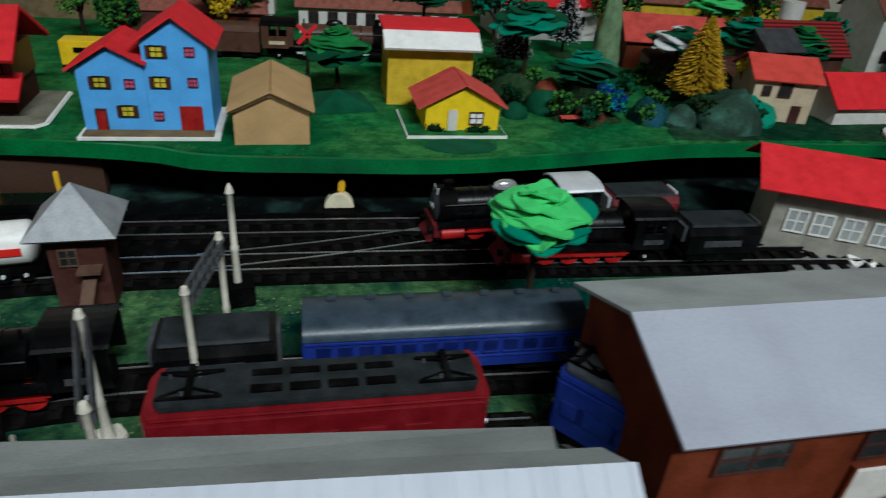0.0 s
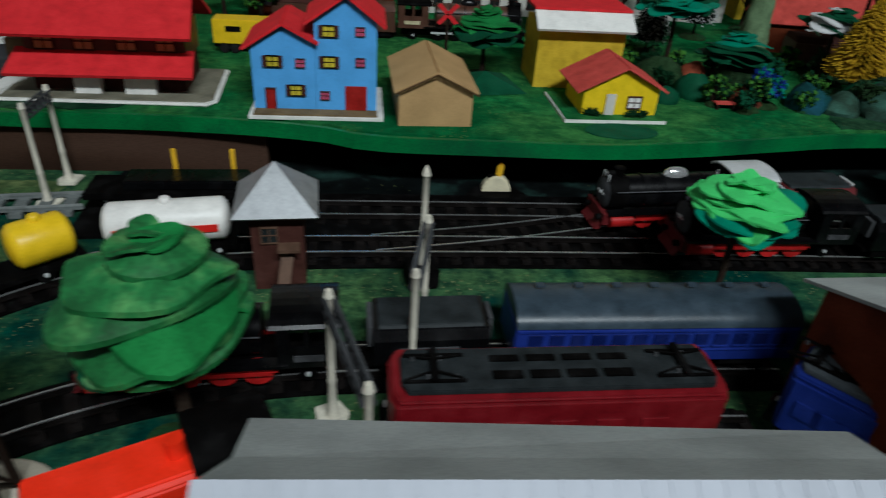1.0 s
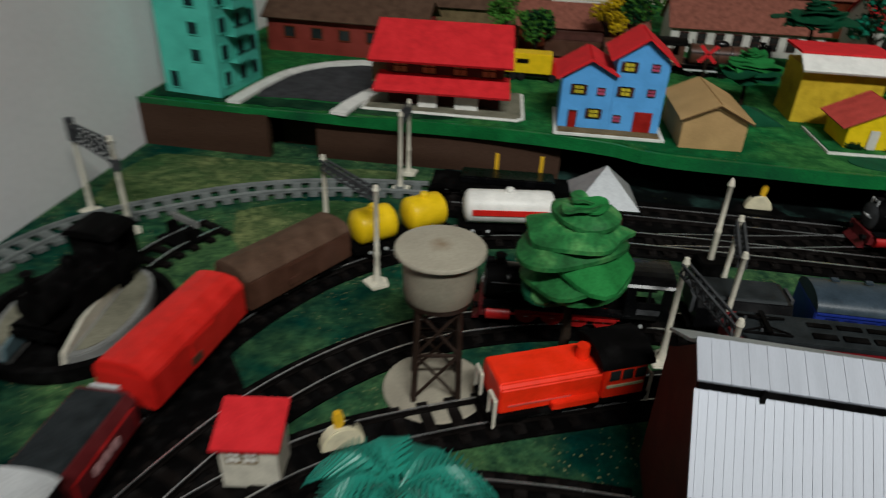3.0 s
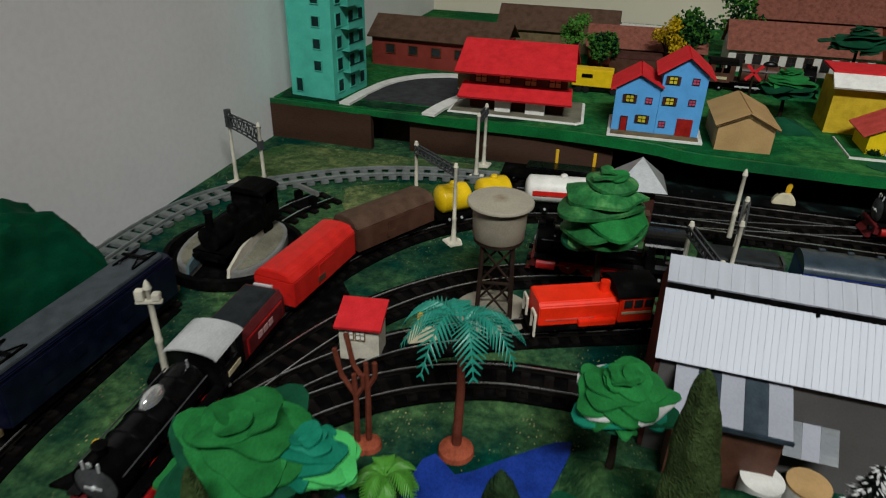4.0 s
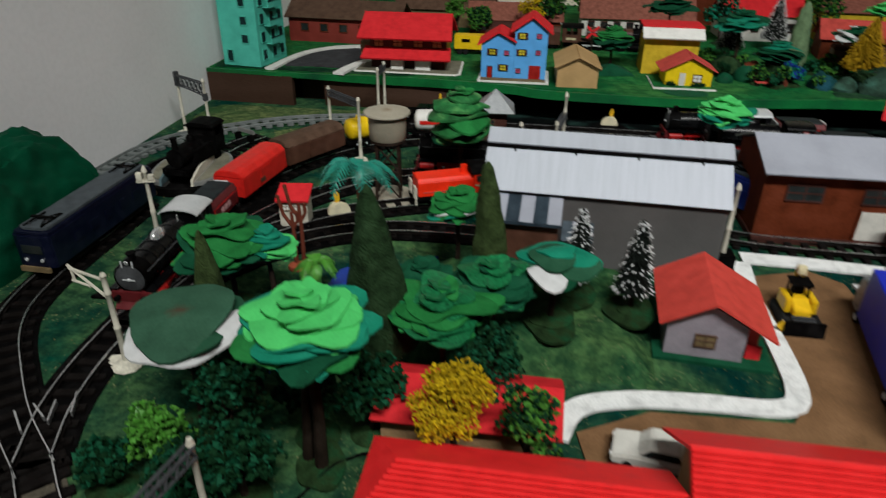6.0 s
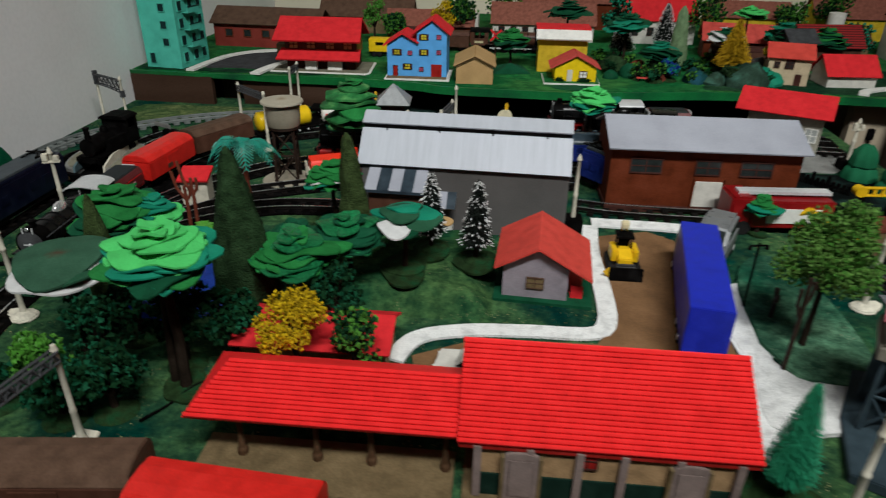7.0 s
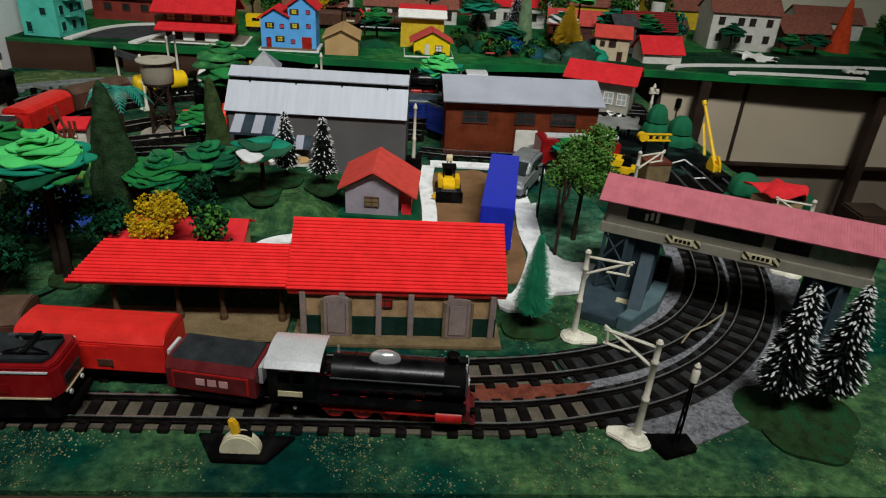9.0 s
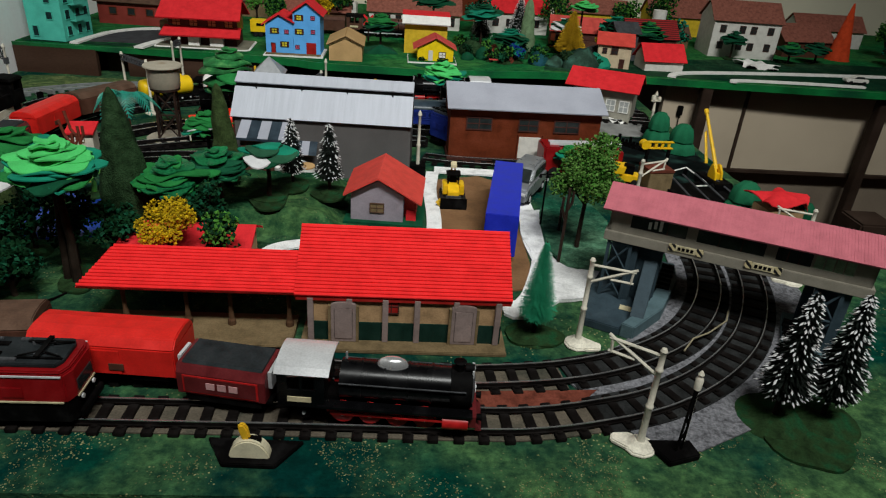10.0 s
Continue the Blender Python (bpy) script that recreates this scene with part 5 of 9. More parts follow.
        for e in (-0.55, 0.55):
            part("bogie_side", M().box(a * (e - 0.3), a * (e + 0.3), s * 0.0122 - 0.001, s * 0.0122 + 0.001, 0.0072, 0.0118), BLACKMATT, ob)
        for e in (-1, 1):
            part("headlamp", M().cyl((s * (a + 0.0003), e * 0.006, 0.0185), (s * (a + 0.0012), e * 0.006, 0.0185), 0.0013, 0.0013, 10), SILVER, ob)
    wheelset(ob, [-a * 0.72, -a * 0.4, a * 0.4, a * 0.72], 0.009, 0.0044, BLACKMATT)
    return ob


def coach(x, y, turn, length, label, h=0.04):
    ob = thing("passenger_coach", x, y, 0, turn, label, "coach")
    a, w = length / 2, 0.0148
    part("body", M().box(-a, a, -w, w, 0.0115, h - 0.0095), COACHBLUE, ob, bevel=0.0006)
    arc = [(w * 1.03 * math.sin(t), h - 0.0098 + 0.0078 * math.cos(t)) for t in [(-1.57 + 3.14 * i / 14) for i in range(15)]]
    part("roof", M().prism(arc, "x", -a * 0.995, a * 0.995), COACHROOF, ob, "rounded slate-grey roof", smooth=True)
    for s in (-1, 1):
        for k in range(13):
            c = -a * 0.86 + k * a * 1.72 / 12
            win = part("window", M().box(c - 0.0031, c + 0.0031, s * (w + 0.0001) - 0.0004, s * (w + 0.0001) + 0.0004, 0.021, 0.0268), COACHDARK, ob)
            part("window_sill", M().box(c - 0.0035, c + 0.0035, s * (w + 0.0006) - 0.0005, s * (w + 0.0006) + 0.0005, 0.0203, 0.0209), COACHBLUE, win)
        part("side_band", M().box(-a * 0.98, a * 0.98, s * (w + 0.0003) - 0.0004, s * (w + 0.0003) + 0.0004, 0.0284, 0.0292).box(-a * 0.98, a * 0.98, s * (w + 0.0003) - 0.0004, s * (w + 0.0003) + 0.0004, 0.0178, 0.0184), COACHBLUE, ob)
        for e in (-0.68, 0.68):
            part("bogie_side", M().box(a * (e - 0.18), a * (e + 0.18), s * 0.0118 - 0.001, s * 0.0118 + 0.001, 0.0075, 0.0115), BLACKMATT, ob)
    wheelset(ob, [-a * 0.78, -a * 0.56, a * 0.56, a * 0.78], 0.009, 0.0042, BLACKMATT)
    for k in range(7):
        part("roof_vent", M().box(-0.002, 0.002, -0.0015, 0.0015, h - 0.0004, h + 0.0008), COACHROOF, ob, bevel=0.0002, at=pose(-a * 0.8 + k * a * 0.27, 0.004, -0.0008))
    return ob


def shunter(x, y, turn):
    ob = thing("diesel_shunter", x, y, 0, turn, "bright red toy diesel shunter with a black cab roof", "locomotive")
    part("hood", M().prism([(-0.0115, 0.014), (0.0115, 0.014), (0.0115, 0.0275), (0.0095, 0.0298), (-0.0095, 0.0298), (-0.0115, 0.0275)], "x", -0.037, 0.012), DIESELRED, ob, bevel=0.0007)
    part("cab", M().box(0.012, 0.0335, -0.0132, 0.0132, 0.014, 0.032), DIESELRED, ob, bevel=0.0006)
    arc = [(0.0142 * math.sin(t), 0.0312 + 0.0072 * math.cos(t)) for t in [(-1.5 + 3 * i / 12) for i in range(13)]]
    part("cab_roof", M().prism(arc, "x", 0.0095, 0.0362), BLACKMATT, ob, "black rounded roof", smooth=True)
    part("chimney", M().cyl((0.0065, 0, 0.029), (0.0065, 0, 0.0362), 0.0034, 0.003, 14), DIESELRED, ob, smooth=True)
    part("footplate", M().box(-0.039, 0.036, -0.0135, 0.0135, 0.0115, 0.0142), BLACKMATT, ob, bevel=0.0003)
    for s in (-1, 1):
        part("battery_box", M().box(-0.013, 0.01, s * 0.0132 - 0.0018, s * 0.0132 + 0.0018, 0.0142, 0.018), DIESELRED, ob, bevel=0.0004)
        for k in range(3):
            part("window", M().box(0.0145 + k * 0.0064, 0.0195 + k * 0.0064, s * 0.0134 - 0.0003, s * 0.0134 + 0.0003, 0.0245, 0.0298), GLASS, ob)
        part("stripe", M().box(0.0135, 0.032, s * 0.0135 - 0.0003, s * 0.0135 + 0.0003, 0.0205, 0.0219), SIGNPALE, ob)
        part("grille", M().box(-0.033, -0.003, s * 0.0117 - 0.0003, s * 0.0117 + 0.0003, 0.0178, 0.0186), EVADARKRED, ob)
    for e, g in ((-0.0395, -1), (0.0368, 1)):
        rail = M()
        for s in (-1, 1):
            rail.tube([(e, s * 0.0125, 0.008), (e, s * 0.0125, 0.0235), (e, s * 0.0055, 0.0235), (e, s * 0.0055, 0.008)], 0.0009, 6)
        part("end_railing", rail, IVORY, ob, "white end railings")
        part("buffer_beam", M().box(e - 0.0012, e + 0.0012, -0.012, 0.012, 0.0085, 0.0115), BLACKMATT, ob)
    wheelset(ob, (-0.026, -0.008, 0.01, 0.026), 0.009, 0.0046, BLACKMATT)
    return ob

# ---- buildings ----
def pane(parent, x, z, w, h, y, mat, frame_mat, cross=True, name="window", side="y"):
    """A framed window set on a wall that faces -y (or +x when side is x)."""
    def bx(a, b, c, d, lo, hi):
        return M().box(a, b, y - hi, y - lo, c, d) if side == "y" else M().box(y + lo, y + hi, a, b, c, d)
    win = part(name, bx(x - w / 2, x + w / 2, z, z + h, -0.0003, 0.0004), mat, parent)
    t = min(w, h) * 0.1
    fr = M()
    for a, b, c, d in ((x - w / 2 - t, x + w / 2 + t, z - t, z), (x - w / 2 - t, x + w / 2 + t, z + h, z + h + t), (x - w / 2 - t, x - w / 2, z, z + h), (x + w / 2, x + w / 2 + t, z, z + h)):
        q = bx(a, b, c, d, -0.0002, 0.0009)
        fr.add(q.v, q.f)
    if cross:
        for a, b, c, d in ((x - t * .4, x + t * .4, z, z + h), (x - w / 2, x + w / 2, z + h / 2 - t * .4, z + h / 2 + t * .4)):
            q = bx(a, b, c, d, 0.0, 0.0007)
            fr.add(q.v, q.f)
    part("frame", fr, frame_mat, win)
    return win


def gable_roof(parent, x0, x1, y0, y1, ze, zr, mat, t=0.0012, along="y", over=0.002, name="roof"):
    """Two sloping sheets that meet at a ridge."""
    if along == "y":
        c = (x0 + x1) / 2
        k = (zr - ze) / (c - x0)
        part(name, M().slab((x0 - over, y0 - over, ze - k * over), (c, y0 - over, zr), (c, y1 + over, zr), (x0 - over, y1 + over, ze - k * over), -t), mat, parent)
        part(name, M().slab((c, y0 - over, zr), (x1 + over, y0 - over, ze - k * over), (x1 + over, y1 + over, ze - k * over), (c, y1 + over, zr), -t), mat, parent)
    else:
        c = (y0 + y1) / 2
        k = (zr - ze) / (c - y0)
        part(name, M().slab((x0 - over, y0 - over, ze - k * over), (x1 + over, y0 - over, ze - k * over), (x1 + over, c, zr), (x0 - over, c, zr), -t), mat, parent)
        part(name, M().slab((x0 - over, c, zr), (x1 + over, c, zr), (x1 + over, y1 + over, ze - k * over), (x0 - over, y1 + over, ze - k * over), -t), mat, parent)


# factory with a raised strip of roof
fac = thing("factory_shed", -0.082, 0.158, 0, -2.5, "grey card factory with a bright corrugated roof and dark slit", "building")
fw = 0.0865
part("wall", M().prism([(-0.011, 0), (0.055, 0), (0.055, 0.062), (0.022, 0.084), (0.009, 0.078), (-0.011, 0.0585)], "x", -fw + 0.003, fw - 0.003), FACWALL, fac)
# Back slopes: the roof sheet in a greyer tint, shade put into the colour.
part("back_roof", M().slab((-fw, 0.022, 0.0915), (fw, 0.022, 0.0915), (fw - 0.0, 0.0385, 0.0795), (-fw + 0.003, 0.0385, 0.0795), 0.0012), FACBACK, fac, "back slope, same sheet tinted duller for its shaded side")
part("roof_return", M().slab((-fw + 0.003, 0.0385, 0.0795), (fw - 0.012, 0.0385, 0.0795), (fw - 0.005, 0.0595, 0.066), (-fw + 0.001, 0.063, 0.066), 0.0012), FACBACK, fac)
top = part("clerestory_roof", M().slab((-fw, 0.0085, 0.0855), (fw, 0.0085, 0.0855), (fw, 0.022, 0.0925), (-fw, 0.022, 0.0925), 0.0012), FACROOF, fac)
low = part("front_roof", M().slab((-fw, -0.0145, 0.0577), (fw, -0.0145, 0.0577), (fw, 0.0095, 0.081), (-fw, 0.0095, 0.081), 0.0012), FACROOF, fac)
for i in range(60):
    x = -fw + 0.002 + i * (2 * fw - 0.004) / 59
    part("roof_seam", M().slab((x - 0.0004, -0.0146, 0.0579), (x + 0.0004, -0.0146, 0.0579), (x + 0.0004, 0.0094, 0.0812), (x - 0.0004, 0.0094, 0.0812), 0.0004), FACROOF, low)
    if i % 2:
        part("roof_seam", M().slab((x - 0.0004, 0.0084, 0.0857), (x + 0.0004, 0.0084, 0.0857), (x + 0.0004, 0.0219, 0.0927), (x - 0.0004, 0.0219, 0.0927), 0.0004), FACROOF, top)
part("slit", M().box(-fw + 0.001, fw - 0.001, 0.0095, 0.011, 0.0785, 0.0852), BLACKMATT, fac)
for i in range(4):
    part("slit_post", M().box(-fw + 0.02 + i * 0.044, -fw + 0.0214 + i * 0.044, 0.0082, 0.0094, 0.0795, 0.0848), BLACKMATT, fac)
gable = [(-0.0105, 0), (0.056, 0), (0.056, 0.062), (0.044, 0.071), (0.022, 0.0895), (0.0095, 0.0795), (-0.0105, 0.0595)]
part("gable_wall", M().prism(gable, "x", -fw + 0.0008, -fw + 0.003), HUTBROWN, fac)
part("gable_wall", M().prism(gable, "x", fw - 0.003, fw - 0.0008), FACWALL, fac)
annex = part("annex_wall", M().box(-0.074, -0.029, -0.03, -0.0112, 0.0, 0.0435), BROWNCAR, fac, "brown lean-to wall")
for i in range(5):
    x = -0.0765 + i * 0.0098
    part("awning_stripe", M().slab((x, -0.034, 0.0435), (x + 0.0097, -0.034, 0.0435), (x + 0.0097, -0.0113, 0.0545), (x, -0.0113, 0.0545), 0.001), (SHEDROOF, COACHROOF)[i % 2], annex)
for i in range(3):
    part("hatch_stripe", M().slab((-0.0265 + i * 0.0075, -0.024, 0.0265), (-0.0191 + i * 0.0075, -0.024, 0.0265), (-0.0191 + i * 0.0075, -0.0113, 0.0365), (-0.0265 + i * 0.0075, -0.0113, 0.0365), 0.001), (COACHROOF, SHEDROOF)[i % 2], annex)
part("awning_edge", M().box(-0.077, -0.027, -0.0347, -0.0338, 0.0412, 0.0432), COACHROOF, annex)
for i in range(2):
    barrel = thing("storage_tank", -0.1165 + i * 0.0195, 0.1275 + i * 0.003, 0.002, 0, "white cylindrical tank with a tan lid beside the factory", "tank", "tanks")
    part("shell", M().cyl((0, 0, 0), (0, 0, 0.0145), 0.0088, 0.0092, 24), WHITE, barrel, smooth=True)
    part("lid", M().lathe([(0.0094, 0.0145), (0.0094, 0.0156), (0.0005, 0.0165)], 24), (WHITE, KRAFT)[i], barrel)

# brick goods shed
shed = thing("goods_shed", 0.1275, 0.253, 0, 1.2, "dark red-brown brick goods shed with a grey roof", "building")
part("wall", M().prism([(-0.037, 0), (0.037, 0), (0.037, 0.062), (0, 0.0755), (-0.037, 0.062)], "x", -0.0825, 0.0825), BRICK, shed)
part("roof", M().slab((-0.0865, -0.046, 0.0608), (0.0865, -0.046, 0.0608), (0.0865, 0, 0.0785), (-0.0865, 0, 0.0785), 0.0014), SHEDROOF, shed)
part("roof", M().slab((-0.0865, 0, 0.0785), (0.0865, 0, 0.0785), (0.0865, 0.046, 0.0608), (-0.0865, 0.046, 0.0608), 0.0014), FACBACK, shed)
for x in (-0.051, 0.045):
    pane(shed, x, 0.037, 0.026, 0.012, -0.0372, GLASS, HUTBROWN)
pane(shed, 0.003, 0.037, 0.02, 0.012, -0.0372, GLASS, HUTBROWN)
part("door", M().box(-0.006, 0.018, -0.0385, -0.0371, 0.006, 0.03), WHITEHOUSE, shed, "pale sliding door")
part("plinth", M().box(-0.084, 0.084, -0.043, 0.039, 0, 0.005), HUTBROWN, shed, bevel=0.0004)
for s in (-1, 1):
    part("door_post", M().box(0.006 + s * 0.0135, 0.0075 + s * 0.0135, -0.0392, -0.0372, 0.005, 0.033), BRICK, shed)

# station with its platform canopy
sta = thing("railway_station", 0.0015, -0.098, 0, 0, "model station with a ribbed red roof and tan walls", "building")
part("plinth", M().box(-0.064, 0.064, -0.046, 0.04, 0, 0.0026), TANBASE, sta, bevel=0.0005)
part("wall", M().prism([(-0.0345, 0.0026), (0.034, 0.0026), (0.034, 0.037), (0.003, 0.058), (-0.0345, 0.034)], "x", -0.058, 0.06), STWALL, sta)
part("dado", M().box(-0.0585, 0.0605, -0.0354, -0.0343, 0.0026, 0.0158), STGREEN, sta, "dark green lower wall")
for x in (-0.0575, -0.034, -0.012, 0.0075, 0.0315, 0.0575):
    part("pilaster", M().box(x - 0.0018, x + 0.0018, -0.0371, -0.0344, 0.0026, 0.0335), STDOOR, sta, bevel=0.0003)
for x in (-0.0375, 0.0365):
    arch_pts = [(x - 0.0078, 0.0026), (x + 0.0078, 0.0026), (x + 0.0078, 0.0285)] + [(x + 0.0078 * math.cos(math.pi * k / 8), 0.0285 + 0.0028 * math.sin(math.pi * k / 8)) for k in range(1, 8)] + [(x - 0.0078, 0.0285)]
    d = part("door", M().prism(arch_pts, "y", -0.0373, -0.0344), STDOOR, sta, "mauve arched door", bevel=0.0003)
    part("door_panel", M().box(x - 0.0056, x + 0.0056, -0.0378, -0.0372, 0.005, 0.0272), STDOOR, d, bevel=0.0004)
    for q in (-1, 1):
        part("door_frame", M().box(x + q * 0.0085 - 0.0008, x + q * 0.0085 + 0.0008, -0.0377, -0.0344, 0.0026, 0.0285), TANBASE, d)
pane(sta, -0.0085, 0.0235, 0.008, 0.009, -0.0347, DOORRED, HUTBROWN)
part("eave_board", M().box(-0.066, 0.065, -0.0366, -0.0353, 0.0318, 0.0349), DOORRED, sta, "dark red board under the eaves")
r0, r1 = (-0.037, 0.0345), (0.003, 0.0628)
part("roof", M().slab((-0.0668, r0[0], r0[1]), (0.0655, r0[0], r0[1]), (0.0655, r1[0], r1[1]), (-0.0668, r1[0], r1[1]), 0.0014), ROOFRED, sta)
part("roof", M().slab((-0.0668, r1[0], r1[1]), (0.0655, r1[0], r1[1]), (0.0655, 0.043, r0[1]), (-0.0668, 0.043, r0[1]), 0.0014), ROOFRED, sta)
def roof_ribs(ob, low, high, count, ends):
    """Half-round ribs that run along a roof slope, one over another."""
    slope = math.atan2(high[1] - low[1], high[0] - low[0])
    w = math.hypot(high[0] - low[0], high[1] - low[1]) / count / 2
    for i in range(count):
        k = (i + 0.5) / count
        y, z = low[0] + (high[0] - low[0]) * k, low[1] + (high[1] - low[1]) * k
        ring = [(w * 0.92 * math.cos(a), 0.0011 + w * 0.85 * max(0, math.sin(a))) for a in (0, 0.7, 1.57, 2.44, 3.1416)] + [(-w * 0.92, 0.0002), (w * 0.92, 0.0002)]
        part("roof_rib", M().prism([(y + a * math.cos(slope) - b * math.sin(slope), z + a * math.sin(slope) + b * math.cos(slope)) for a, b in ring], "x", *ends(k)), ROOFRED, ob, smooth=False)


roof_ribs(sta, r0, r1, 20, lambda k: (-0.0667, 0.0654))
part("ridge_cap", M().prism([(r1[0] - 0.0016, r1[1] - 0.0002), (r1[0], r1[1] + 0.001), (r1[0] + 0.0016, r1[1] - 0.0002)], "x", -0.067, 0.0657), ROOFRED, sta)
can = thing("platform_canopy", -0.1265, -0.098, 0, 0, "long ribbed red canopy on brown posts beside the station", "canopy")
part("platform", M().box(-0.066, 0.0595, -0.0465, -0.011, 0, 0.0042), TANBASE, can, bevel=0.0005)
part("platform_edge", M().box(-0.0665, 0.06, -0.048, -0.0466, 0, 0.0036), BLACKMATT, can)
c0, c1 = (-0.0335, 0.0335), (-0.008, 0.0495)
part("roof", M().slab((-0.0675, c0[0], c0[1]), (0.061, c0[0], c0[1]), (0.061, c1[0], c1[1]), (-0.051, c1[0], c1[1]), 0.0014), ROOFRED, can)
part("roof", M().slab((-0.051, c1[0], c1[1]), (0.061, c1[0], c1[1]), (0.061, 0.018, c0[1]), (-0.0675, 0.018, c0[1]), 0.0014), ROOFRED, can)
part("roof_hip", M().add([(-0.0676, 0.018, c0[1]), (-0.0676, c0[0], c0[1]), (-0.0511, c1[0], c1[1]), (-0.0511, c1[0], c1[1] - 0.002), (-0.066, c0[0] + 0.001, c0[1] - 0.0012), (-0.066, 0.017, c0[1] - 0.0012)], ((0, 1, 2), (5, 3, 4), (0, 5, 4, 1), (1, 4, 3, 2), (2, 3, 5, 0))), ROOFRED, can)
roof_ribs(can, c0, c1, 13, lambda k: (-0.0672 + 0.0162 * k, 0.0609))
for x in (-0.0452, -0.0075, 0.0193, 0.0554):
    post = part("post", M().cyl((x, -0.0235, 0.0042), (x, -0.0235, 0.0392), 0.0014, 0.0014, 8), POSTBROWN, can)
    part("post_base", M().lathe([(0.0026, 0), (0.0026, 0.003), (0.0019, 0.0045), (0.0015, 0.009)], 12, (x, -0.0235, 0.0042)), POSTBROWN, post)
    part("brace", M().tube([(x, -0.0235, 0.031), (x, -0.0165, 0.0425)], 0.0009, 6), POSTBROWN, post)

# second red-roofed kiosk behind the canopy
hut = thing("card_hut", -0.157, -0.035, 0, 0, "low hut with a plain red roof under the yellow tree", "building")
part("wall", M().box(-0.042, 0.044, -0.016, 0.018, 0, 0.018), STWALL, hut)
part("roof", M().slab((-0.046, -0.022, 0.02), (0.048, -0.022, 0.02), (0.048, 0.004, 0.0305), (-0.046, 0.004, 0.0305), 0.0014), EVARED, hut)
part("roof", M().slab((-0.046, 0.004, 0.0305), (0.048, 0.004, 0.0305), (0.048, 0.024, 0.02), (-0.046, 0.024, 0.02), 0.0014), EVARED, hut)

# small lilac house with coral roof
lil = thing("cottage", -0.016, 0.073, 0, -4, "small lilac-grey cottage with a coral red roof", "house")
part("plinth", M().box(-0.0345, 0.034, -0.034, 0.03, 0, 0.0022), EVADARK, lil)
part("wall", M().prism([(-0.0285, 0.002), (0.0165, 0.002), (0.0165, 0.026), (-0.005, 0.0385), (-0.0285, 0.026)], "y", -0.0285, 0.026), LILAC, lil)
part("side_wall", M().box(0.0165, 0.027, -0.016, 0.024, 0.002, 0.021), EVADARKRED, lil)
part("roof", M().slab((-0.034, -0.034, 0.0255), (-0.005, -0.034, 0.042), (-0.005, 0.03, 0.042), (-0.034, 0.03, 0.0255), -0.0013), HOUSEROOF, lil)
part("roof", M().slab((-0.005, -0.034, 0.042), (0.032, -0.034, 0.021), (0.032, 0.03, 0.021), (-0.005, 0.03, 0.042), -0.0013), HOUSEROOF, lil)
part("ridge", M().cyl((-0.005, -0.0342, 0.0424), (-0.005, 0.0302, 0.0424), 0.001, 0.001, 8), HOUSEROOF, lil)
pane(lil, -0.006, 0.0105, 0.011, 0.0075, -0.0287, TANBASE, BROWNTOP)
part("fence", M().box(0.019, 0.0275, -0.024, -0.0232, 0.002, 0.012), EVARED, lil)

# signal box on two legs over the curve
sb = thing("signal_bridge", 0.1444, -0.0754, 0.0, -25.75, "grey signal box with a ribbed pink roof spanning the curved tracks", "signal box")
Lb, Wb, ZR = 0.157, 0.036, 0.0862
part("floor_beam", M().box(-0.008, Lb, -0.0008, Wb, 0.0505, 0.0575), BOXGREY, sb, bevel=0.0004)
part("wall", M().box(-0.006, Lb - 0.002, Wb - 0.0025, Wb - 0.001, 0.0575, 0.0755).box(-0.006, -0.0045, 0.001, Wb - 0.0026, 0.0575, 0.0755).box(Lb - 0.0035, Lb - 0.002, 0.001, Wb - 0.0026, 0.0575, 0.0755), BOXGREY, sb)
part("front_wall", M().box(-0.006, Lb - 0.002, 0.001, 0.0026, 0.0575, 0.0622).box(-0.006, Lb - 0.002, 0.001, 0.0026, 0.0735, 0.0755), BOXGREY, sb)
for x0, x1 in ((-0.006, 0.008), (0.0442, 0.0508), (0.0922, 0.0988), (0.1192, 0.1208), (0.1432, Lb - 0.002)):
    part("mullion", M().box(x0, x1, 0.001, 0.0026, 0.0622, 0.0735), BOXGREY, sb)
greenglass = paint("pale_green_glazing", (0.22, 0.34, 0.22), 0.2, vary=0.3)
for x0, x1, mat in ((0.008, 0.0442, GLASS), (0.0508, 0.0922, GLASS), (0.0988, 0.1192, GLASS), (0.1208, 0.1432, greenglass)):
    win = part("window", M().box(x0, x1, 0.0018, 0.0022, 0.0622, 0.0735), mat, sb)
    k = 4 if mat is greenglass else 3
    for i in range(1, k):
        xm = x0 + (x1 - x0) * i / k
        part("glazing_bar", M().box(xm - 0.0003, xm + 0.0003, 0.0013, 0.0018, 0.0622, 0.0735), BOXGREY if mat is greenglass else HUTBROWN, win)
for i in range(3):
    part("interior_figure", M().box(0.0195 + i * 0.0035, 0.0215 + i * 0.0035, 0.0012, 0.0017, 0.064 + (i % 2) * 0.001, 0.069 + i * 0.0012), WHITE, sb, "white shape behind the glass")
part("roof", M().slab((-0.011, -0.006, 0.0752), (Lb + 0.003, -0.006, 0.0752), (Lb + 0.003, Wb / 2, ZR), (-0.011, Wb / 2, ZR), 0.0012), PINKROOF, sb)
part("roof", M().slab((-0.011, Wb / 2, ZR), (Lb + 0.003, Wb / 2, ZR), (Lb + 0.003, Wb + 0.006, 0.0752), (-0.011, Wb + 0.006, 0.0752), 0.0012), PINKROOF, sb)
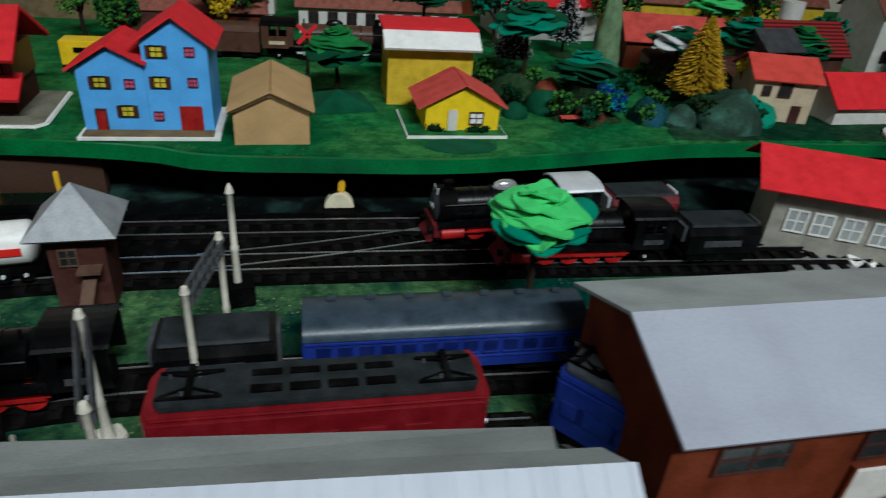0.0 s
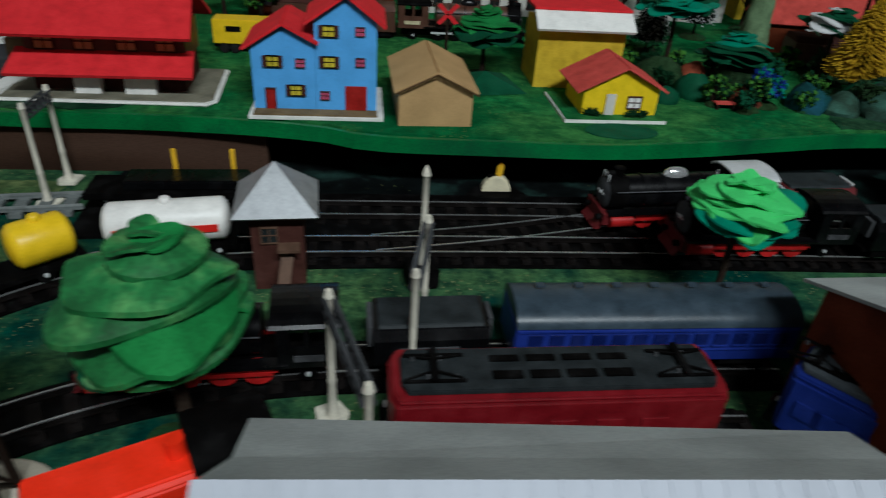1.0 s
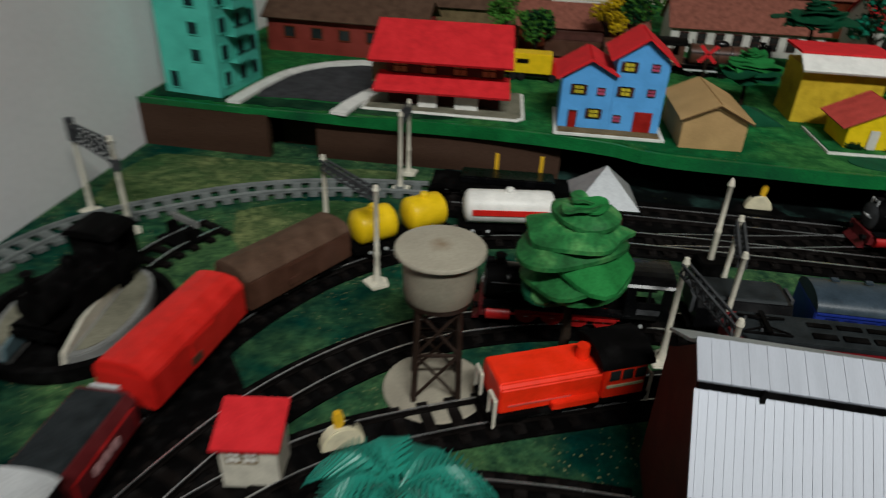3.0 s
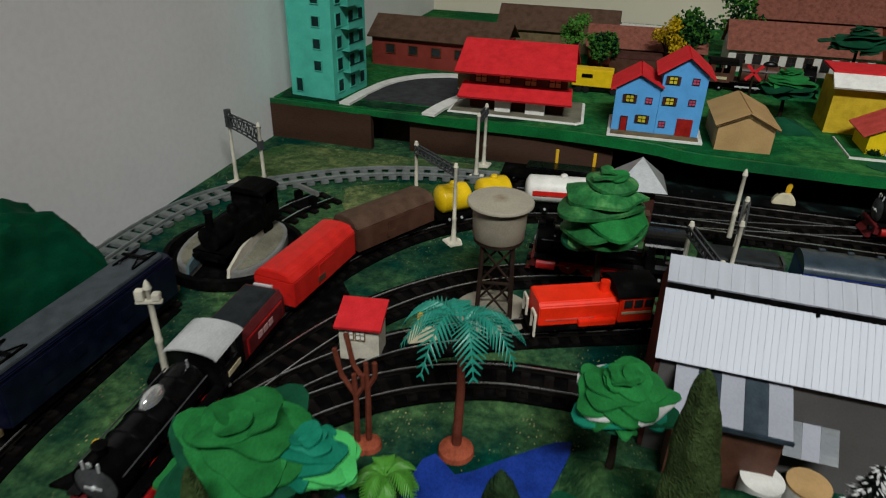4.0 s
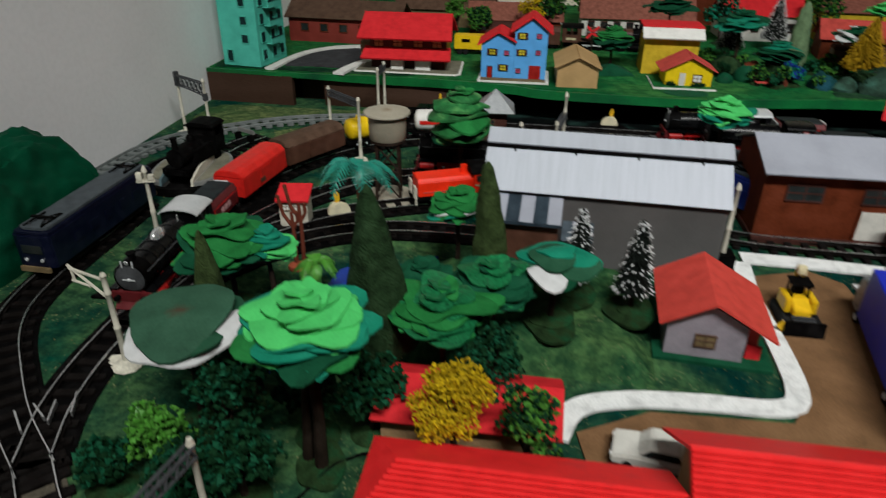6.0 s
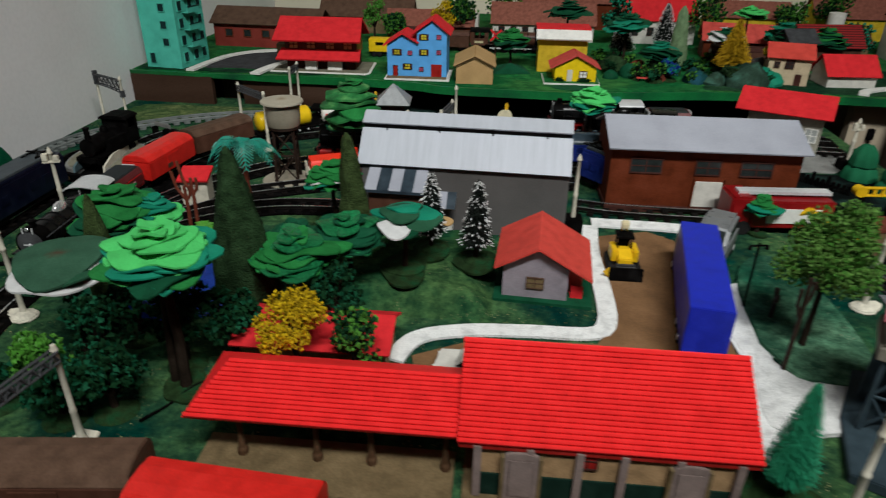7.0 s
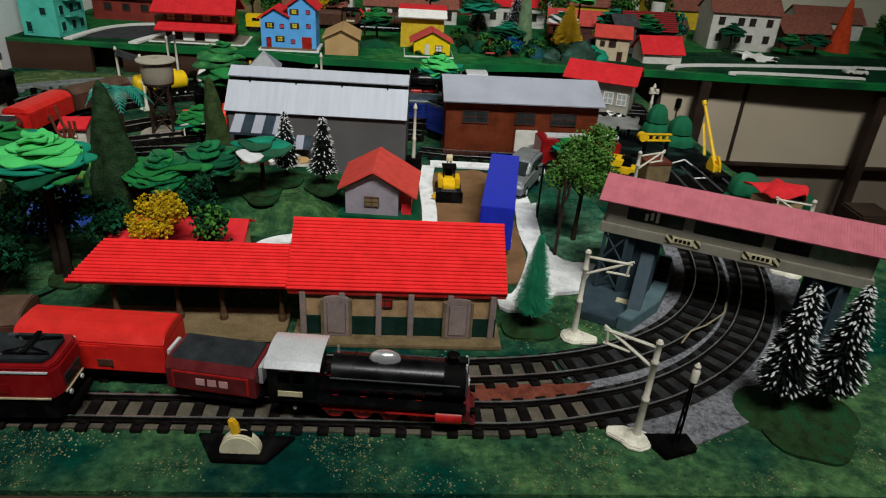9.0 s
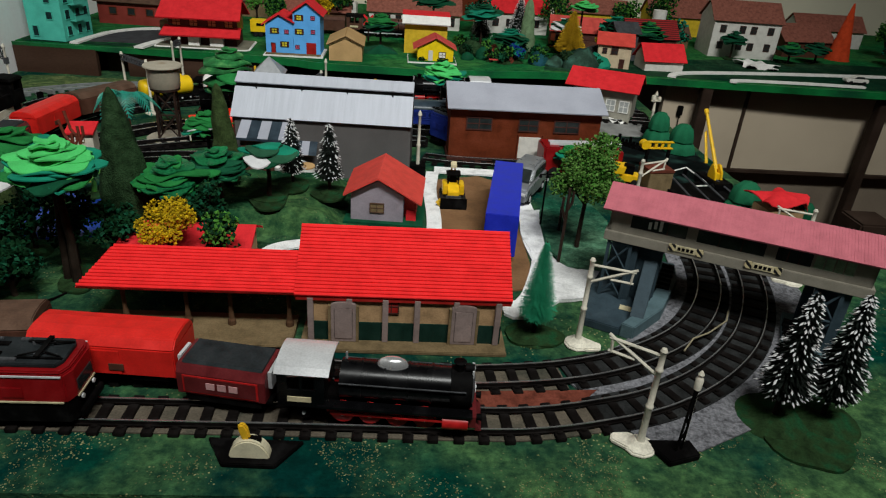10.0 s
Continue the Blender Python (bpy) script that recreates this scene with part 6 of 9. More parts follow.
for i in range(96):
    x = -0.01 + i * (Lb + 0.012) / 95
    part("roof_rib", M().slab((x - 0.00045, -0.0059, 0.0754), (x + 0.00045, -0.0059, 0.0754), (x + 0.00045, Wb / 2, ZR + 0.0002), (x - 0.00045, Wb / 2, ZR + 0.0002), 0.0006), PINKROOF, sb)
for k in (0.046, 0.0935):
    part("hazard_panel", M().box(k - 0.011, k - 0.0065, -0.0015, -0.0009, 0.0535, 0.0585).box(k + 0.0065, k + 0.011, -0.0015, -0.0009, 0.0535, 0.0585), HAZARD, sb, "black and cream hazard stripes")
    sign = part("sign_board", M().box(k - 0.0064, k + 0.0064, -0.0014, -0.0009, 0.0538, 0.0582), SIGNPALE, sb)
    for j in range(4):
        part("letter_bar", M().box(k - 0.0052 + j * 0.0027, k - 0.0033 + j * 0.0027, -0.0017, -0.0013, 0.0549, 0.0571), BLACKMATT, sign)
for k in (-0.005, 0.126):
    for dx in (0.0, 0.015):
        for dy in (0.002, Wb - 0.002):
            part("leg", M().box(k + dx, k + dx + 0.0022, dy - 0.0011, dy + 0.0011, 0.0062, 0.0505), SLATEBLUE, sb)
    for z0 in (0.007, 0.0285):
        part("leg_brace", M().tube([(k + 0.001, 0.002, z0), (k + 0.016, 0.002, z0 + 0.021)], 0.0008, 5).tube([(k + 0.016, 0.002, z0), (k + 0.001, 0.002, z0 + 0.021)], 0.0008, 5).tube([(k + 0.001, 0.002, z0 + 0.021), (k + 0.016, 0.002, z0 + 0.021)], 0.0008, 5), SLATEBLUE, sb)
    part("leg_panel", M().box(k + 0.0172, k + 0.0215, 0.003, Wb, 0.0062, 0.0505), SLATEBLUE, sb)
    part("back_panel", M().box(k + 0.0005, k + 0.0172, Wb - 0.004, Wb - 0.0022, 0.0062, 0.0505), SLATEBLUE, sb)
part("plinth", M().prism([(-0.006, -0.036), (0.018, -0.037), (0.03, -0.004), (0.036, 0.046), (0.031, 0.07), (-0.0085, 0.058), (-0.012, 0.01)], "z", 0.0, 0.006), SLATEBLUE, sb, "dark slate base plate", bevel=0.0006)
part("stair_tower", M().box(0.0165, 0.0325, 0.0075, Wb - 0.001, 0.0062, 0.0505), SLATEBLUE, sb, "solid dark slate stair tower", bevel=0.0004)
part("stair_flight", M().prism([(-0.03, 0.006), (0.03, 0.006), (0.03, 0.05), (0.02, 0.05)], "x", 0.0218, 0.0308), SLATEBLUE, sb, "dark slate stair under the box", bevel=0.0004)
part("plinth_wall", M().prism([(0.0182, -0.037), (0.0271, -0.0385), (0.041, -0.004), (0.046, 0.045), (0.0415, 0.0705), (0.0312, 0.07), (0.0362, 0.046), (0.0302, -0.004)], "z", 0.0, 0.0105), SLATEPALE, sb, "pale slate stair flank", bevel=0.0006)
part("plinth", M().prism([(0.118, -0.016), (0.15, -0.014), (0.152, 0.044), (0.12, 0.044)], "z", 0.0, 0.006), SLATEPALE, sb, "pale slate base plate", bevel=0.0006)
for i in range(6):
    part("step", M().box(0.033, 0.042, 0.024 + i * 0.006, 0.0268 + i * 0.006, 0.0104, 0.012 + i * 0.0007), BLACKMATT, sb)
    part("step", M().box(0.119, 0.127, -0.008 + i * 0.006, -0.0052 + i * 0.006, 0.0058, 0.0075 + i * 0.0007), BLACKMATT, sb)
part("label_plate", M().box(0.013, 0.0235, -0.0125, -0.0065, 0.0061, 0.0066), SIGNPALE, sb, "cream label on the base plate")

# water tower
wt = thing("water_tower", -0.2607, 0.2437, 0, 10, "khaki water tank with a flat lid on a dark lattice", "water tower")
part("base", M().lathe([(0.0255, 0.0003), (0.0255, 0.0016), (0.0245, 0.002)], 40), TOWERTOP, wt, "pale round base disc")
for sx in (-1, 1):
    for sy in (-1, 1):
        part("leg", M().tube([(sx * 0.0105, sy * 0.0105, 0.002), (sx * 0.009, sy * 0.009, 0.0555)], 0.0015, 6), TOWERLEG, wt)
for a, b in (((-1, -1), (1, -1)), ((1, -1), (1, 1)), ((1, 1), (-1, 1)), ((-1, 1), (-1, -1))):
    for z0 in (0.004, 0.029):
        p, q = [(s[0] * 0.0102, s[1] * 0.0102, z0) for s in (a, b)], [(s[0] * 0.0095, s[1] * 0.0095, z0 + 0.0245) for s in (a, b)]
        part("brace", M().tube([p[0], q[1]], 0.0008, 5).tube([p[1], q[0]], 0.0008, 5).tube([q[0], q[1]], 0.001, 5), TOWERLEG, wt)
part("tank_floor", M().cyl((0, 0, 0.0545), (0, 0, 0.057), 0.0152, 0.0152, 32), TOWERLEG, wt)
part("tank", M().lathe([(0.0154, 0.057), (0.0158, 0.0576), (0.0162, 0.066), (0.0166, 0.0792)], 40), TOWERGREY, wt, smooth=True)
part("lid", M().lathe([(0.0194, 0.0786), (0.02, 0.079), (0.02, 0.0802), (0.0195, 0.0808), (0.004, 0.0822), (0.0004, 0.0823)], 48), TOWERLID, wt, smooth=True)

# hipped hut under the shelf edge
hp = thing("signal_hut", -0.178, 0.3885, 0, 4, "brown hut with a grey pyramid roof and outside stair", "hut")
part("wall", M().box(-0.0125, 0.0125, -0.0125, 0.0125, 0, 0.046), HUTBROWN, hp)
part("roof", M().add([(-0.02, -0.02, 0.045), (0.02, -0.02, 0.045), (0.02, 0.02, 0.045), (-0.02, 0.02, 0.045), (0, 0, 0.0655), (-0.019, -0.019, 0.0438), (0.019, -0.019, 0.0438), (0.019, 0.019, 0.0438), (-0.019, 0.019, 0.0438)], ((0, 1, 4), (1, 2, 4), (2, 3, 4), (3, 0, 4), (0, 5, 6, 1), (1, 6, 7, 2), (2, 7, 8, 3), (3, 8, 5, 0), (8, 7, 6, 5))), LEAD, hp, "grey metal pyramid roof")
part("stair", M().slab((-0.002, -0.03, 0.004), (0.004, -0.03, 0.004), (0.008, -0.0127, 0.026), (0.002, -0.0127, 0.026), 0.0015).box(0.0, 0.0105, -0.0205, -0.0127, 0.026, 0.0275), BROWNTOP, hp)
pane(hp, -0.004, 0.028, 0.007, 0.008, -0.0127, GLASS, BROWNTOP)

# kiosk by the points
kk = thing("pointsman_kiosk", -0.3255, 0.18, 0, 8, "cream kiosk with a red roof beside the points", "kiosk")
part("wall", M().box(-0.0115, 0.0115, -0.009, 0.009, 0, 0.0265), IVORY, kk)
part("roof", M().slab((-0.0135, -0.0125, 0.026), (0.0135, -0.0125, 0.026), (0.0135, 0.0115, 0.0315), (-0.0135, 0.0115, 0.0315), 0.0018), EVARED, kk)
for dx in (-0.0055, 0.001):
    pane(kk, dx, 0.0165, 0.0048, 0.006, -0.0092, WHITE, TANBASE)

# turntable with a black engine on it
tt = thing("turntable", -0.457, 0.259, 0, 0, "dark round turntable pit with a grey girder bridge", "turntable")
part("pit", M().lathe([(0.05, 0.0003), (0.05, 0.008), (0.046, 0.0085), (0.0445, 0.003), (0.001, 0.0028)], 48), BLACKMATT, tt, smooth=True)
for s, n in ((-1, "girder"), (1, "girder")):
    sh = [(-0.043, 0.008), (0.043, 0.008), (0.041, 0.014), (0.02, 0.019), (-0.02, 0.019), (-0.041, 0.014)]
    g = M().prism(sh, "y", s * 0.0145 - 0.001, s * 0.0145 + 0.001)
    g.v = [tuple(pose(0, 0, 0, 0, 0, 97) @ Vector(v)) for v in g.v]
    part(n, g, SLATEPALE if s > 0 else IVORY, tt, "pale grey girder")
    w = M().prism([(0.041 * math.cos(a), s * (0.0145 + 0.021 * max(0, math.sin(a)))) for a in [math.pi * i / 12 for i in range(13)]], "z", 0.003, 0.0112)
    w.v = [tuple(pose(0, 0, 0, 0, 0, 97) @ Vector(v)) for v in w.v]
    part("walkway", w, WALKGREY, tt, "grey curved walkway tray", bevel=0.0006)
    w = M().prism([(0.036 * math.cos(a), s * (0.017 + 0.0155 * max(0, math.sin(a)))) for a in [math.pi * i / 12 for i in range(13)]], "z", 0.0113, 0.0116)
    w.v = [tuple(pose(0, 0, 0, 0, 0, 97) @ Vector(v)) for v in w.v]
    part("walkway_floor", w, KHAKIDARK, tt, "worn khaki walkway floor")
te = thing("tank_engine", -0.454, 0.2625, 0.0035, -94, "matt black tank engine with a tall cab on the turntable", "locomotive")
part("footplate", M().box(-0.036, 0.036, -0.013, 0.013, 0.0145, 0.0165), BLACKMATT, te, bevel=0.0003)
part("boiler", M().cyl((-0.014, 0, 0.0255), (0.033, 0, 0.0255), 0.0088, 0.0088, 22), BLACKMATT, te, smooth=True)
for s in (-1, 1):
    part("side_tank", M().box(-0.012, 0.016, s * 0.0095 - 0.0035, s * 0.0095 + 0.0035, 0.0165, 0.0285), BLACKMATT, te, bevel=0.0006)
    part("cab_side", M().box(-0.033, -0.0135, s * 0.0128 - 0.0007, s * 0.0128 + 0.0007, 0.0165, 0.031).box(-0.033, -0.029, s * 0.0128 - 0.0007, s * 0.0128 + 0.0007, 0.031, 0.0414).box(-0.0175, -0.0135, s * 0.0128 - 0.0007, s * 0.0128 + 0.0007, 0.031, 0.0414), BLACKMATT, te)
    part("buffer", M().cyl((0.036, s * 0.0085, 0.0145), (0.0395, s * 0.0085, 0.0145), 0.0016, 0.002, 12), BLACKMATT, te)
part("cab_front", M().box(-0.0148, -0.0135, -0.012, 0.012, 0.0165, 0.0414), BLACKMATT, te)
part("cab_back", M().box(-0.033, -0.0317, -0.012, 0.012, 0.0165, 0.0414), BLACKMATT, te)
part("cab_roof", M().prism([(-0.0155, 0.0412), (0.0155, 0.0412), (0.0152, 0.0425), (0.012, 0.0443), (0.006, 0.0453), (-0.006, 0.0453), (-0.012, 0.0443), (-0.0152, 0.0425)], "x", -0.0345, -0.0105), BLACKMATT, te, bevel=0.0005)
part("chimney", M().lathe([(0.0034, 0), (0.0028, 0.003), (0.0026, 0.009), (0.0036, 0.0112), (0.003, 0.0115)], 16, (0.0295, 0, 0.0335)), BLACKMATT, te, smooth=True)
part("dome", M().lathe([(0.004, 0), (0.0038, 0.004), (0.002, 0.006), (0.0003, 0.0064)], 16, (0.004, 0, 0.0335)), BLACKMATT, te, smooth=True)
part("buffer_beam", M().box(0.034, 0.0362, -0.0125, 0.0125, 0.0105, 0.0165), BLACKMATT, te)
wheelset(te, (-0.022, -0.002, 0.018), 0.0095, 0.0055, BLACKMATT, z=0.0045, rim=BLACKMATT)
bs = thing("buffer_stop", -0.4455, 0.352, 0, 64, "black buffer stop with a pale hazard strip on the stub track", "buffer stop")
part("frame", M().box(-0.004, 0.004, -0.011, -0.0085, 0.004, 0.013).box(-0.004, 0.004, 0.0085, 0.011, 0.004, 0.013).box(-0.012, 0.012, -0.0125, 0.0125, 0.0029, 0.005), BLACKMATT, bs, bevel=0.0004)
part("beam", M().box(0.0022, 0.0047, -0.013, 0.013, 0.0125, 0.017), WALKGREY, bs, "worn pale beam", bevel=0.0004)
for k in range(4):
    part("stripe", M().box(0.0046, 0.0051, -0.0115 + k * 0.0062, -0.0085 + k * 0.0062, 0.013, 0.0165), BLACKMATT, bs)

# tunnel hill
tn = thing("tunnel_hill", -0.53, 0.135, 0, 0, "lumpy green papier-mache tunnel hill with a tan portal", "tunnel")
hill, n, rows = M(), 60, 36
for j in range(rows + 1):
    q, u = min(8, j // 4), j / 4 - min(8, j // 4)
    ys, hs = (-0.1, -0.078, -0.058, -0.037, -0.014, 0.007, 0.024, 0.039, 0.049, 0.055), (0.9, 0.9, 0.9, 0.9, 0.89, 0.87, 0.83, 0.76, 0.58, 0.05)
    y, tall = ys[q] + (ys[q + 1] - ys[q]) * u, hs[q] + (hs[q + 1] - hs[q]) * u
    for i in range(n + 1):
        a = math.pi * i / n
        b = 1 + 0.1 * noise.noise(Vector((math.cos(a) * 3, y * 22, math.sin(a) * 3))) + 0.07 * noise.noise(Vector((math.cos(a) * 8, y * 70, math.sin(a) * 8))) + 0.06 * (0.35 - abs(noise.noise(Vector((math.cos(a) * 4 + 3, y * 80, math.sin(a) * 4)))) + 0.4 * (0.3 - abs(noise.noise(Vector((math.cos(a) * 9, y * 190, math.sin(a) * 9 + 5))))))
        hill.v.append((-0.008 - 0.045 * b * math.cos(a) * (0.9 + 0.1 * math.sin(j * 0.225)), y, 0.088 * b * math.sin(a) ** 0.8 * tall))
hill.f = [(j * (n + 1) + i, j * (n + 1) + i + 1, (j + 1) * (n + 1) + i + 1, (j + 1) * (n + 1) + i) for j in range(rows) for i in range(n)]
hill.v = [(max(v[0], WALLX + 0.53 + 0.002), v[1], max(0.0004, v[2])) for v in hill.v]
part("hill", hill, TUNNELGREEN, tn, smooth=True)
arch = [(0.042 * math.cos(math.pi * i / 16), 0.086 * math.sin(math.pi * i / 16)) for i in range(17)]
inner = [(0.031 * math.cos(math.pi * i / 16), 0.07 * math.sin(math.pi * i / 16)) for i in range(17)]
pm = M()
for i in range(16):
    pm.prism([arch[i], arch[i + 1], inner[i + 1], inner[i]], "y", -0.106, -0.1005)
pm.v = [(max(v[0] - 0.008, WALLX + 0.53 + 0.002), v[1], v[2]) for v in pm.v]
part("portal", pm, TUNNELFACE, tn, "tan card portal arch")

# ---- masts, signals, levers ----
def mast(x, y, turn, label, h=0.064, arm=0.025, group="catenary masts"):
    ob = thing("catenary_mast", x, y, 0, turn, label, "mast", group)
    part("base", M().lathe([(0.009, 0.0), (0.0085, 0.002), (0.005, 0.0036), (0.0028, 0.0052), (0.0004, 0.0055)], 9, (0, 0, 0.0003)).prism([(-0.004, -0.0058), (0.008, -0.006), (0.0155, -0.001), (0.0145, 0.0045), (0.004, 0.0065), (-0.005, 0.006)], "z", 0.0003, 0.003), PLUG, ob, "lumpy white plaster foot", bevel=0.0007)
    part("pole", M().lathe([(0.0036, 0.002), (0.0024, 0.005), (0.0019, 0.008), (0.0017, h * 0.42), (0.0021, h * 0.43), (0.0021, h * 0.45), (0.0016, h * 0.46), (0.0015, h * 0.78), (0.002, h * 0.79), (0.002, h * 0.81), (0.0015, h * 0.82), (0.0015, h - 0.002), (0.0019, h - 0.0015), (0.0012, h), (0.0003, h + 0.0004)], 12), IVORY, ob, smooth=True)
    arms = part("bracket_arm", M().tube([(0, 0, h * 0.93), (arm * 1.06, 0, h * 0.95)], 0.0009, 6).tube([(0, 0, h * 0.74), (arm * 1.08, 0, h * 0.98)], 0.0009, 6), IVORY, ob)
    part("insulator", M().tube([(arm, 0, h * 0.97), (arm * 0.97, 0, h * 0.82)], 0.0008, 6).tube([(arm * 1.04, 0, h * 0.83), (arm * 0.5, 0, h * 0.82)], 0.0008, 6), IVORY, arms)
    return ob


def gantry(x0, y0, x1, y1, h, label, droop=False):
    """Two white posts with a dark lattice beam between them."""
    dx, dy = x1 - x0, y1 - y0
    L = math.hypot(dx, dy)
    ob = thing("track_gantry", x0, y0, 0, math.degrees(math.atan2(dy, dx)), label, "gantry", "track gantries")
    for x in (0, L):
        part("foot", M().prism([(x - 0.007, -0.006), (x + 0.006, -0.007), (x + 0.008, 0.003), (x, 0.007), (x - 0.008, 0.004)], "z", 0.0003, 0.0022), PLUG, ob, bevel=0.0006)
        part("post", M().lathe([(0.003, 0.002), (0.002, 0.006), (0.0016, 0.02), (0.002, 0.021), (0.0015, 0.023), (0.0014, h - 0.004), (0.002, h - 0.003), (0.0012, h), (0.0003, h + 0.0003)], 10, (x, 0, 0)), IVORY, ob, smooth=True)
    beam, sag = M(), 0.0045 if droop else 0.0
    k = max(4, int(L / (0.0075 if droop else 0.006)))
    low = h - (0.0135 if droop else 0.009)
    for y in (-0.0018, 0.0018):
        for i in range(k):
            xa, xb = L * i / k, L * (i + 1) / k
            da, db = sag * (i / k) ** 2, sag * ((i + 1) / k) ** 2
            beam.tube([(xa, y, h - 0.0035 - da * 0.3), (xb, y, h - 0.0035 - db * 0.3)], 0.0008, 5).tube([(xa, y, low - da), (xb, y, low - db)], 0.0008, 5)
            beam.tube([(xa, y, low - da), ((xa + xb) / 2, y, h - 0.0035 - da * 0.3)], 0.0006, 4).tube([((xa + xb) / 2, y, h - 0.0035 - da * 0.3), (xb, y, low - db)], 0.0006, 4)
    if droop:
        beam.box(L - 0.002, L + 0.002, -0.0022, 0.0022, low - 0.0095, low - 0.002).box(-0.0022, 0.0018, -0.0022, 0.0022, low - 0.001, h + 0.001)
    part("lattice_beam", beam, DARKGREY, ob, "dark grey lattice beam")
    return ob


def signal(x, y, turn, h, label, arms=True):
    ob = thing("signal_post", x, y, 0, turn, label, "signal", "railway signals")
    part("base", M().box(-0.008, 0.008, -0.008, 0.008, 0.0003, 0.012), BLACKMATT, ob, bevel=0.0008)
    part("post", M().lathe([(0.002, 0.012), (0.0017, 0.03), (0.0021, 0.031), (0.0021, 0.033), (0.0016, 0.034), (0.0014, h - 0.004), (0.0022, h - 0.003), (0.0014, h), (0.0004, h + 0.002)], 12), IVORY, ob, smooth=True)
    if arms:
        part("signal_head", M().box(-0.0065, 0.0065, -0.0025, 0.0005, h - 0.011, h - 0.009).box(-0.006, -0.002, -0.003, 0.001, h - 0.009, h - 0.003).box(0.002, 0.006, -0.003, 0.001, h - 0.009, h - 0.005), IVORY, ob, bevel=0.0004)
    return ob


def lever(x, y, turn, label, tilt=12):
    ob = thing("point_lever", x, y, 0, turn, label, "lever", "point levers")
    part("plate", M().prism([(-0.024, 0.006), (0.024, 0.006), (0.013, -0.0115), (-0.013, -0.0115)], "z", 0.0003, 0.003), BLACKMATT, ob, "black plastic base plate", bevel=0.0005)
    half = [(0.0098 * math.cos(math.pi * i / 16), 0.003 + 0.0112 * math.sin(math.pi * i / 16)) for i in range(17)]
    part("housing", M().prism(half, "y", -0.0082, -0.002), CREAM, ob, "cream half-round housing", bevel=0.0007)
    part("slot", M().box(-0.0006, 0.0058, -0.0062, -0.004, 0.0115, 0.0147), BLACKMATT, ob)
    part("knob", M().prism([(-0.002, 0), (0.002, 0), (0.0024, 0.007), (0.0015, 0.0105), (-0.0015, 0.0105), (-0.0022, 0.007)], "y", -0.0014, 0.0014), YELLOWKNOB, ob, "yellow lever knob", bevel=0.0008, at=pose(-0.001, -0.0051, 0.0125, 0, -tilt, 0))
    return ob


mast(0.114, -0.128, -25, "ivory catenary mast on a plaster foot beside the station")
mast(0.1265, -0.2195, 150, "ivory catenary mast on a plaster foot by the outer track")
mast(-0.3595, -0.0165, 165, "ivory catenary mast on a plaster foot by the points")
mast(0.205, 0.06, 20, "ivory catenary mast behind the signal box")
mast(0.307, -0.036, 165, "ivory catenary mast behind the signal box")
gantry(-0.351, 0.3635, -0.3095, 0.328, 0.066, "white gantry posts with a dark beam over the main line")
gantry(-0.5265, 0.377, -0.4855, 0.3565, 0.0685, "white gantry posts with a deep sagging lattice beam by the wall", droop=True)
gantry(-0.3225, 0.462, -0.322, 0.493, 0.063, "white gantry posts with a dark beam under the shelf")
gantry(-0.147, 0.286, -0.133, 0.239, 0.064, "white gantry posts with a dark beam over the sidings")
gantry(-0.257, -0.12, -0.268, -0.174, 0.061, "white gantry posts with a dark beam over the station line")
gantry(-0.107, 0.345, -0.115, 0.303, 0.061, "white gantry posts with a dark beam over the blue coach")
signal(-0.4145, 0.120, 20, 0.067, "white signal post with two lamps on a black block")
signal(-0.1055, 0.381, 10, 0.066, "white signal post on a black block", arms=False)
signal(0.317, 0.35, 10, 0.055, "white signal post behind the goods shed")
signal(0.012, 0.165, 0, 0.066, "pale lamp post between factory and goods shed", arms=False)
lever(-0.072, -0.227, -2, "cream point lever with a yellow knob on a black plate")
lever(-0.409, 0.187, 68, "cream point lever with a yellow knob beside the turntable")
lever(-0.408, 0.064, 62, "cream point lever with a yellow knob on a black plate")
lever(-0.297, 0.203, 30, "cream point lever with a yellow knob on a black plate", 4)
lever(-0.049, 0.478, 180, "cream point lever with a yellow knob under the shelf", 6)
lever(-0.415, -0.1, 70, "cream point lever with a yellow knob by the points", 6)
lat = thing("lattice_signal", 0.1455, -0.2245, 0, 20, "black lattice signal post with a white lamp", "signal", "railway signals")
part("base", M().prism([(-0.01, -0.006), (0.009, -0.007), (0.011, 0.004), (-0.012, 0.012)], "z", 0.0003, 0.004), BLACKMATT, lat, bevel=0.0006)
part("mast", M().tube([(-0.0018, 0, 0.004), (-0.0008, 0, 0.044)], 0.0007, 5).tube([(0.0018, 0, 0.004), (0.0008, 0, 0.044)], 0.0007, 5).tube([(-0.0016, 0, 0.008), (0.0014, 0, 0.018), (-0.0012, 0, 0.028), (0.001, 0, 0.038)], 0.0005, 4), BLACKMATT, lat)
part("lamp_head", M().lathe([(0.0018, 0.044), (0.002, 0.05), (0.0012, 0.0515), (0.0016, 0.053), (0.0005, 0.055)], 12), IVORY, lat, smooth=True)
part("pull_rod", M().tube([(0.003, 0.001, 0.008), (0.0022, 0.001, 0.04)], 0.0007, 5), IVORY, lat)

# ---- trains ----
REDLOCO = paint("deep_red_loco", (0.24, 0.005, 0.007), 0.35, vary=0.2, bump=0.04)
# the goods train on the station lines, engine foremost
steam_engine(-0.0105, -0.2015, -4.5, 0.101, "black steam engine with red underframe and silver cab roof", REDFRAME, CHROME, SILVER)
tender(-0.0885, -0.190, -10, 0.051, "maroon tender with a dark grey top behind the engine", MAROON, ROOFDARK)
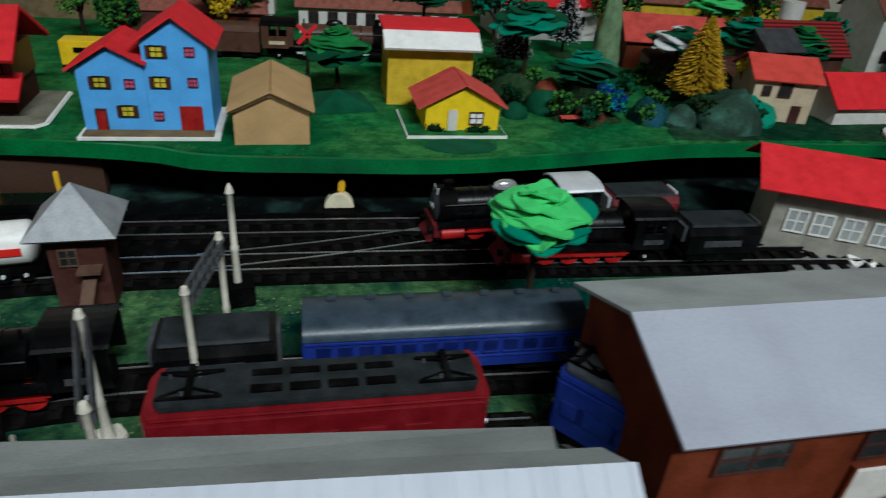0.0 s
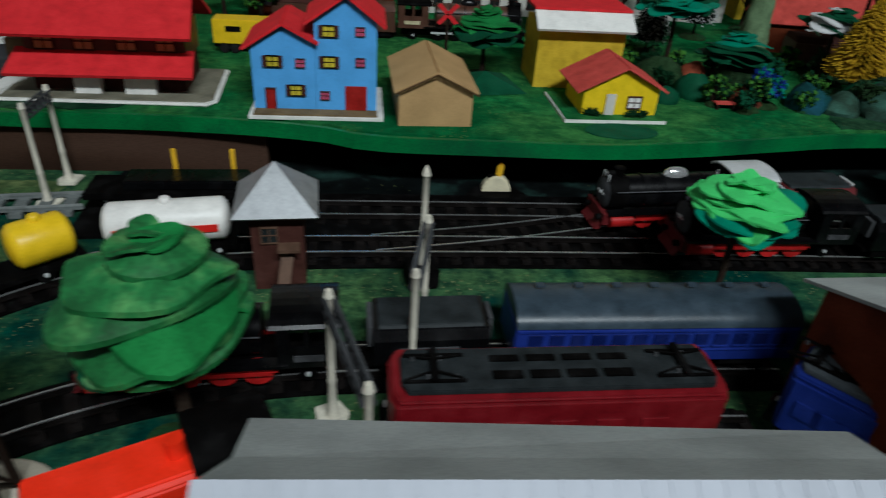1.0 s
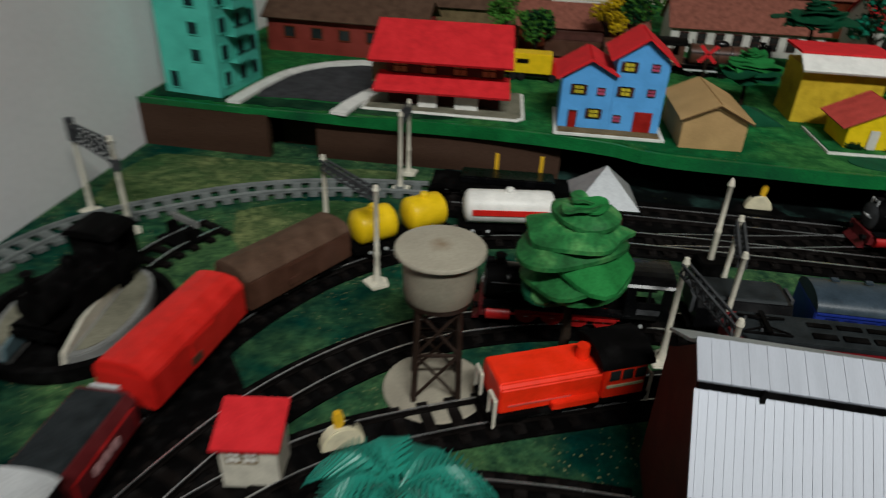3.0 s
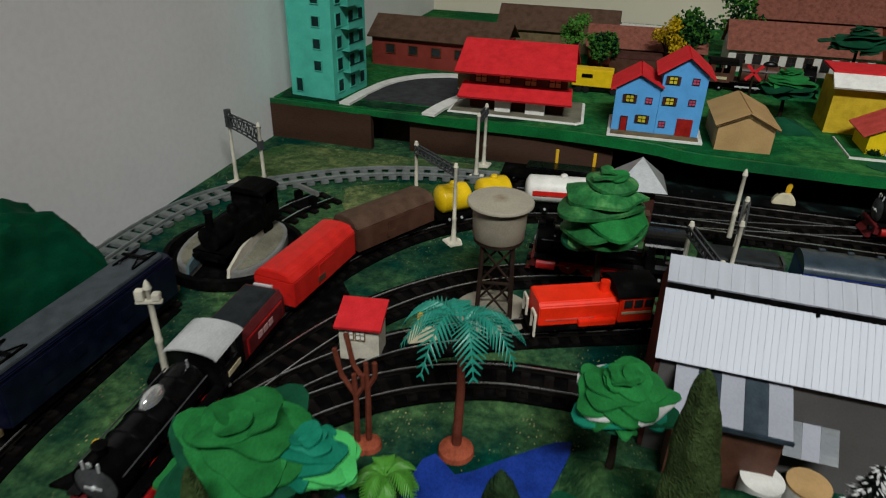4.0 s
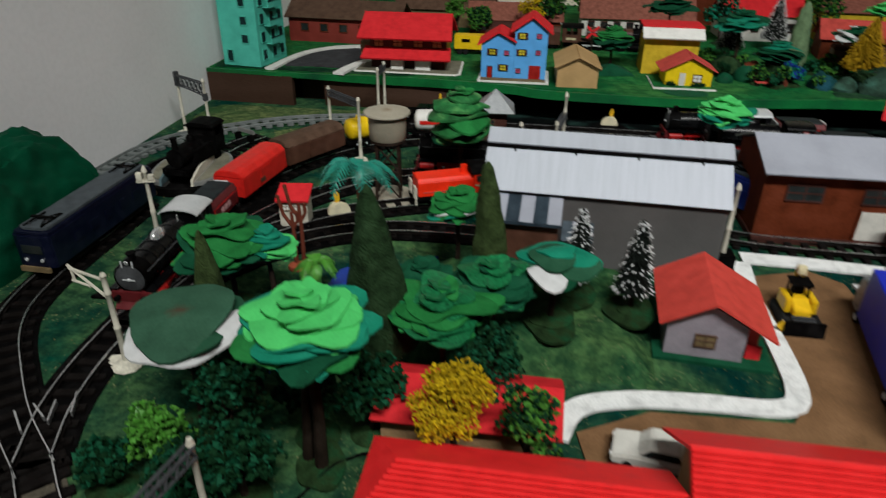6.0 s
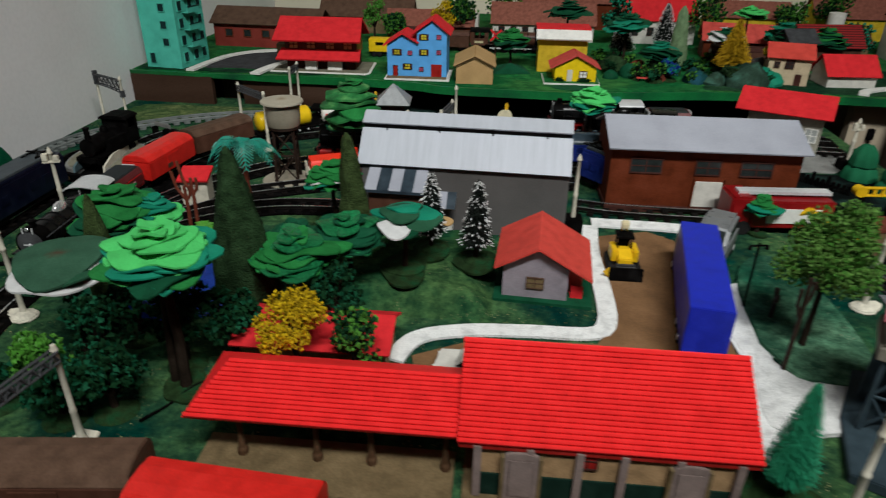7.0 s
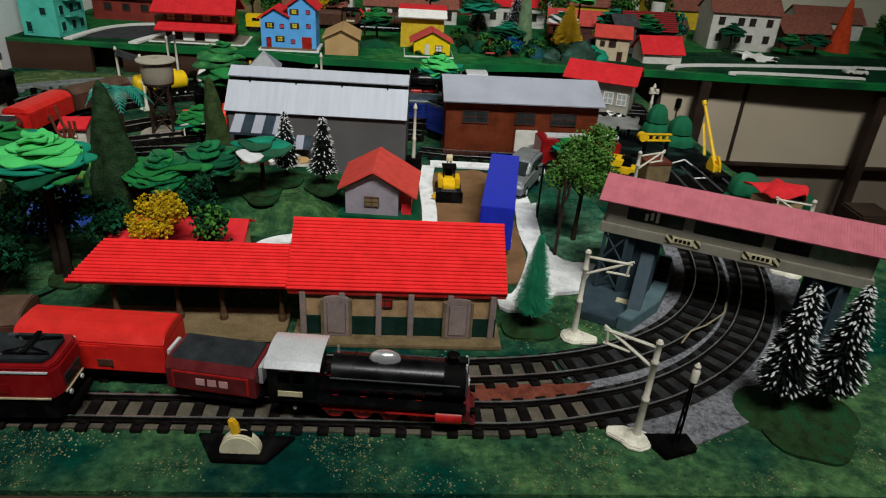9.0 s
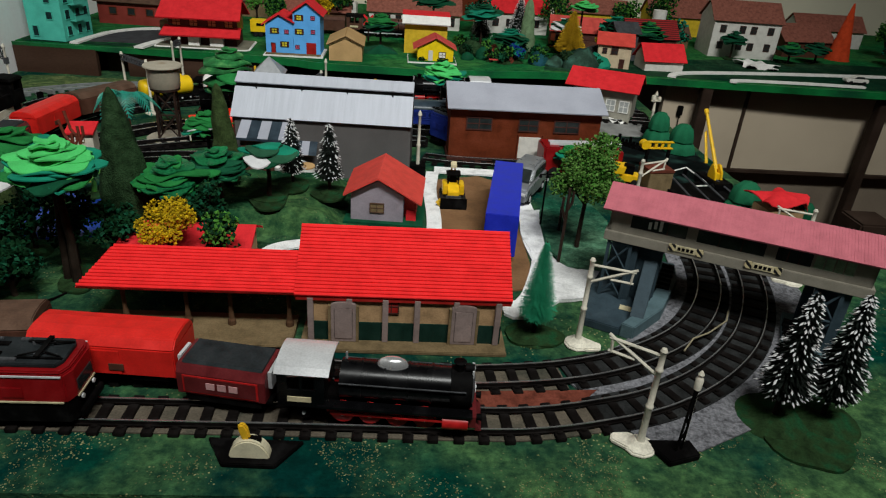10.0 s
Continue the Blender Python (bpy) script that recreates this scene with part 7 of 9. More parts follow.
box_van(-0.158, -0.1705, -4, 0.078, REDCAR, REDCAR, "bright red box van in the goods train")
box_van(-0.240, -0.1615, 6, 0.078, BROWNCAR, BROWNTOP, "brown box van in the goods train")
# same engine and tender repeated, earlier in their run: crossover of the back lines
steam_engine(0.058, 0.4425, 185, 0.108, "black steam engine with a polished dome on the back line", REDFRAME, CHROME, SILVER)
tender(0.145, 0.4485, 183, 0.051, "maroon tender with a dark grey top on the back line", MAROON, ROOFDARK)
# same goods train repeated, earlier in its run: curve of the main line
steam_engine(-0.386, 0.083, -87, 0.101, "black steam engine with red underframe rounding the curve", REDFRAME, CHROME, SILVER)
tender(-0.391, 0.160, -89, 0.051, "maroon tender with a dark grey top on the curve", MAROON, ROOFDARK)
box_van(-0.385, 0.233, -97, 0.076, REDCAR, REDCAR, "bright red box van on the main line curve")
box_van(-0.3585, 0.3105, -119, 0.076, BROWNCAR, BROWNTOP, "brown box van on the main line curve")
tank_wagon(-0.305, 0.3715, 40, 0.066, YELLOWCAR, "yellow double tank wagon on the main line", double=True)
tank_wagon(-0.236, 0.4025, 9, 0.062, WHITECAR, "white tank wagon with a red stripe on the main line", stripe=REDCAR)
electric_loco(-0.22, -0.2035, 0, 0.122, REDLOCO, ROOFDARK, "red electric engine with dark roof gear on the outer track", BLACKMATT, stripe=SIGNPALE, skirt=0.0205)
electric_loco(-0.47, 0.126, 89, 0.132, NAVY, GREYROOF, "navy electric engine with a grey roof beside the tunnel hill", TANBASE, vents=False)
steam_engine(-0.196, 0.31, 183, 0.1, "black steam engine half hidden by the sponge tree", REDFRAME, BLACK, BLACK, plate=DARKGREY)
tender(-0.109, 0.316, 182, 0.052, "black tender with a dark grey top", BLACK, ROOFDARK, DARKGREY)
coach(-0.008, 0.319, 0, 0.128, "dark blue passenger coach with a rounded slate roof")
electric_loco(-0.064, 0.27, 0.5, 0.124, CRIMSON, ROOFDARK, "crimson electric engine with dark roof gear in the siding", BLACKMATT)
electric_loco(0.052, 0.2575, -50, 0.05, COACHBLUE, GREYROOF, "short blue engine between coach and goods shed", BLACKMATT)
shunter(-0.1995, 0.2425, 24)
steam_engine(0.093, 0.408, 180, 0.102, "black steam engine with red rods behind the green tree", REDFRAME, BLACK, BLACK, plate=DARKGREY)
tender(0.178, 0.406, 180, 0.052, "black tender on the back line", BLACK, ROOFDARK, DARKGREY)
flat = thing("flat_wagon", -0.245, 0.462, 0, 2, "long black flat wagon with yellow stakes under the shelf", "wagon")
part("deck", M().box(-0.052, 0.052, -0.013, 0.013, 0.011, 0.015), BLACKMATT, flat, bevel=0.0005)
part("load", M().box(-0.03, 0.04, -0.009, 0.009, 0.015, 0.021), BLACK, flat, bevel=0.001)
for x in (-0.004, 0.03):
    part("stake", M().box(x - 0.0014, x + 0.0014, 0.01, 0.012, 0.015, 0.033), YELLOWKNOB, flat, bevel=0.0004)
wheelset(flat, (-0.04, -0.028, 0.028, 0.04), 0.009, 0.0042, BLACKMATT)

# ---- road vehicles and machines ----
def truck(x, y, turn, box_mat, label, L=0.1, w=0.0145, h=0.043, cab=WHITECAR, soft=0.0005):
    ob = thing("toy_truck", x, y, 0, turn, label, "truck")
    part("box", M().box(-w, w, -L / 2, L / 2 - 0.018, 0.008, h), box_mat, ob, bevel=soft)
    part("cab", M().prism([(L / 2 - 0.017, 0.006), (L / 2, 0.006), (L / 2, 0.018), (L / 2 - 0.004, 0.03), (L / 2 - 0.017, 0.031)], "x", -w * 0.9, w * 0.9), cab, ob, bevel=0.0006)
    part("windscreen", M().slab((-w * 0.75, L / 2 + 0.0003, 0.019), (w * 0.75, L / 2 + 0.0003, 0.019), (w * 0.75, L / 2 - 0.0032, 0.0285), (-w * 0.75, L / 2 - 0.0032, 0.0285), -0.0005), GLASS, ob)
    part("chassis", M().box(-w * 0.7, w * 0.7, -L / 2 + 0.002, L / 2 - 0.002, 0.005, 0.008), BLACKMATT, ob)
    for yy in (-L * 0.33, -L * 0.2, L * 0.38):
        for s in (-1, 1):
            wh = part("wheel", M().cyl((s * (w - 0.004), yy, 0.0058), (s * w, yy, 0.0058), 0.0042, 0.0042, 16), TYRE, ob)
            part("rim", M().cyl((s * w, yy, 0.0058), (s * (w + 0.0004), yy, 0.0058), 0.0022, 0.002, 12), SILVER, wh)
    return ob


def car(x, y, turn, mat, label, L=0.034, w=0.0078):
    ob = thing("toy_car", x, y, 0.0016, turn, label, "car", "toy cars")
    part("body", M().prism([(-L / 2, 0.003), (L / 2, 0.003), (L / 2, 0.0072), (L * 0.24, 0.0085), (-L * 0.4, 0.0088), (-L / 2, 0.0078)], "x", -w, w), mat, ob, bevel=0.0008)
    part("cabin", M().prism([(-L * 0.36, 0.0086), (L * 0.2, 0.0086), (L * 0.06, 0.0128), (-L * 0.26, 0.0128)], "x", -w * 0.86, w * 0.86), mat, ob, bevel=0.0006)
    part("glazing", M().prism([(-L * 0.33, 0.009), (L * 0.16, 0.009), (L * 0.055, 0.0122), (-L * 0.25, 0.0122)], "x", -w * 0.875, w * 0.875), GLASS, ob)
    for yy in (-L * 0.3, L * 0.3):
        for s in (-1, 1):
            part("wheel", M().cyl((s * (w - 0.002), yy, 0.0028), (s * (w + 0.0002), yy, 0.0028), 0.0028, 0.0028, 14), TYRE, ob)
    for s in (-1, 1):
        part("headlight", M().cyl((s * w * 0.7, L / 2, 0.0058), (s * w * 0.7, L / 2 + 0.0005, 0.0058), 0.001, 0.001, 8), SILVER, ob)
    return ob


truck(0.0857, 0.046, -10, TRUCKBLUE, "toy lorry with a long plain blue box", L=0.14, w=0.0128, cab=CARSILVER)
van = thing("toy_van", 0.116, 0.12, 0.0024, 153, "silver toy people carrier with a rounded roof beside the blue lorry", "van")
part("body", M().prism([(-0.032, 0.004), (0.033, 0.004), (0.034, 0.012), (0.031, 0.0165), (0.02, 0.019), (-0.031, 0.02), (-0.033, 0.012)], "x", -0.0125, 0.0125), CARSILVER, van, bevel=0.0018)
part("cabin", M().prism([(-0.0315, 0.0185), (0.021, 0.018), (0.008, 0.031), (-0.004, 0.0335), (-0.026, 0.0325)], "x", -0.0115, 0.0115), CARSILVER, van, bevel=0.0024)
part("windscreen", M().slab((-0.0095, 0.0198, 0.0202), (0.0095, 0.0198, 0.0202), (0.0085, 0.0103, 0.0298), (-0.0085, 0.0103, 0.0298), -0.0006), GLASS, van)
for s in (-1, 1):
    for y0, y1 in ((-0.026, -0.011), (-0.009, 0.007)):
        part("side_window", M().box(s * 0.0116 - 0.0003, s * 0.0116 + 0.0003, y0, y1, 0.0215, 0.0285), GLASS, van)
    for yy in (-0.02, 0.021):
        wl = part("wheel", M().cyl((s * 0.0095, yy, 0.005), (s * 0.0129, yy, 0.005), 0.0052, 0.0052, 16), TYRE, van)
        part("rim", M().cyl((s * 0.0129, yy, 0.005), (s * 0.0133, yy, 0.005), 0.003, 0.0026, 12), SILVER, wl)
    part("headlight", M().box(s * 0.0085 - 0.0022, s * 0.0085 + 0.0022, 0.033, 0.0346, 0.0115, 0.0142), WHITECAR, van, bevel=0.0004)
car(-0.064, -0.046, 80, CARWHITE, "white toy car behind the station", 0.04, 0.0095).scale = (1, 1, 1.3)
car(0.7, 0.535, 85, CARWHITE, "pale toy car on the shelf road").location.z = Z + 0.0012
car(0.79, 0.545, 85, CARWHITE, "pale toy car on the shelf road").location.z = Z + 0.0012
dg = thing("toy_digger", 0.0445, 0.1, 0.0016, 0, "yellow and black toy digger with a broad blade", "digger")
for s in (-1, 1):
    part("crawler", M().prism([(-0.017, 0.0012), (-0.015, 0), (0.01, 0), (0.0125, 0.002), (0.0125, 0.0058), (0.01, 0.0075), (-0.015, 0.0075), (-0.017, 0.0058)], "x", s * 0.0088 - 0.003, s * 0.0088 + 0.003), TYRE, dg, bevel=0.0006)
    part("side_block", M().box(s * 0.0078 - 0.0022, s * 0.0078 + 0.0022, -0.008, 0.008, 0.0078, 0.0175), DIGYELLOW, dg, bevel=0.0007)
    part("cab_pillar", M().box(s * 0.0048 - 0.0006, s * 0.0048 + 0.0006, -0.0015, -0.0003, 0.0165, 0.0245).box(s * 0.0048 - 0.0006, s * 0.0048 + 0.0006, 0.0078, 0.009, 0.0165, 0.0245), BLACKMATT, dg)
part("chassis", M().box(-0.0095, 0.0095, -0.012, 0.011, 0.0055, 0.0078), BLACKMATT, dg, bevel=0.0004)
part("hood", M().prism([(-0.0125, 0.0078), (-0.0125, 0.0125), (-0.003, 0.0165), (0.0095, 0.0165), (0.0095, 0.0078)], "x", -0.0054, 0.0054), DIGYELLOW, dg, bevel=0.0006)
part("seat", M().box(-0.0035, 0.0035, 0.002, 0.0075, 0.0165, 0.0215), BLACKMATT, dg, bevel=0.0005)
part("cab_roof", M().box(-0.0066, 0.0066, -0.003, 0.0102, 0.0245, 0.0262), BLACKMATT, dg, bevel=0.0004)
part("boom", M().box(-0.0022, -0.001, 0.0085, 0.011, 0.0165, 0.0325).box(0.001, 0.0022, 0.0085, 0.011, 0.0165, 0.0325), DIGYELLOW, dg)
part("bucket", M().prism([(0.0045, 0.0295), (0.0098, 0.0295), (0.0105, 0.0335), (0.0075, 0.0358), (0.005, 0.0335)], "x", -0.0028, 0.0028), SIGNPALE, dg, "cream bucket on the raised boom", bevel=0.0006)
part("blade", M().prism([(-0.0235, 0.0), (-0.0208, 0.0), (-0.0195, 0.0095), (-0.0218, 0.0098)], "x", -0.0122, 0.0122), BLACKMATT, dg, bevel=0.0003)
part("push_frame", M().box(-0.0095, -0.008, -0.0205, -0.01, 0.0035, 0.0055).box(0.008, 0.0095, -0.0205, -0.01, 0.0035, 0.0055).box(-0.007, 0.007, -0.0178, -0.0163, 0.0075, 0.0087).box(-0.007, 0.007, -0.0153, -0.0138, 0.0085, 0.0097), DARKGREY, dg, "dark grey push frame")
cr = thing("toy_crane", 0.327, 0.168, 0, 12, "yellow toy crane with a tall raised jib", "crane")
part("carrier", M().box(-0.01, 0.01, -0.02, 0.02, 0.004, 0.011), BLACKMATT, cr, bevel=0.0008)
for s in (-1, 1):
    part("side_plate", M().prism([(-0.008, 0.0105), (0.005, 0.0105), (0.006, 0.017), (0.003, 0.0255), (-0.001, 0.0255), (-0.006, 0.019)], "x", s * 0.0036 - 0.0012, s * 0.0036 + 0.0012), DIGYELLOW, cr, bevel=0.0004)
part("turret", M().box(-0.0024, 0.0024, -0.006, 0.004, 0.0105, 0.0175), DIGYELLOW, cr, bevel=0.0006)
part("jib", M().tube([(0, 0.0, 0.02), (0.0066, 0.047, 0.0685)], 0.0021, 8, 0.75).tube([(0.0063, 0.0455, 0.067), (0.0069, 0.0492, 0.0705)], 0.0024, 8), DIGYELLOW, cr)
strut = M().tube([(-0.004, 0.014, 0.022), (0.0012, 0.034, 0.05)], 0.0009, 6).tube([(-0.0005, 0.016, 0.021), (0.0038, 0.036, 0.051)], 0.0009, 6)
for i in range(4):
    k0, k1 = i / 4, (i + 1) / 4
    strut.tube([(-0.004 + 0.0052 * k0, 0.014 + 0.02 * k0, 0.022 + 0.028 * k0), (-0.0005 + 0.0043 * k1, 0.016 + 0.02 * k1, 0.021 + 0.03 * k1)], 0.0006, 5)
part("strut", strut, DIGYELLOW, cr)
for s in (-1, 1):
    for yy in (-0.013, 0.013):
        part("wheel", M().cyl((s * 0.007, yy, 0.0048), (s * 0.0105, yy, 0.0048), 0.0046, 0.0046, 14), TYRE, cr)
ld = thing("toy_loader", 0.232, 0.165, 0, 70, "yellow toy loader beside the goods shed", "loader")
part("body", M().box(-0.007, 0.007, -0.014, 0.014, 0.005, 0.013), DIGYELLOW, ld, bevel=0.0008)
part("cab", M().box(-0.005, 0.005, -0.006, 0.005, 0.013, 0.022), BLACKMATT, ld, bevel=0.0006)
part("skip", M().prism([(0.004, 0.0125), (0.016, 0.0125), (0.019, 0.021), (0.002, 0.021)], "x", -0.009, 0.009), DIGYELLOW, ld, bevel=0.0008)
part("arm", M().tube([(0, 0.01, 0.012), (0, 0.026, 0.026), (0, 0.034, 0.02)], 0.0022, 7), DIGYELLOW, ld)
for s in (-1, 1):
    for yy in (-0.009, 0.009):
        part("wheel", M().cyl((s * 0.006, yy, 0.0046), (s * 0.0095, yy, 0.0046), 0.0044, 0.0044, 14), TYRE, ld)
hw = thing("gantry_hoist", 0.2785, 0.212, 0, 5, "short yellow lattice hoist with a drum on black legs", "hoist")
lattice = M().box(-0.0155, 0.016, -0.002, 0.002, 0.0255, 0.027).box(-0.0155, 0.016, -0.002, 0.002, 0.0325, 0.034)
for i in range(4):
    xa = -0.0115 + i * 0.0075
    lattice.box(xa - 0.0016, xa + 0.0016, -0.0012, 0.0012, 0.027, 0.0325)
part("beam", lattice, DIGYELLOW, hw, bevel=0.0003)
part("drum", M().cyl((-0.0175, -0.004, 0.0305), (-0.0175, 0.004, 0.0305), 0.0048, 0.0048, 18), DIGYELLOW, hw, smooth=True)
for s in (-1, 1):
    part("leg", M().box(s * 0.0125 - 0.0015, s * 0.0125 + 0.0015, -0.0015, 0.0015, 0, 0.0256), BLACKMATT, hw)
ft = thing("toy_fire_engine", 0.186, 0.19, 0, 94, "red toy fire engine in front of the goods shed", "truck")
part("body", M().box(-0.012, 0.012, -0.032, 0.02, 0.005, 0.024), REDLOCO, ft, bevel=0.0008)
part("cab", M().box(-0.0115, 0.0115, 0.02, 0.034, 0.005, 0.026), REDLOCO, ft, bevel=0.0012)
part("ladder", M().box(-0.004, 0.004, -0.032, 0.028, 0.0255, 0.0275), SILVER, ft)
part("side_panel", M().box(-0.0126, -0.0119, -0.024, 0.01, 0.009, 0.019).box(0.0119, 0.0126, -0.024, 0.01, 0.009, 0.019), WHITE, ft)
for s in (-1, 1):
    for yy in (-0.02, 0.024):
        part("wheel", M().cyl((s * 0.009, yy, 0.005), (s * 0.0124, yy, 0.005), 0.0048, 0.0048, 14), TYRE, ft)
ft.scale = (1.3, 1.3, 1.3)
cp = thing("coal_dump", 0.304, 0.142, 0, 20, "black coal loading frame with pale girders", "frame")
part("deck", M().box(-0.03, 0.03, -0.026, 0.026, 0.0003, 0.004), BLACKMATT, cp)
for i in range(4):
    part("girder", M().tube([(-0.028 + i * 0.018, -0.025, 0.005), (-0.02 + i * 0.016, 0.026, 0.014)], 0.001, 5), DARKGREY, cp)

for x0, y0, z0, x1, y1, z1 in ((0.281, 0.176, 0.012, 0.306, 0.193, 0.012), (0.306, 0.193, 0.012, 0.3196, 0.16, 0.006), (0.302, 0.153, 0.006, 0.32, 0.157, 0.006)):
    wr = thing("loose_girder", (x0 + x1) / 2, (y0 + y1) / 2, 0, 0, "thin white plastic girder lying over the black frame", "girder", "loose white girders")
    mx, my = (x0 + x1) / 2, (y0 + y1) / 2
    part("bar", M().tube([(x0 - mx, y0 - my, z0), (x1 - mx, y1 - my, z1)], 0.0008, 6), WHITE, wr)
    part("foot", M().box(x1 - mx - 0.0015, x1 - mx + 0.0015, y1 - my - 0.0015, y1 - my + 0.0015, 0.004, z1), BLACKMATT, wr)

sg = thing("road_sign", 0.032, 0.081, 0.0024, 0, "small yellow diamond sign lying tilted on the kerb", "sign")
part("plate", M().prism([(-0.0042, 0.004), (0, 0.0002), (0.0042, 0.004), (0, 0.0082)], "y", -0.0004, 0.0004), YELLOWKNOB, sg)
part("pole", M().cyl((0, 0.0011, 0), (0, 0.0008, 0.0075), 0.0006, 0.0006, 6), WHITE, sg)

# ---- the right-hand corner: red-roofed house, hut, bushes ----
rb = thing("card_house", 0.276, 0.43, 0, -25, "pale grey card house with a bright red roof behind the tracks", "house")
part("wall", M().box(-0.038, 0.04, -0.026, 0.026, 0, 0.044), paint("grey_card_wall", (0.3, 0.285, 0.235), 0.7, vary=0.2), rb)
gable_roof(rb, -0.05, 0.046, -0.034, 0.034, 0.045, 0.0625, EVARED, along="x")
for x in (-0.022, -0.006, 0.012, 0.03):
    pane(rb, x, 0.016, 0.011, 0.014, -0.0262, FACBACK, WHITE)
rh = thing("card_hut", 0.337, 0.06, 0, 10, "small hut with a crumpled red roof", "hut")
part("wall", M().box(-0.016, 0.02, -0.012, 0.012, 0, 0.026), STWALL, rh)
cm, cols, lines = M(), 14, 10
for top in (1, 0):
    for j in range(lines + 1):
        for i in range(cols + 1):
            u, v = i / cols * 2 - 1, j / lines * 2 - 1
            bend = 0.0085 * (1 - 0.75 * math.hypot(u, v) ** 1.3) + 0.0028 * math.cos(5 * math.atan2(v, u)) * math.hypot(u, v) ** 2
            grow = 1 + 0.13 * math.cos(5 * math.atan2(v, u) + 0.6) * math.hypot(u, v)
            cm.v.append((0.0225 * u * grow, 0.0165 * v * grow, bend + (0.001 if top else 0)))
row, back = cols + 1, (cols + 1) * (lines + 1)
for j in range(lines):
    for i in range(cols):
        q = (j * row + i, j * row + i + 1, (j + 1) * row + i + 1, (j + 1) * row + i)
        cm.f += [q, tuple(k + back for k in q[::-1])]
rim = [i for i in range(cols)] + [j * row + cols for j in range(lines)] + [lines * row + cols - i for i in range(cols)] + [(lines - j) * row for j in range(lines)]
cm.f += [(rim[k], rim[k] + back, rim[(k + 1) % len(rim)] + back, rim[(k + 1) % len(rim)]) for k in range(len(rim))]
part("roof", cm, EVARED, rh, "crumpled red foam roof", smooth=True, at=pose(0.003, 0, 0.031))
felt_bush(0.327, 0.098, 0.034, 0.019, FELTGREEN, "green beehive felt bush beside the crane")
felt_bush(0.366, 0.062, 0.03, 0.013, EVADARK, "dark green beehive felt bush beside the hut")
felt_bush(0.332, 0.28, 0.036, 0.0185, FELTGREEN, "green beehive felt bush behind the goods shed")
felt_bush(0.318, 0.322, 0.038, 0.017, FELTGREEN, "green beehive felt bush behind the goods shed")

solid("trackbed.005", M().prism([(0.215, 0.135), (0.352, 0.12), (0.352, 0.3), (0.3, 0.33), (0.225, 0.33)], "z", 0.0002, 0.001), YARDBED, "near-black sheet darkening the ground under the crane and the hoist", "card")
# Added near-black sheet: makes the ground round the crane darker.
solid("pavement.004", M().prism([(0.222, 0.335), (0.3, 0.335), (0.335, 0.37), (0.33, 0.41), (0.3, 0.425), (0.23, 0.395)], "z", 0.0002, 0.0014), WALKGREY, "worn grey card paving before the red-roofed house", "paving")
pf = thing("picket_fence", 0.2705, 0.29, 0.001, -46, "low black plastic picket fence behind the goods shed", "fence")
part("rail", M().box(-0.024, 0.024, -0.0008, 0.0008, 0.003, 0.0055), BLACKMATT, pf)
for k in range(10):
    part("picket", M().box(-0.0235 + k * 0.005, -0.0205 + k * 0.005, -0.0012, 0.0012, 0, 0.0135 if k in (2, 5) else 0.009), BLACKMATT, pf)
ps = thing("paper_scrap", 0.288, 0.398, 0.0016, 20, "small crumpled white paper scrap beside the house", "paper")
part("sheet", foam_layer(0.0105, 0.002, 4, 0.0025, 0.0008, random.Random(8), 0.2, 0.2), WHITE, ps)
for x, y, q, sd in ((0.305, 0.405, 0.006, 1), (0.297, 0.418, 0.0045, 2)):
    sh = thing("shrub", x, y, 0.0012, 0, "tiny dark shrub beside the red-roofed house", "shrub", "tiny shrubs")
    b = M()
    for k in range(60):
        p = Vector((rnd.gauss(0, q * 0.4), rnd.gauss(0, q * 0.4), abs(rnd.gauss(q * 0.5, q * 0.35))))
        b.cyl(p, p + Vector((rnd.uniform(-1, 1), rnd.uniform(-1, 1), 1)) * 0.002, 0.0012, 0.0002, 4)
    part("leaves", b, LEAFDARK, sh)

cs = thing("coaling_stage", 0.259, 0.157, 0, 8, "tan block with a brick red top beside the crane", "stage")
part("block", M().box(-0.013, 0.013, -0.012, 0.014, 0, 0.021), TANBASE, cs, bevel=0.0005)
part("top", M().box(-0.0135, 0.0135, -0.0125, 0.0145, 0.0211, 0.024), BRICKRED, cs, bevel=0.0004)

plug = thing("wall_socket", 0.428, 0.5298, -0.01, 0, "black plug hanging from a cable on the beige panel", "socket")
part("housing", M().box(-0.004, 0.004, -0.006, -0.0002, -0.009, 0.006), BLACKMATT, plug, bevel=0.001)
part("cable", M().tube([(0, -0.003, -0.009), (0.001, -0.003, -0.03), (-0.004, -0.003, -0.05)], 0.0008, 6), BLACKMATT, plug)

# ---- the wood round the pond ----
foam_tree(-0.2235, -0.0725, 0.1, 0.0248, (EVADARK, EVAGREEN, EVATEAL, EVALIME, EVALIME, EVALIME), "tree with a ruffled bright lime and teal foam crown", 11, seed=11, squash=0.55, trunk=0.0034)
plate_tree(-0.2935, -0.054, 0.0675, ((0.0262, 0.0, EVADUSK, 0.003, -0.003), (0.0265, -0.0008, SNOW, 0.004, -0.0065), (0.0268, 0.004, EVAGREY, 0.0, 0.0)), "flat-topped dusky green foam tree with pale edges and a brown smudge", 12)
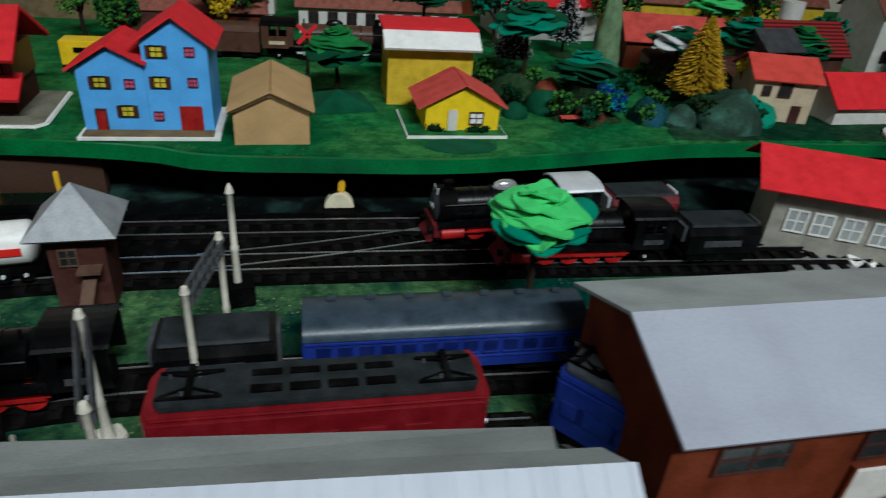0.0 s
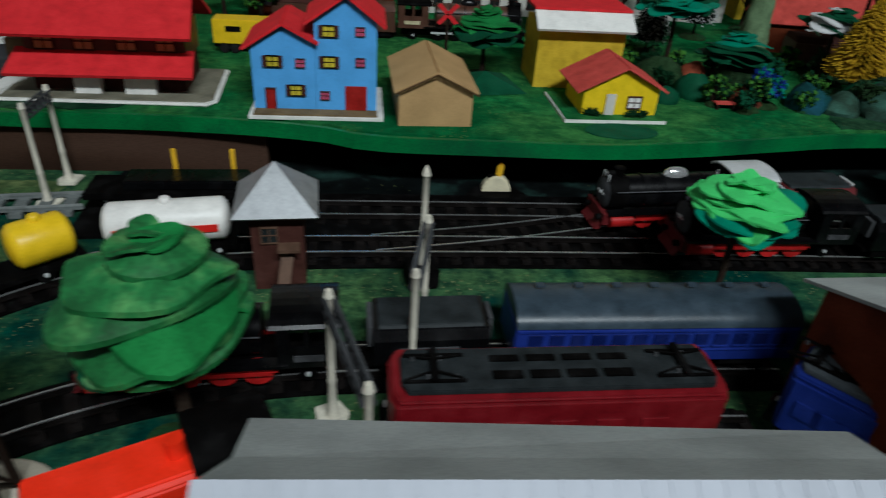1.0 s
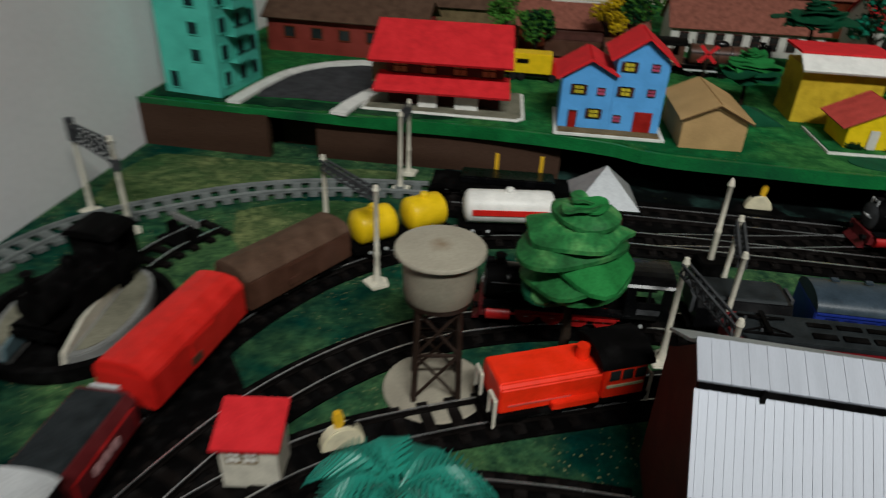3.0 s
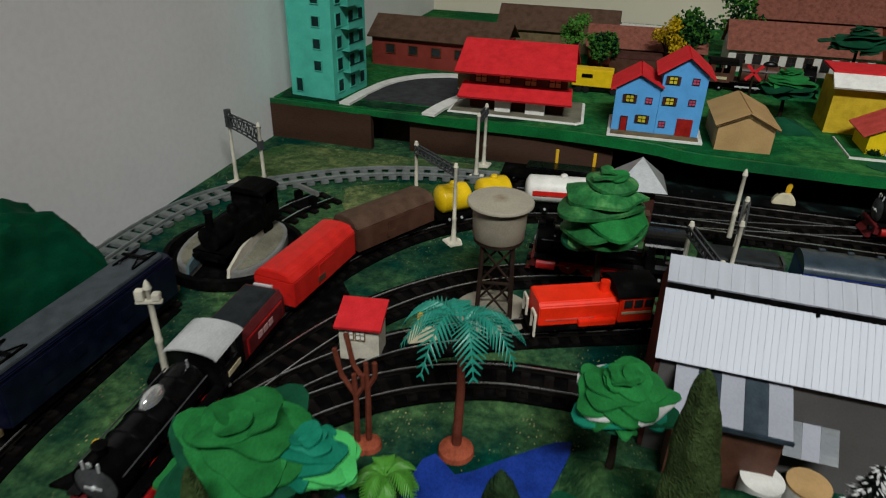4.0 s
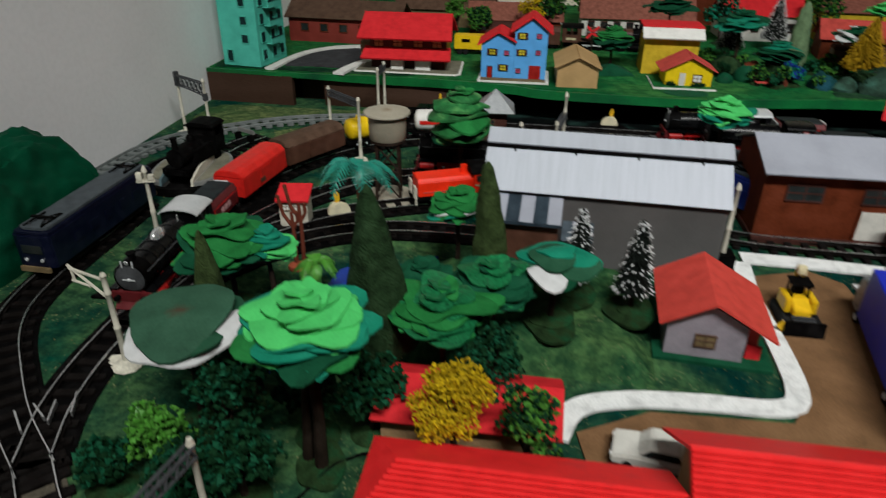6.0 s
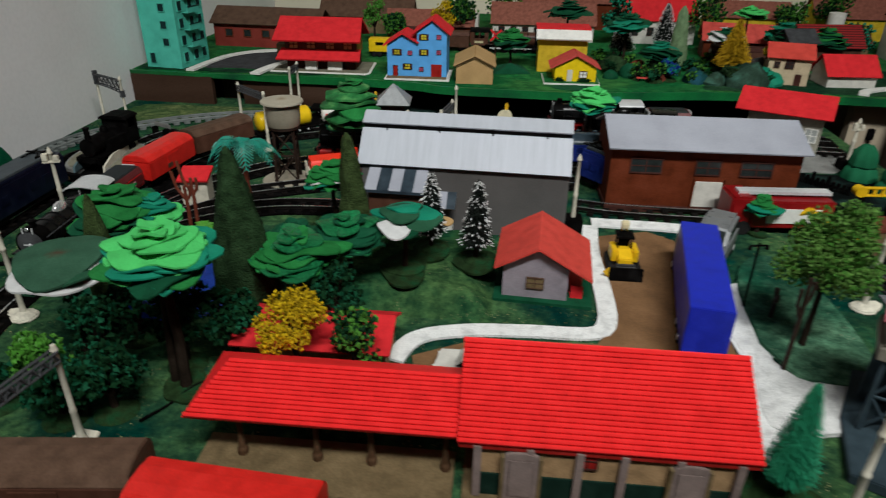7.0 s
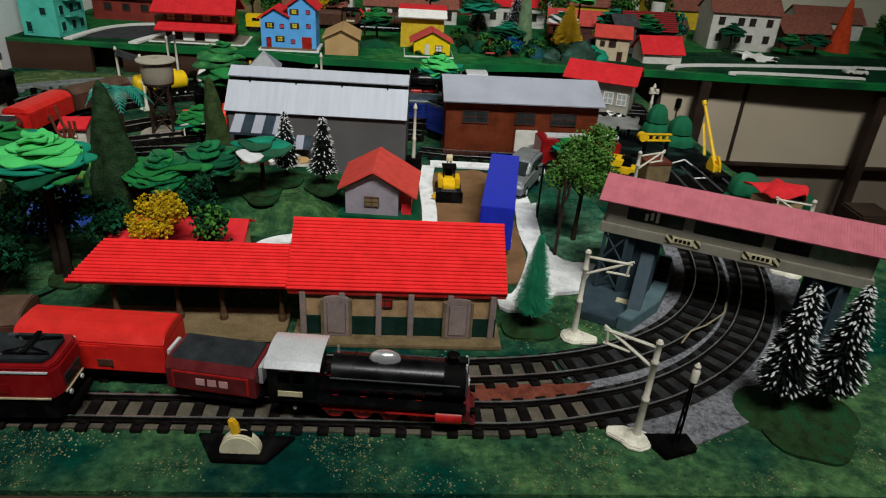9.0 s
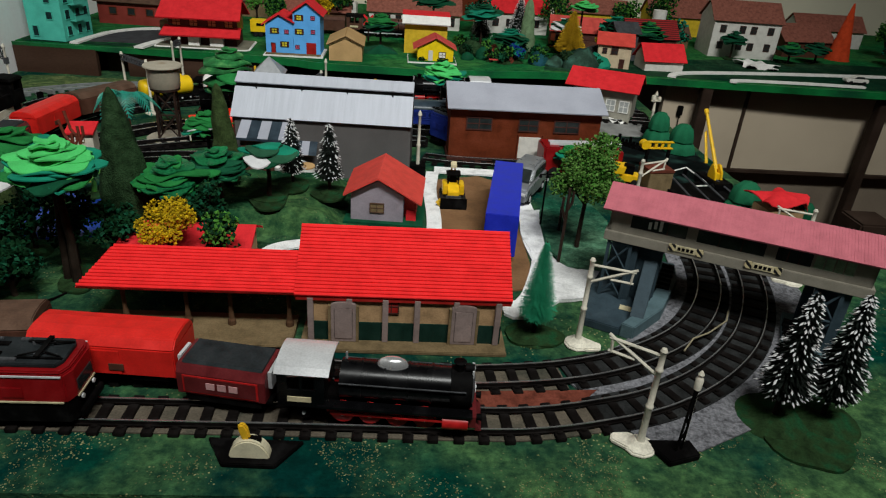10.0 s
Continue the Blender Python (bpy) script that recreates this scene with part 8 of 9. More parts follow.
for i, (x, y, h, r) in enumerate(((-0.252, -0.096, 0.046, 0.02), (-0.276, -0.104, 0.04, 0.017), (-0.205, -0.045, 0.05, 0.02), (-0.318, -0.098, 0.026, 0.014), (-0.272, -0.03, 0.058, 0.024), (-0.232, -0.052, 0.06, 0.022))):
    flock_tree(x, y, h, r, (LEAFDARK, LEAFDARK, EVADARK), "dense dark green flocked bush in the wood", 300 + i, count=560, low=0.3, size=0.0017)
foam_tree(-0.3225, 0.052, 0.064, 0.0285, (EVADARK, EVAGREEN, EVAGREEN), "drooping layered green foam tree by the points", 7, seed=13, squash=0.5)
foam_tree(-0.297, 0.056, 0.058, 0.0165, (EVALIME, EVATEAL), "small bright lime foam tree", 5, seed=14, squash=0.6)
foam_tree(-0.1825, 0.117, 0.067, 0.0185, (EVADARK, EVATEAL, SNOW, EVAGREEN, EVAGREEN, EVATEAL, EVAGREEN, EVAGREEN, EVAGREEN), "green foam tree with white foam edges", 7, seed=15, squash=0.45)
plate_tree(-0.116, 0.05, 0.039, ((0.0215, 0.0, EVADARK, 0.0, 0.0), (0.02, 0.0014, SNOW, -0.003, -0.003), (0.0205, 0.0026, EVADUSK, 0.002, 0.001), (0.0185, 0.0044, EVATEAL, 0.001, 0.003), (0.015, 0.0058, EVADUSK, -0.001, 0.0), (0.009, 0.0072, EVATEAL, 0.001, 0.001)), "dark green foam tree like a dish with white curls", 16, z=0.017)
foam_tree(-0.175, -0.005, 0.066, 0.024, (EVAGLITTER, EVAGREEN, EVAGLITTER), "glittering dark green foam tree", 7, seed=17, squash=0.45)
foam_tree(-0.15, 0.028, 0.064, 0.022, (EVADARK, EVAGLITTER), "layered dark green foam tree", 7, seed=18, squash=0.5)
foam_tree(-0.196, 0.055, 0.044, 0.02, (EVADARK, EVADARK), "dark foam tree by the pond", 5, seed=19, squash=0.4)
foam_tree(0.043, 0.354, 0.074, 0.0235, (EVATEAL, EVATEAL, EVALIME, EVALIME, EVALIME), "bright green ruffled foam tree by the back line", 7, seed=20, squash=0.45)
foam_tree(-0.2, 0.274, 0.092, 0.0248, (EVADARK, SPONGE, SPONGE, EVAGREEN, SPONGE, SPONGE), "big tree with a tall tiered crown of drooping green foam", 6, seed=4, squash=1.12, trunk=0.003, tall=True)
cypress(-0.2105, -0.001, 0.117, 0.0205, MOSSDARK, "tall dark moss cypress by the pond", 1, clear=0.022, lean=(-0.006, 0.008), taper=0.76)
cypress(-0.1565, 0.08, 0.088, 0.0108, MOSS, "olive moss cypress before the factory", 2, 0.017, lean=(-0.004, 0.0))
cypress(-0.3145, 0.012, 0.077, 0.0128, MOSS, "leaning olive moss cypress by the points", 3, lean=(-0.004, 0.004), taper=0.8)
bristle_tree(-0.1005, 0.08, 0.062, 0.0115, PINEDARK, "dark bottle-brush tree with white frosted tips", SNOW, 900, 5, base=0.009, z=0.017)
bristle_tree(-0.0665, 0.0655, 0.064, 0.012, PINEDARK, "dark bottle-brush tree with white frosted tips", SNOW, 900, 6, base=0.009, z=0.017)
bristle_tree(0.2125, -0.1945, 0.084, 0.0145, PINEDARK, "dark bottle-brush tree thick with white frosted tips", SNOW, 1700, 7, base=0.022)
bristle_tree(0.2405, -0.195, 0.084, 0.0145, PINEDARK, "dark bottle-brush tree thick with white frosted tips", SNOW, 1700, 8, base=0.021)
bristle_tree(0.0865, -0.12, 0.07, 0.0125, PINE, "slim bright green bottle-brush pine on a mossy disc", None, 3200, 9, base=0.0145, thick=0.00013)
for x, y, q, sd in ((0.2235, -0.204, 0.028, 3), (-0.116, 0.05, 0.021, 5), (-0.0665, 0.0655, 0.017, 6), (-0.1005, 0.08, 0.016, 7), (0.0865, -0.12, 0.0165, 9)):
    up = 0.0165 if -0.2 < x < -0.05 and y > 0.012 else 0.0006
    mt = thing("moss_mat", x, y, up, 0, "flat dark green moss mat under a craft tree", "moss mat", "moss mats")
    part("mat", foam_sheet(q, 0.0016, random.Random(sd), 0.012, 0.008, 0.06), BASEGREEN, mt, smooth=True)
flock_tree(-0.1605, -0.0645, 0.061, 0.0208, (LEAFYELLOW, LEAFGOLD), "bushy tree with bright yellow flock", 21, count=2400, low=0.62, flat=0.62, size=0.00085)
flock_tree(-0.126, -0.0655, 0.055, 0.0165, (LEAFDARK, LEAFGREEN), "ragged dark green flocked tree", 22, count=500, low=0.42, size=0.0014)
flock_tree(-0.148, -0.025, 0.064, 0.018, (LEAFDARK, EVADARK), "thin dark green flocked tree", 23, count=450, size=0.0014)
flock_tree(0.143, 0.006, 0.098, 0.029, (LEAFOLIVE, LEAFGREEN, LEAFOLIVE), "broad green flocked tree with a wire trunk", 24, count=4200, low=0.52, base=0.022, size=0.0011)
flock_tree(-0.298, -0.085, 0.04, 0.016, (LEAFGREEN, PALMLIME), "light green leafy bush by the track", 25, count=500, low=0.25)
flock_tree(-0.268, -0.074, 0.06, 0.02, (LEAFDARK, EVADARK), "thin dark green flocked tree", 26, count=500, size=0.0014)
foam_tree(0.169, 0.176, 0.033, 0.0145, (EVATEAL, EVAGREEN), "small green foam tree before the fire engine", 5, seed=27, squash=0.5, base=0.008)
palm(-0.2535, 0.12, 0.076, 0.031, PALMGREEN, BARKRED, "toy palm with teal fronds on a clay mound", 8, 3)
palm(-0.2725, 0.0735, 0.026, 0.016, PALMLIME, PALMLIME, "small lime green toy palm by the pond", 8, 4, leaf=0.005, base_mat=BASEGREEN)
for x, y, h in ((-0.3005, 0.109, 0.046), (-0.2955, 0.1115, 0.052)):
    st = thing("bare_cactus", x, y, 0, rnd.uniform(0, 90), "bare red-brown forked plastic trunk", "plant", "bare trunks")
    part("foot", M().lathe([(0.0065, 0.0003), (0.006, 0.003), (0.002, 0.005)], 12), CLAY, st, smooth=True)
    part("stem", M().tube([(0, 0, 0.003), (0.0005, 0, h * 0.6), (0, 0, h)], 0.0016, 7, 0.8).tube([(0, 0, h * 0.75), (-0.006, 0.002, h * 0.95), (-0.009, 0.004, h * 1.25)], 0.0013, 6).tube([(0, 0, h * 0.7), (0.004, 0, h * 0.85), (0.004, 0, h)], 0.0013, 6), BARKRED, st, smooth=True)
for x, y, h in ((0.1225, -0.0205, 0.066), (0.134, 0.036, 0.026)):
    st = thing("bare_cactus", x, y, 0, rnd.uniform(0, 90), "bare dark forked plastic trunk", "plant", "bare trunks")
    part("stem", M().tube([(0, 0, 0), (0.0005, 0, h * 0.6), (0, 0, h)], 0.0014, 7, 0.8).tube([(0, 0, h * 0.6), (-0.004, 0.0, h * 0.75), (-0.004, 0.0, h * 0.9)], 0.0011, 6).tube([(0, 0, h * 0.7), (0.004, 0, h * 0.82), (0.004, 0, h * 0.95)], 0.0011, 6), POSTMAT, st, smooth=True)
post = thing("yard_lamp", 0.1205, 0.05, 0, 10, "thin black lamp post beside the blue lorry", "street lamp")
part("pole", M().tube([(0, 0, 0.0003), (0, 0, 0.052)], 0.0009, 6), BLACKMATT, post)
part("crossbar", M().box(-0.006, 0.006, -0.0005, 0.0005, 0.0495, 0.0505), BLACKMATT, post)
for s in (-1, 1):
    part("lamp_head", M().cyl((s * 0.006, 0, 0.0475), (s * 0.006, 0, 0.0502), 0.0016, 0.0008, 8), BLACKMATT, post)
loose = thing("loose_wire", 0.205, -0.118, 0, 0, "pale loose wire lying over the curved tracks", "wire")
part("wire", M().tube([(-0.0254, -0.0223, 0.0066), (-0.0148, -0.0098, 0.0075), (-0.001, -0.0016, 0.0068), (0.0173, 0.0126, 0.0075), (0.0251, 0.0269, 0.0066)], 0.0006, 5), paint("dull_wire", (0.3, 0.26, 0.17), 0.5, vary=0.2), loose)
wire = thing("loose_cable", -0.16, -0.06, 0, 0, "thin black cable lying behind the platform canopy", "cable")
part("cable", M().tube([(p.x, p.y, 0.0016 + 0.0008 * math.sin(p.x * 400)) for p in spline([(-0.075, -0.044), (-0.05, -0.004), (-0.015, -0.006), (0.02, 0.004), (0.05, -0.002), (0.085, 0.0)], 0.004)], 0.0008, 5), BLACKMATT, wire)
# ---- the town on the shelf ----
def windows_grid(ob, xs, zs, w, h, y, mat, fr, side="y"):
    for x in xs:
        for z in zs:
            pane(ob, x, z, w, h, y, mat, fr, False, side=side)


tw = thing("apartment_tower", -0.508, 0.553, Z, -8, "tall teal apartment tower with dark windows and balconies", "tower block")
part("wall", M().box(-0.029, 0.024, -0.033, 0.035, 0, 0.135), TEAL, tw)
windows_grid(tw, (0.006,), [0.03 + 0.022 * i for i in range(5)], 0.0085, 0.0095, -0.0332, TEALDARK, TEAL)
pane(tw, -0.018, 0.006, 0.0075, 0.0135, -0.0332, TEALDARK, TEAL, False, "door")
for i in range(6):
    for y in (-0.02, 0.004, 0.024):
        pane(tw, y, 0.008 + 0.022 * i, 0.0095, 0.012, 0.0242, TEALDARK, TEAL, False, side="x")
    bal = part("balcony", M().box(0.0245, 0.034, -0.016, 0.012, 0.0265 + 0.022 * i, 0.0275 + 0.022 * i).box(0.033, 0.034, -0.016, 0.012, 0.0275 + 0.022 * i, 0.034 + 0.022 * i), TEAL, tw)
    part("railing", M().box(0.0338, 0.0346, -0.0165, 0.0125, 0.034 + 0.022 * i, 0.035 + 0.022 * i), TEALDARK, bal)
part("parapet", M().box(-0.031, 0.026, -0.035, 0.037, 0.135, 0.14), TEAL, tw)

wh = thing("warehouse", -0.425, 0.712, Z, -3, "long red-brown warehouse with a brown roof", "warehouse")
TOWNRED = paint("town_red_wall", (0.24, 0.04, 0.03), 0.7, vary=0.2, scale=40)
part("wall", M().box(-0.085, 0.085, -0.03, 0.03, 0, 0.036), TOWNRED, wh)
gable_roof(wh, -0.087, 0.087, -0.034, 0.034, 0.0355, 0.056, BROWNTOP, along="x")
windows_grid(wh, [-0.06 + 0.03 * i for i in range(5)], (0.016,), 0.011, 0.01, -0.0302, GLASS, BRICK)

pg = thing("two_storey_station", -0.301, 0.557, Z, 1.5, "two-storey house with deep red foam roofs and white pillars", "building")
part("slab", M().prism([(-0.068, -0.036), (0.062, -0.04), (0.068, -0.033), (0.066, 0.034), (-0.068, 0.036)], "z", 0, 0.0022), WHITE, pg, "thin white base slab with rounded corners", bevel=0.0008)
part("paving", M().prism([(-0.065, -0.0335), (0.0605, -0.0372), (0.0652, -0.032), (0.063, 0.032), (-0.065, 0.034)], "z", 0.0022, 0.003), KHAKIDARK, pg, "mottled grey-green paving")
part("ground_floor", M().box(-0.048, 0.046, -0.018, 0.028, 0.003, 0.022), HUTBROWN, pg)
for x, w in ((-0.0135, 0.0078), (0.019, 0.0095)):
    part("pillar", M().box(x - w, x + w, -0.0262, -0.018, 0.003, 0.022), WHITE, pg)
part("lower_roof", M().slab((-0.058, -0.037, 0.0185), (0.055, -0.037, 0.0185), (0.053, -0.014, 0.029), (-0.056, -0.014, 0.029), 0.0022), EVARED, pg, "red foam awning roof")
part("upper_floor", M().box(-0.05, 0.048, -0.016, 0.026, 0.022, 0.044), BROWNCAR, pg)
for x in (-0.038, -0.014, 0.012, 0.036):
    pane(pg, x, 0.029, 0.011, 0.01, -0.0162, KRAFT, HUTBROWN)
part("upper_roof", M().slab((-0.062, -0.034, 0.042), (0.056, -0.034, 0.042), (0.053, 0.006, 0.067), (-0.059, 0.006, 0.067), 0.0024), EVARED, pg, "large red foam roof")
part("upper_roof", M().slab((-0.059, 0.006, 0.067), (0.053, 0.006, 0.067), (0.056, 0.042, 0.042), (-0.062, 0.042, 0.042), 0.0024), EVARED, pg)
part("side_block", M().box(-0.063, -0.051, -0.012, 0.02, 0.018, 0.033), TANBASE, pg)

bh = thing("blue_house", -0.1665, 0.53, Z, 0.5, "sky blue card house with two red gables and painted windows", "house")
part("plinth", M().box(-0.0425, 0.0425, -0.0295, 0.032, 0, 0.0025), WHITE, bh, "white card plinth", bevel=0.0003)
part("paving", M().box(-0.0395, 0.0385, -0.0285, -0.0185, 0.0026, 0.0036), TANBASE, bh, "mottled grey paving")
part("wall", M().prism([(-0.0395, 0.0025), (-0.0005, 0.0025), (-0.0005, 0.046), (-0.0195, 0.0555), (-0.0395, 0.043)], "y", -0.018, 0.028), BLUEHOUSE, bh)
part("wall", M().prism([(-0.0003, 0.0025), (0.038, 0.0025), (0.038, 0.059), (0.0195, 0.0735), (-0.0003, 0.0605)], "y", -0.0182, 0.0278), BLUEHOUSE, bh)
part("roof", M().slab((-0.044, -0.022, 0.041), (-0.0195, -0.022, 0.0565), (-0.0195, 0.03, 0.0565), (-0.044, 0.03, 0.041), -0.0016), EVARED, bh)
part("roof", M().slab((-0.0195, -0.022, 0.0565), (0.0015, -0.022, 0.0455), (0.0015, 0.03, 0.0455), (-0.0195, 0.03, 0.0565), -0.0016), EVARED, bh)
part("roof", M().slab((-0.0055, -0.0224, 0.0575), (0.0195, -0.0224, 0.0745), (0.0195, 0.0304, 0.0745), (-0.0055, 0.0304, 0.0575), -0.0016), EVARED, bh)
part("roof", M().slab((0.0195, -0.0224, 0.0745), (0.043, -0.0224, 0.0565), (0.043, 0.0304, 0.0565), (0.0195, 0.0304, 0.0745), -0.0016), EVARED, bh)
for x, z in ((-0.0265, 0.031), (-0.013, 0.0128), (0.0085, 0.0315), (0.0085, 0.0505)):
    win = pane(bh, x, z, 0.0066, 0.0062, -0.0184, WINYELLOW, BLACKMATT)
    part("shutter", M().box(x - 0.0062, x - 0.0037, -0.0196, -0.0183, z - 0.0004, z + 0.0066).box(x + 0.0037, x + 0.0062, -0.0196, -0.0183, z - 0.0004, z + 0.0066), HUTBROWN, win)
for x, z in ((-0.0095, 0.031), (0.0052, 0.0105), (0.0278, 0.0515), (0.0278, 0.0325)):
    pane(bh, x, z, 0.0052, 0.0048, -0.0184, WINPINK, HUTBROWN)
d = part("door", M().box(-0.0315, -0.0262, -0.0192, -0.0181, 0.0036, 0.0165), DOORRED, bh, "narrow red door")
part("door_frame", M().box(-0.0322, -0.0315, -0.0196, -0.0181, 0.0036, 0.0172).box(-0.0262, -0.0255, -0.0196, -0.0181, 0.0036, 0.0172).box(-0.0315, -0.0262, -0.0196, -0.0181, 0.0165, 0.0172), HUTBROWN, d)
part("garage_door", M().box(0.018, 0.0318, -0.0194, -0.0183, 0.0036, 0.0195), DOORRED, bh, "wide red door", bevel=0.0002)

ks = thing("cardboard_shed", -0.092, 0.53, Z, 2, "plain kraft cardboard shed", "shed")
part("wall", M().prism([(-0.0235, 0), (0.0235, 0), (0.0235, 0.0235), (0.0, 0.034), (-0.0235, 0.0235)], "y", -0.034, 0.034), KRAFT, ks)
part("roof", M().slab((-0.0265, -0.037, 0.0225), (0, -0.037, 0.0352), (0, 0.037, 0.0352), (-0.0265, 0.037, 0.0225), -0.0013), KRAFT, ks)
part("roof", M().slab((0, -0.037, 0.0352), (0.0265, -0.037, 0.0225), (0.0265, 0.037, 0.0225), (0, 0.037, 0.0352), -0.0013), KRAFT, ks)
part("roof_edge", M().slab((-0.0265, -0.0375, 0.0213), (0, -0.0375, 0.034), (0, -0.0371, 0.034), (-0.0265, -0.0371, 0.0213), -0.001).slab((0, -0.0375, 0.034), (0.0265, -0.0375, 0.0213), (0.0265, -0.0371, 0.0213), (0, -0.0371, 0.034), -0.001), KRAFTDARK, ks)

yh = thing("yellow_house", 0.034, 0.536, Z, 1, "small bright yellow house with a red foam roof and hedges", "house")
part("plinth", M().box(-0.036, 0.036, -0.027, 0.03, 0, 0.002), WHITE, yh)
part("lawn", M().box(-0.035, 0.035, -0.026, 0.029, 0.0021, 0.0028), SHELFTURF, yh)
part("wall", M().prism([(-0.022, 0.002), (0.031, 0.002), (0.031, 0.021), (0.0045, 0.034), (-0.022, 0.021)], "y", -0.017, 0.022), YELLOWHOUSE, yh)
part("roof", M().slab((-0.028, -0.021, 0.0185), (0.0045, -0.021, 0.0355), (0.0045, 0.026, 0.0355), (-0.028, 0.026, 0.0185), -0.0014), EVADARKRED, yh)
part("roof", M().slab((0.0045, -0.021, 0.0355), (0.0355, -0.021, 0.0195), (0.0355, 0.026, 0.0195), (0.0045, 0.026, 0.0355), -0.0014), EVADARKRED, yh)
part("door", M().box(-0.006, 0.0005, -0.0182, -0.0171, 0.002, 0.0175), WHITEHOUSE, yh, "pale door")
pane(yh, 0.0145, 0.008, 0.009, 0.0075, -0.0172, WHITE, HUTBROWN)
for x, y in ((-0.013, -0.021), (-0.0175, -0.019), (0.011, -0.0215), (0.0165, -0.0215), (0.0215, -0.021)):
    b = M()
    for i in range(70):
        p = Vector((rnd.gauss(0, .0018), rnd.gauss(0, .0012), 0.0035 + abs(rnd.gauss(0, .0018))))
        b.cyl(p, p + Vector((rnd.uniform(-1, 1), rnd.uniform(-1, 1), 1)) * 0.0011, 0.0007, 0.0002, 4)
    tagged(part("hedge", b, LEAFDARK, yh, at=pose(x, y, 0)), kind="stuff")

solid("trim.004", M().prism([(0.034 + 0.025 * math.cos(2 * math.pi * i / 24), 0.4945 + 0.0135 * math.sin(2 * math.pi * i / 24)) for i in range(24)], "z", Z + 0.0002, Z + 0.0007), EVADARK, "dark green oval of paper at the shelf edge", "paper")
gm = thing("green_card_mound", -0.046, 0.585, Z, 10, "low folded green card mound round the tree foot", "mound")
part("fold", M().add([(-0.026, -0.026, 0.0003), (0.026, -0.026, 0.0003), (0.024, 0.024, 0.0003), (-0.024, 0.024, 0.0003), (0.002, 0.004, 0.009)], ((0, 1, 4), (1, 2, 4), (2, 3, 4), (3, 0, 4), (3, 2, 1, 0))), EVADARK, gm)

oc = thing("ochre_shop", 0.028, 0.602, Z, 0, "ochre yellow shop with a white parapet and red top", "shop")
part("wall", M().box(-0.036, 0.03, -0.02, 0.025, 0, 0.046), OCHRE, oc)
part("parapet", M().slab((-0.04, -0.03, 0.046), (0.034, -0.03, 0.046), (0.034, -0.014, 0.056), (-0.04, -0.014, 0.056), 0.002), WHITE, oc)
part("coping", M().box(-0.04, 0.034, -0.0145, 0.028, 0.0562, 0.058), EVARED, oc)

yt = thing("toy_lorry", -0.232, 0.65, Z + 0.0005, 0, "yellow toy box lorry on the shelf", "truck")
part("box", M().box(-0.024, 0.02, -0.009, 0.009, 0.007, 0.026), YELLOWCAR, yt, bevel=0.0006)
part("cab", M().box(0.0205, 0.031, -0.0085, 0.0085, 0.005, 0.02), REDCAR, yt, bevel=0.001)
part("sign_bar", M().box(-0.014, -0.002, -0.0096, -0.009, 0.017, 0.021), BLACKMATT, yt)
part("chassis", M().box(-0.024, 0.03, -0.007, 0.007, 0.004, 0.007), BLACKMATT, yt)
for x in (-0.016, -0.008, 0.022):
    for s in (-1, 1):
        part("wheel", M().cyl((x, s * 0.006, 0.0038), (x, s * 0.009, 0.0038), 0.0037, 0.0037, 12), TYRE, yt)


def cottage(x, y, turn, w, dpt, hw, hr, wall, roof, label, wins=(), along="x", z=Z, win_mat=GLASS, fr=HUTBROWN, door=None):
    ob = thing("town_house", x, y, z, turn, label, "house", "town houses")
    if along == "x":
        part("wall", M().prism([(-dpt / 2, 0), (dpt / 2, 0), (dpt / 2, hw), (0, hr - 0.001), (-dpt / 2, hw)], "x", -w / 2, w / 2), wall, ob)
    else:
        part("wall", M().prism([(-w / 2, 0), (w / 2, 0), (w / 2, hw), (0, hr - 0.001), (-w / 2, hw)], "y", -dpt / 2, dpt / 2), wall, ob)
    gable_roof(ob, -w / 2, w / 2, -dpt / 2, dpt / 2, hw, hr, roof, along=along, over=0.004)
    for wx, wz, ww, wwh in wins:
        pane(ob, wx, wz, ww, wwh, -dpt / 2 - 0.0002, win_mat, fr)
    if door is not None:
        part("door", M().box(door - 0.004, door + 0.004, -dpt / 2 - 0.001, -dpt / 2, 0, 0.015), HUTBROWN, ob)
    return ob


TOWNROOF = stripes("striped_red_roof", (0.28, 0.02, 0.02), (0.07, 0.012, 0.012), 110, (0, 1.57, 0), 0.7)
cottage(0.322, 0.578, -14, 0.05, 0.05, 0.036, 0.049, BEIGEHOUSE, HOUSEROOF, "narrow beige house with a coral roof", ((0.0, 0.022, 0.009, 0.011), (-0.015, 0.022, 0.006, 0.007)), "x", door=0.013)
cottage(0.395, 0.572, 4, 0.062, 0.045, 0.018, 0.038, WHITEHOUSE, EVARED, "low white hut with a bright red foam roof", ())
cottage(0.595, 0.745, -4, 0.118, 0.075, 0.064, 0.092, WHITEHOUSE, BROWNROOF, "big white farmhouse with a brown tiled roof", [(x, z, 0.009, 0.011) for z in (0.015, 0.043) for x in (-0.042, -0.008, 0.012, 0.042)])
cottage(0.735, 0.79, 8, 0.10, 0.07, 0.03, 0.055, BROWNCAR, BROWNROOF, "dark red house with a brown roof", ((-0.02, 0.01, 0.01, 0.01),))
cottage(0.008, 0.845, 1, 0.17, 0.06, 0.03, 0.058, WHITEHOUSE, BROWNROOF, "long white row house with a brown tiled roof", [(-0.07 + 0.02 * i, 0.008, 0.009, 0.014) for i in range(8)])
cottage(0.2, 0.86, 3, 0.12, 0.07, 0.04, 0.07, WHITEHOUSE, EVARED, "white house with a bright red roof", [(-0.04 + 0.026 * i, 0.014, 0.01, 0.012) for i in range(4)])
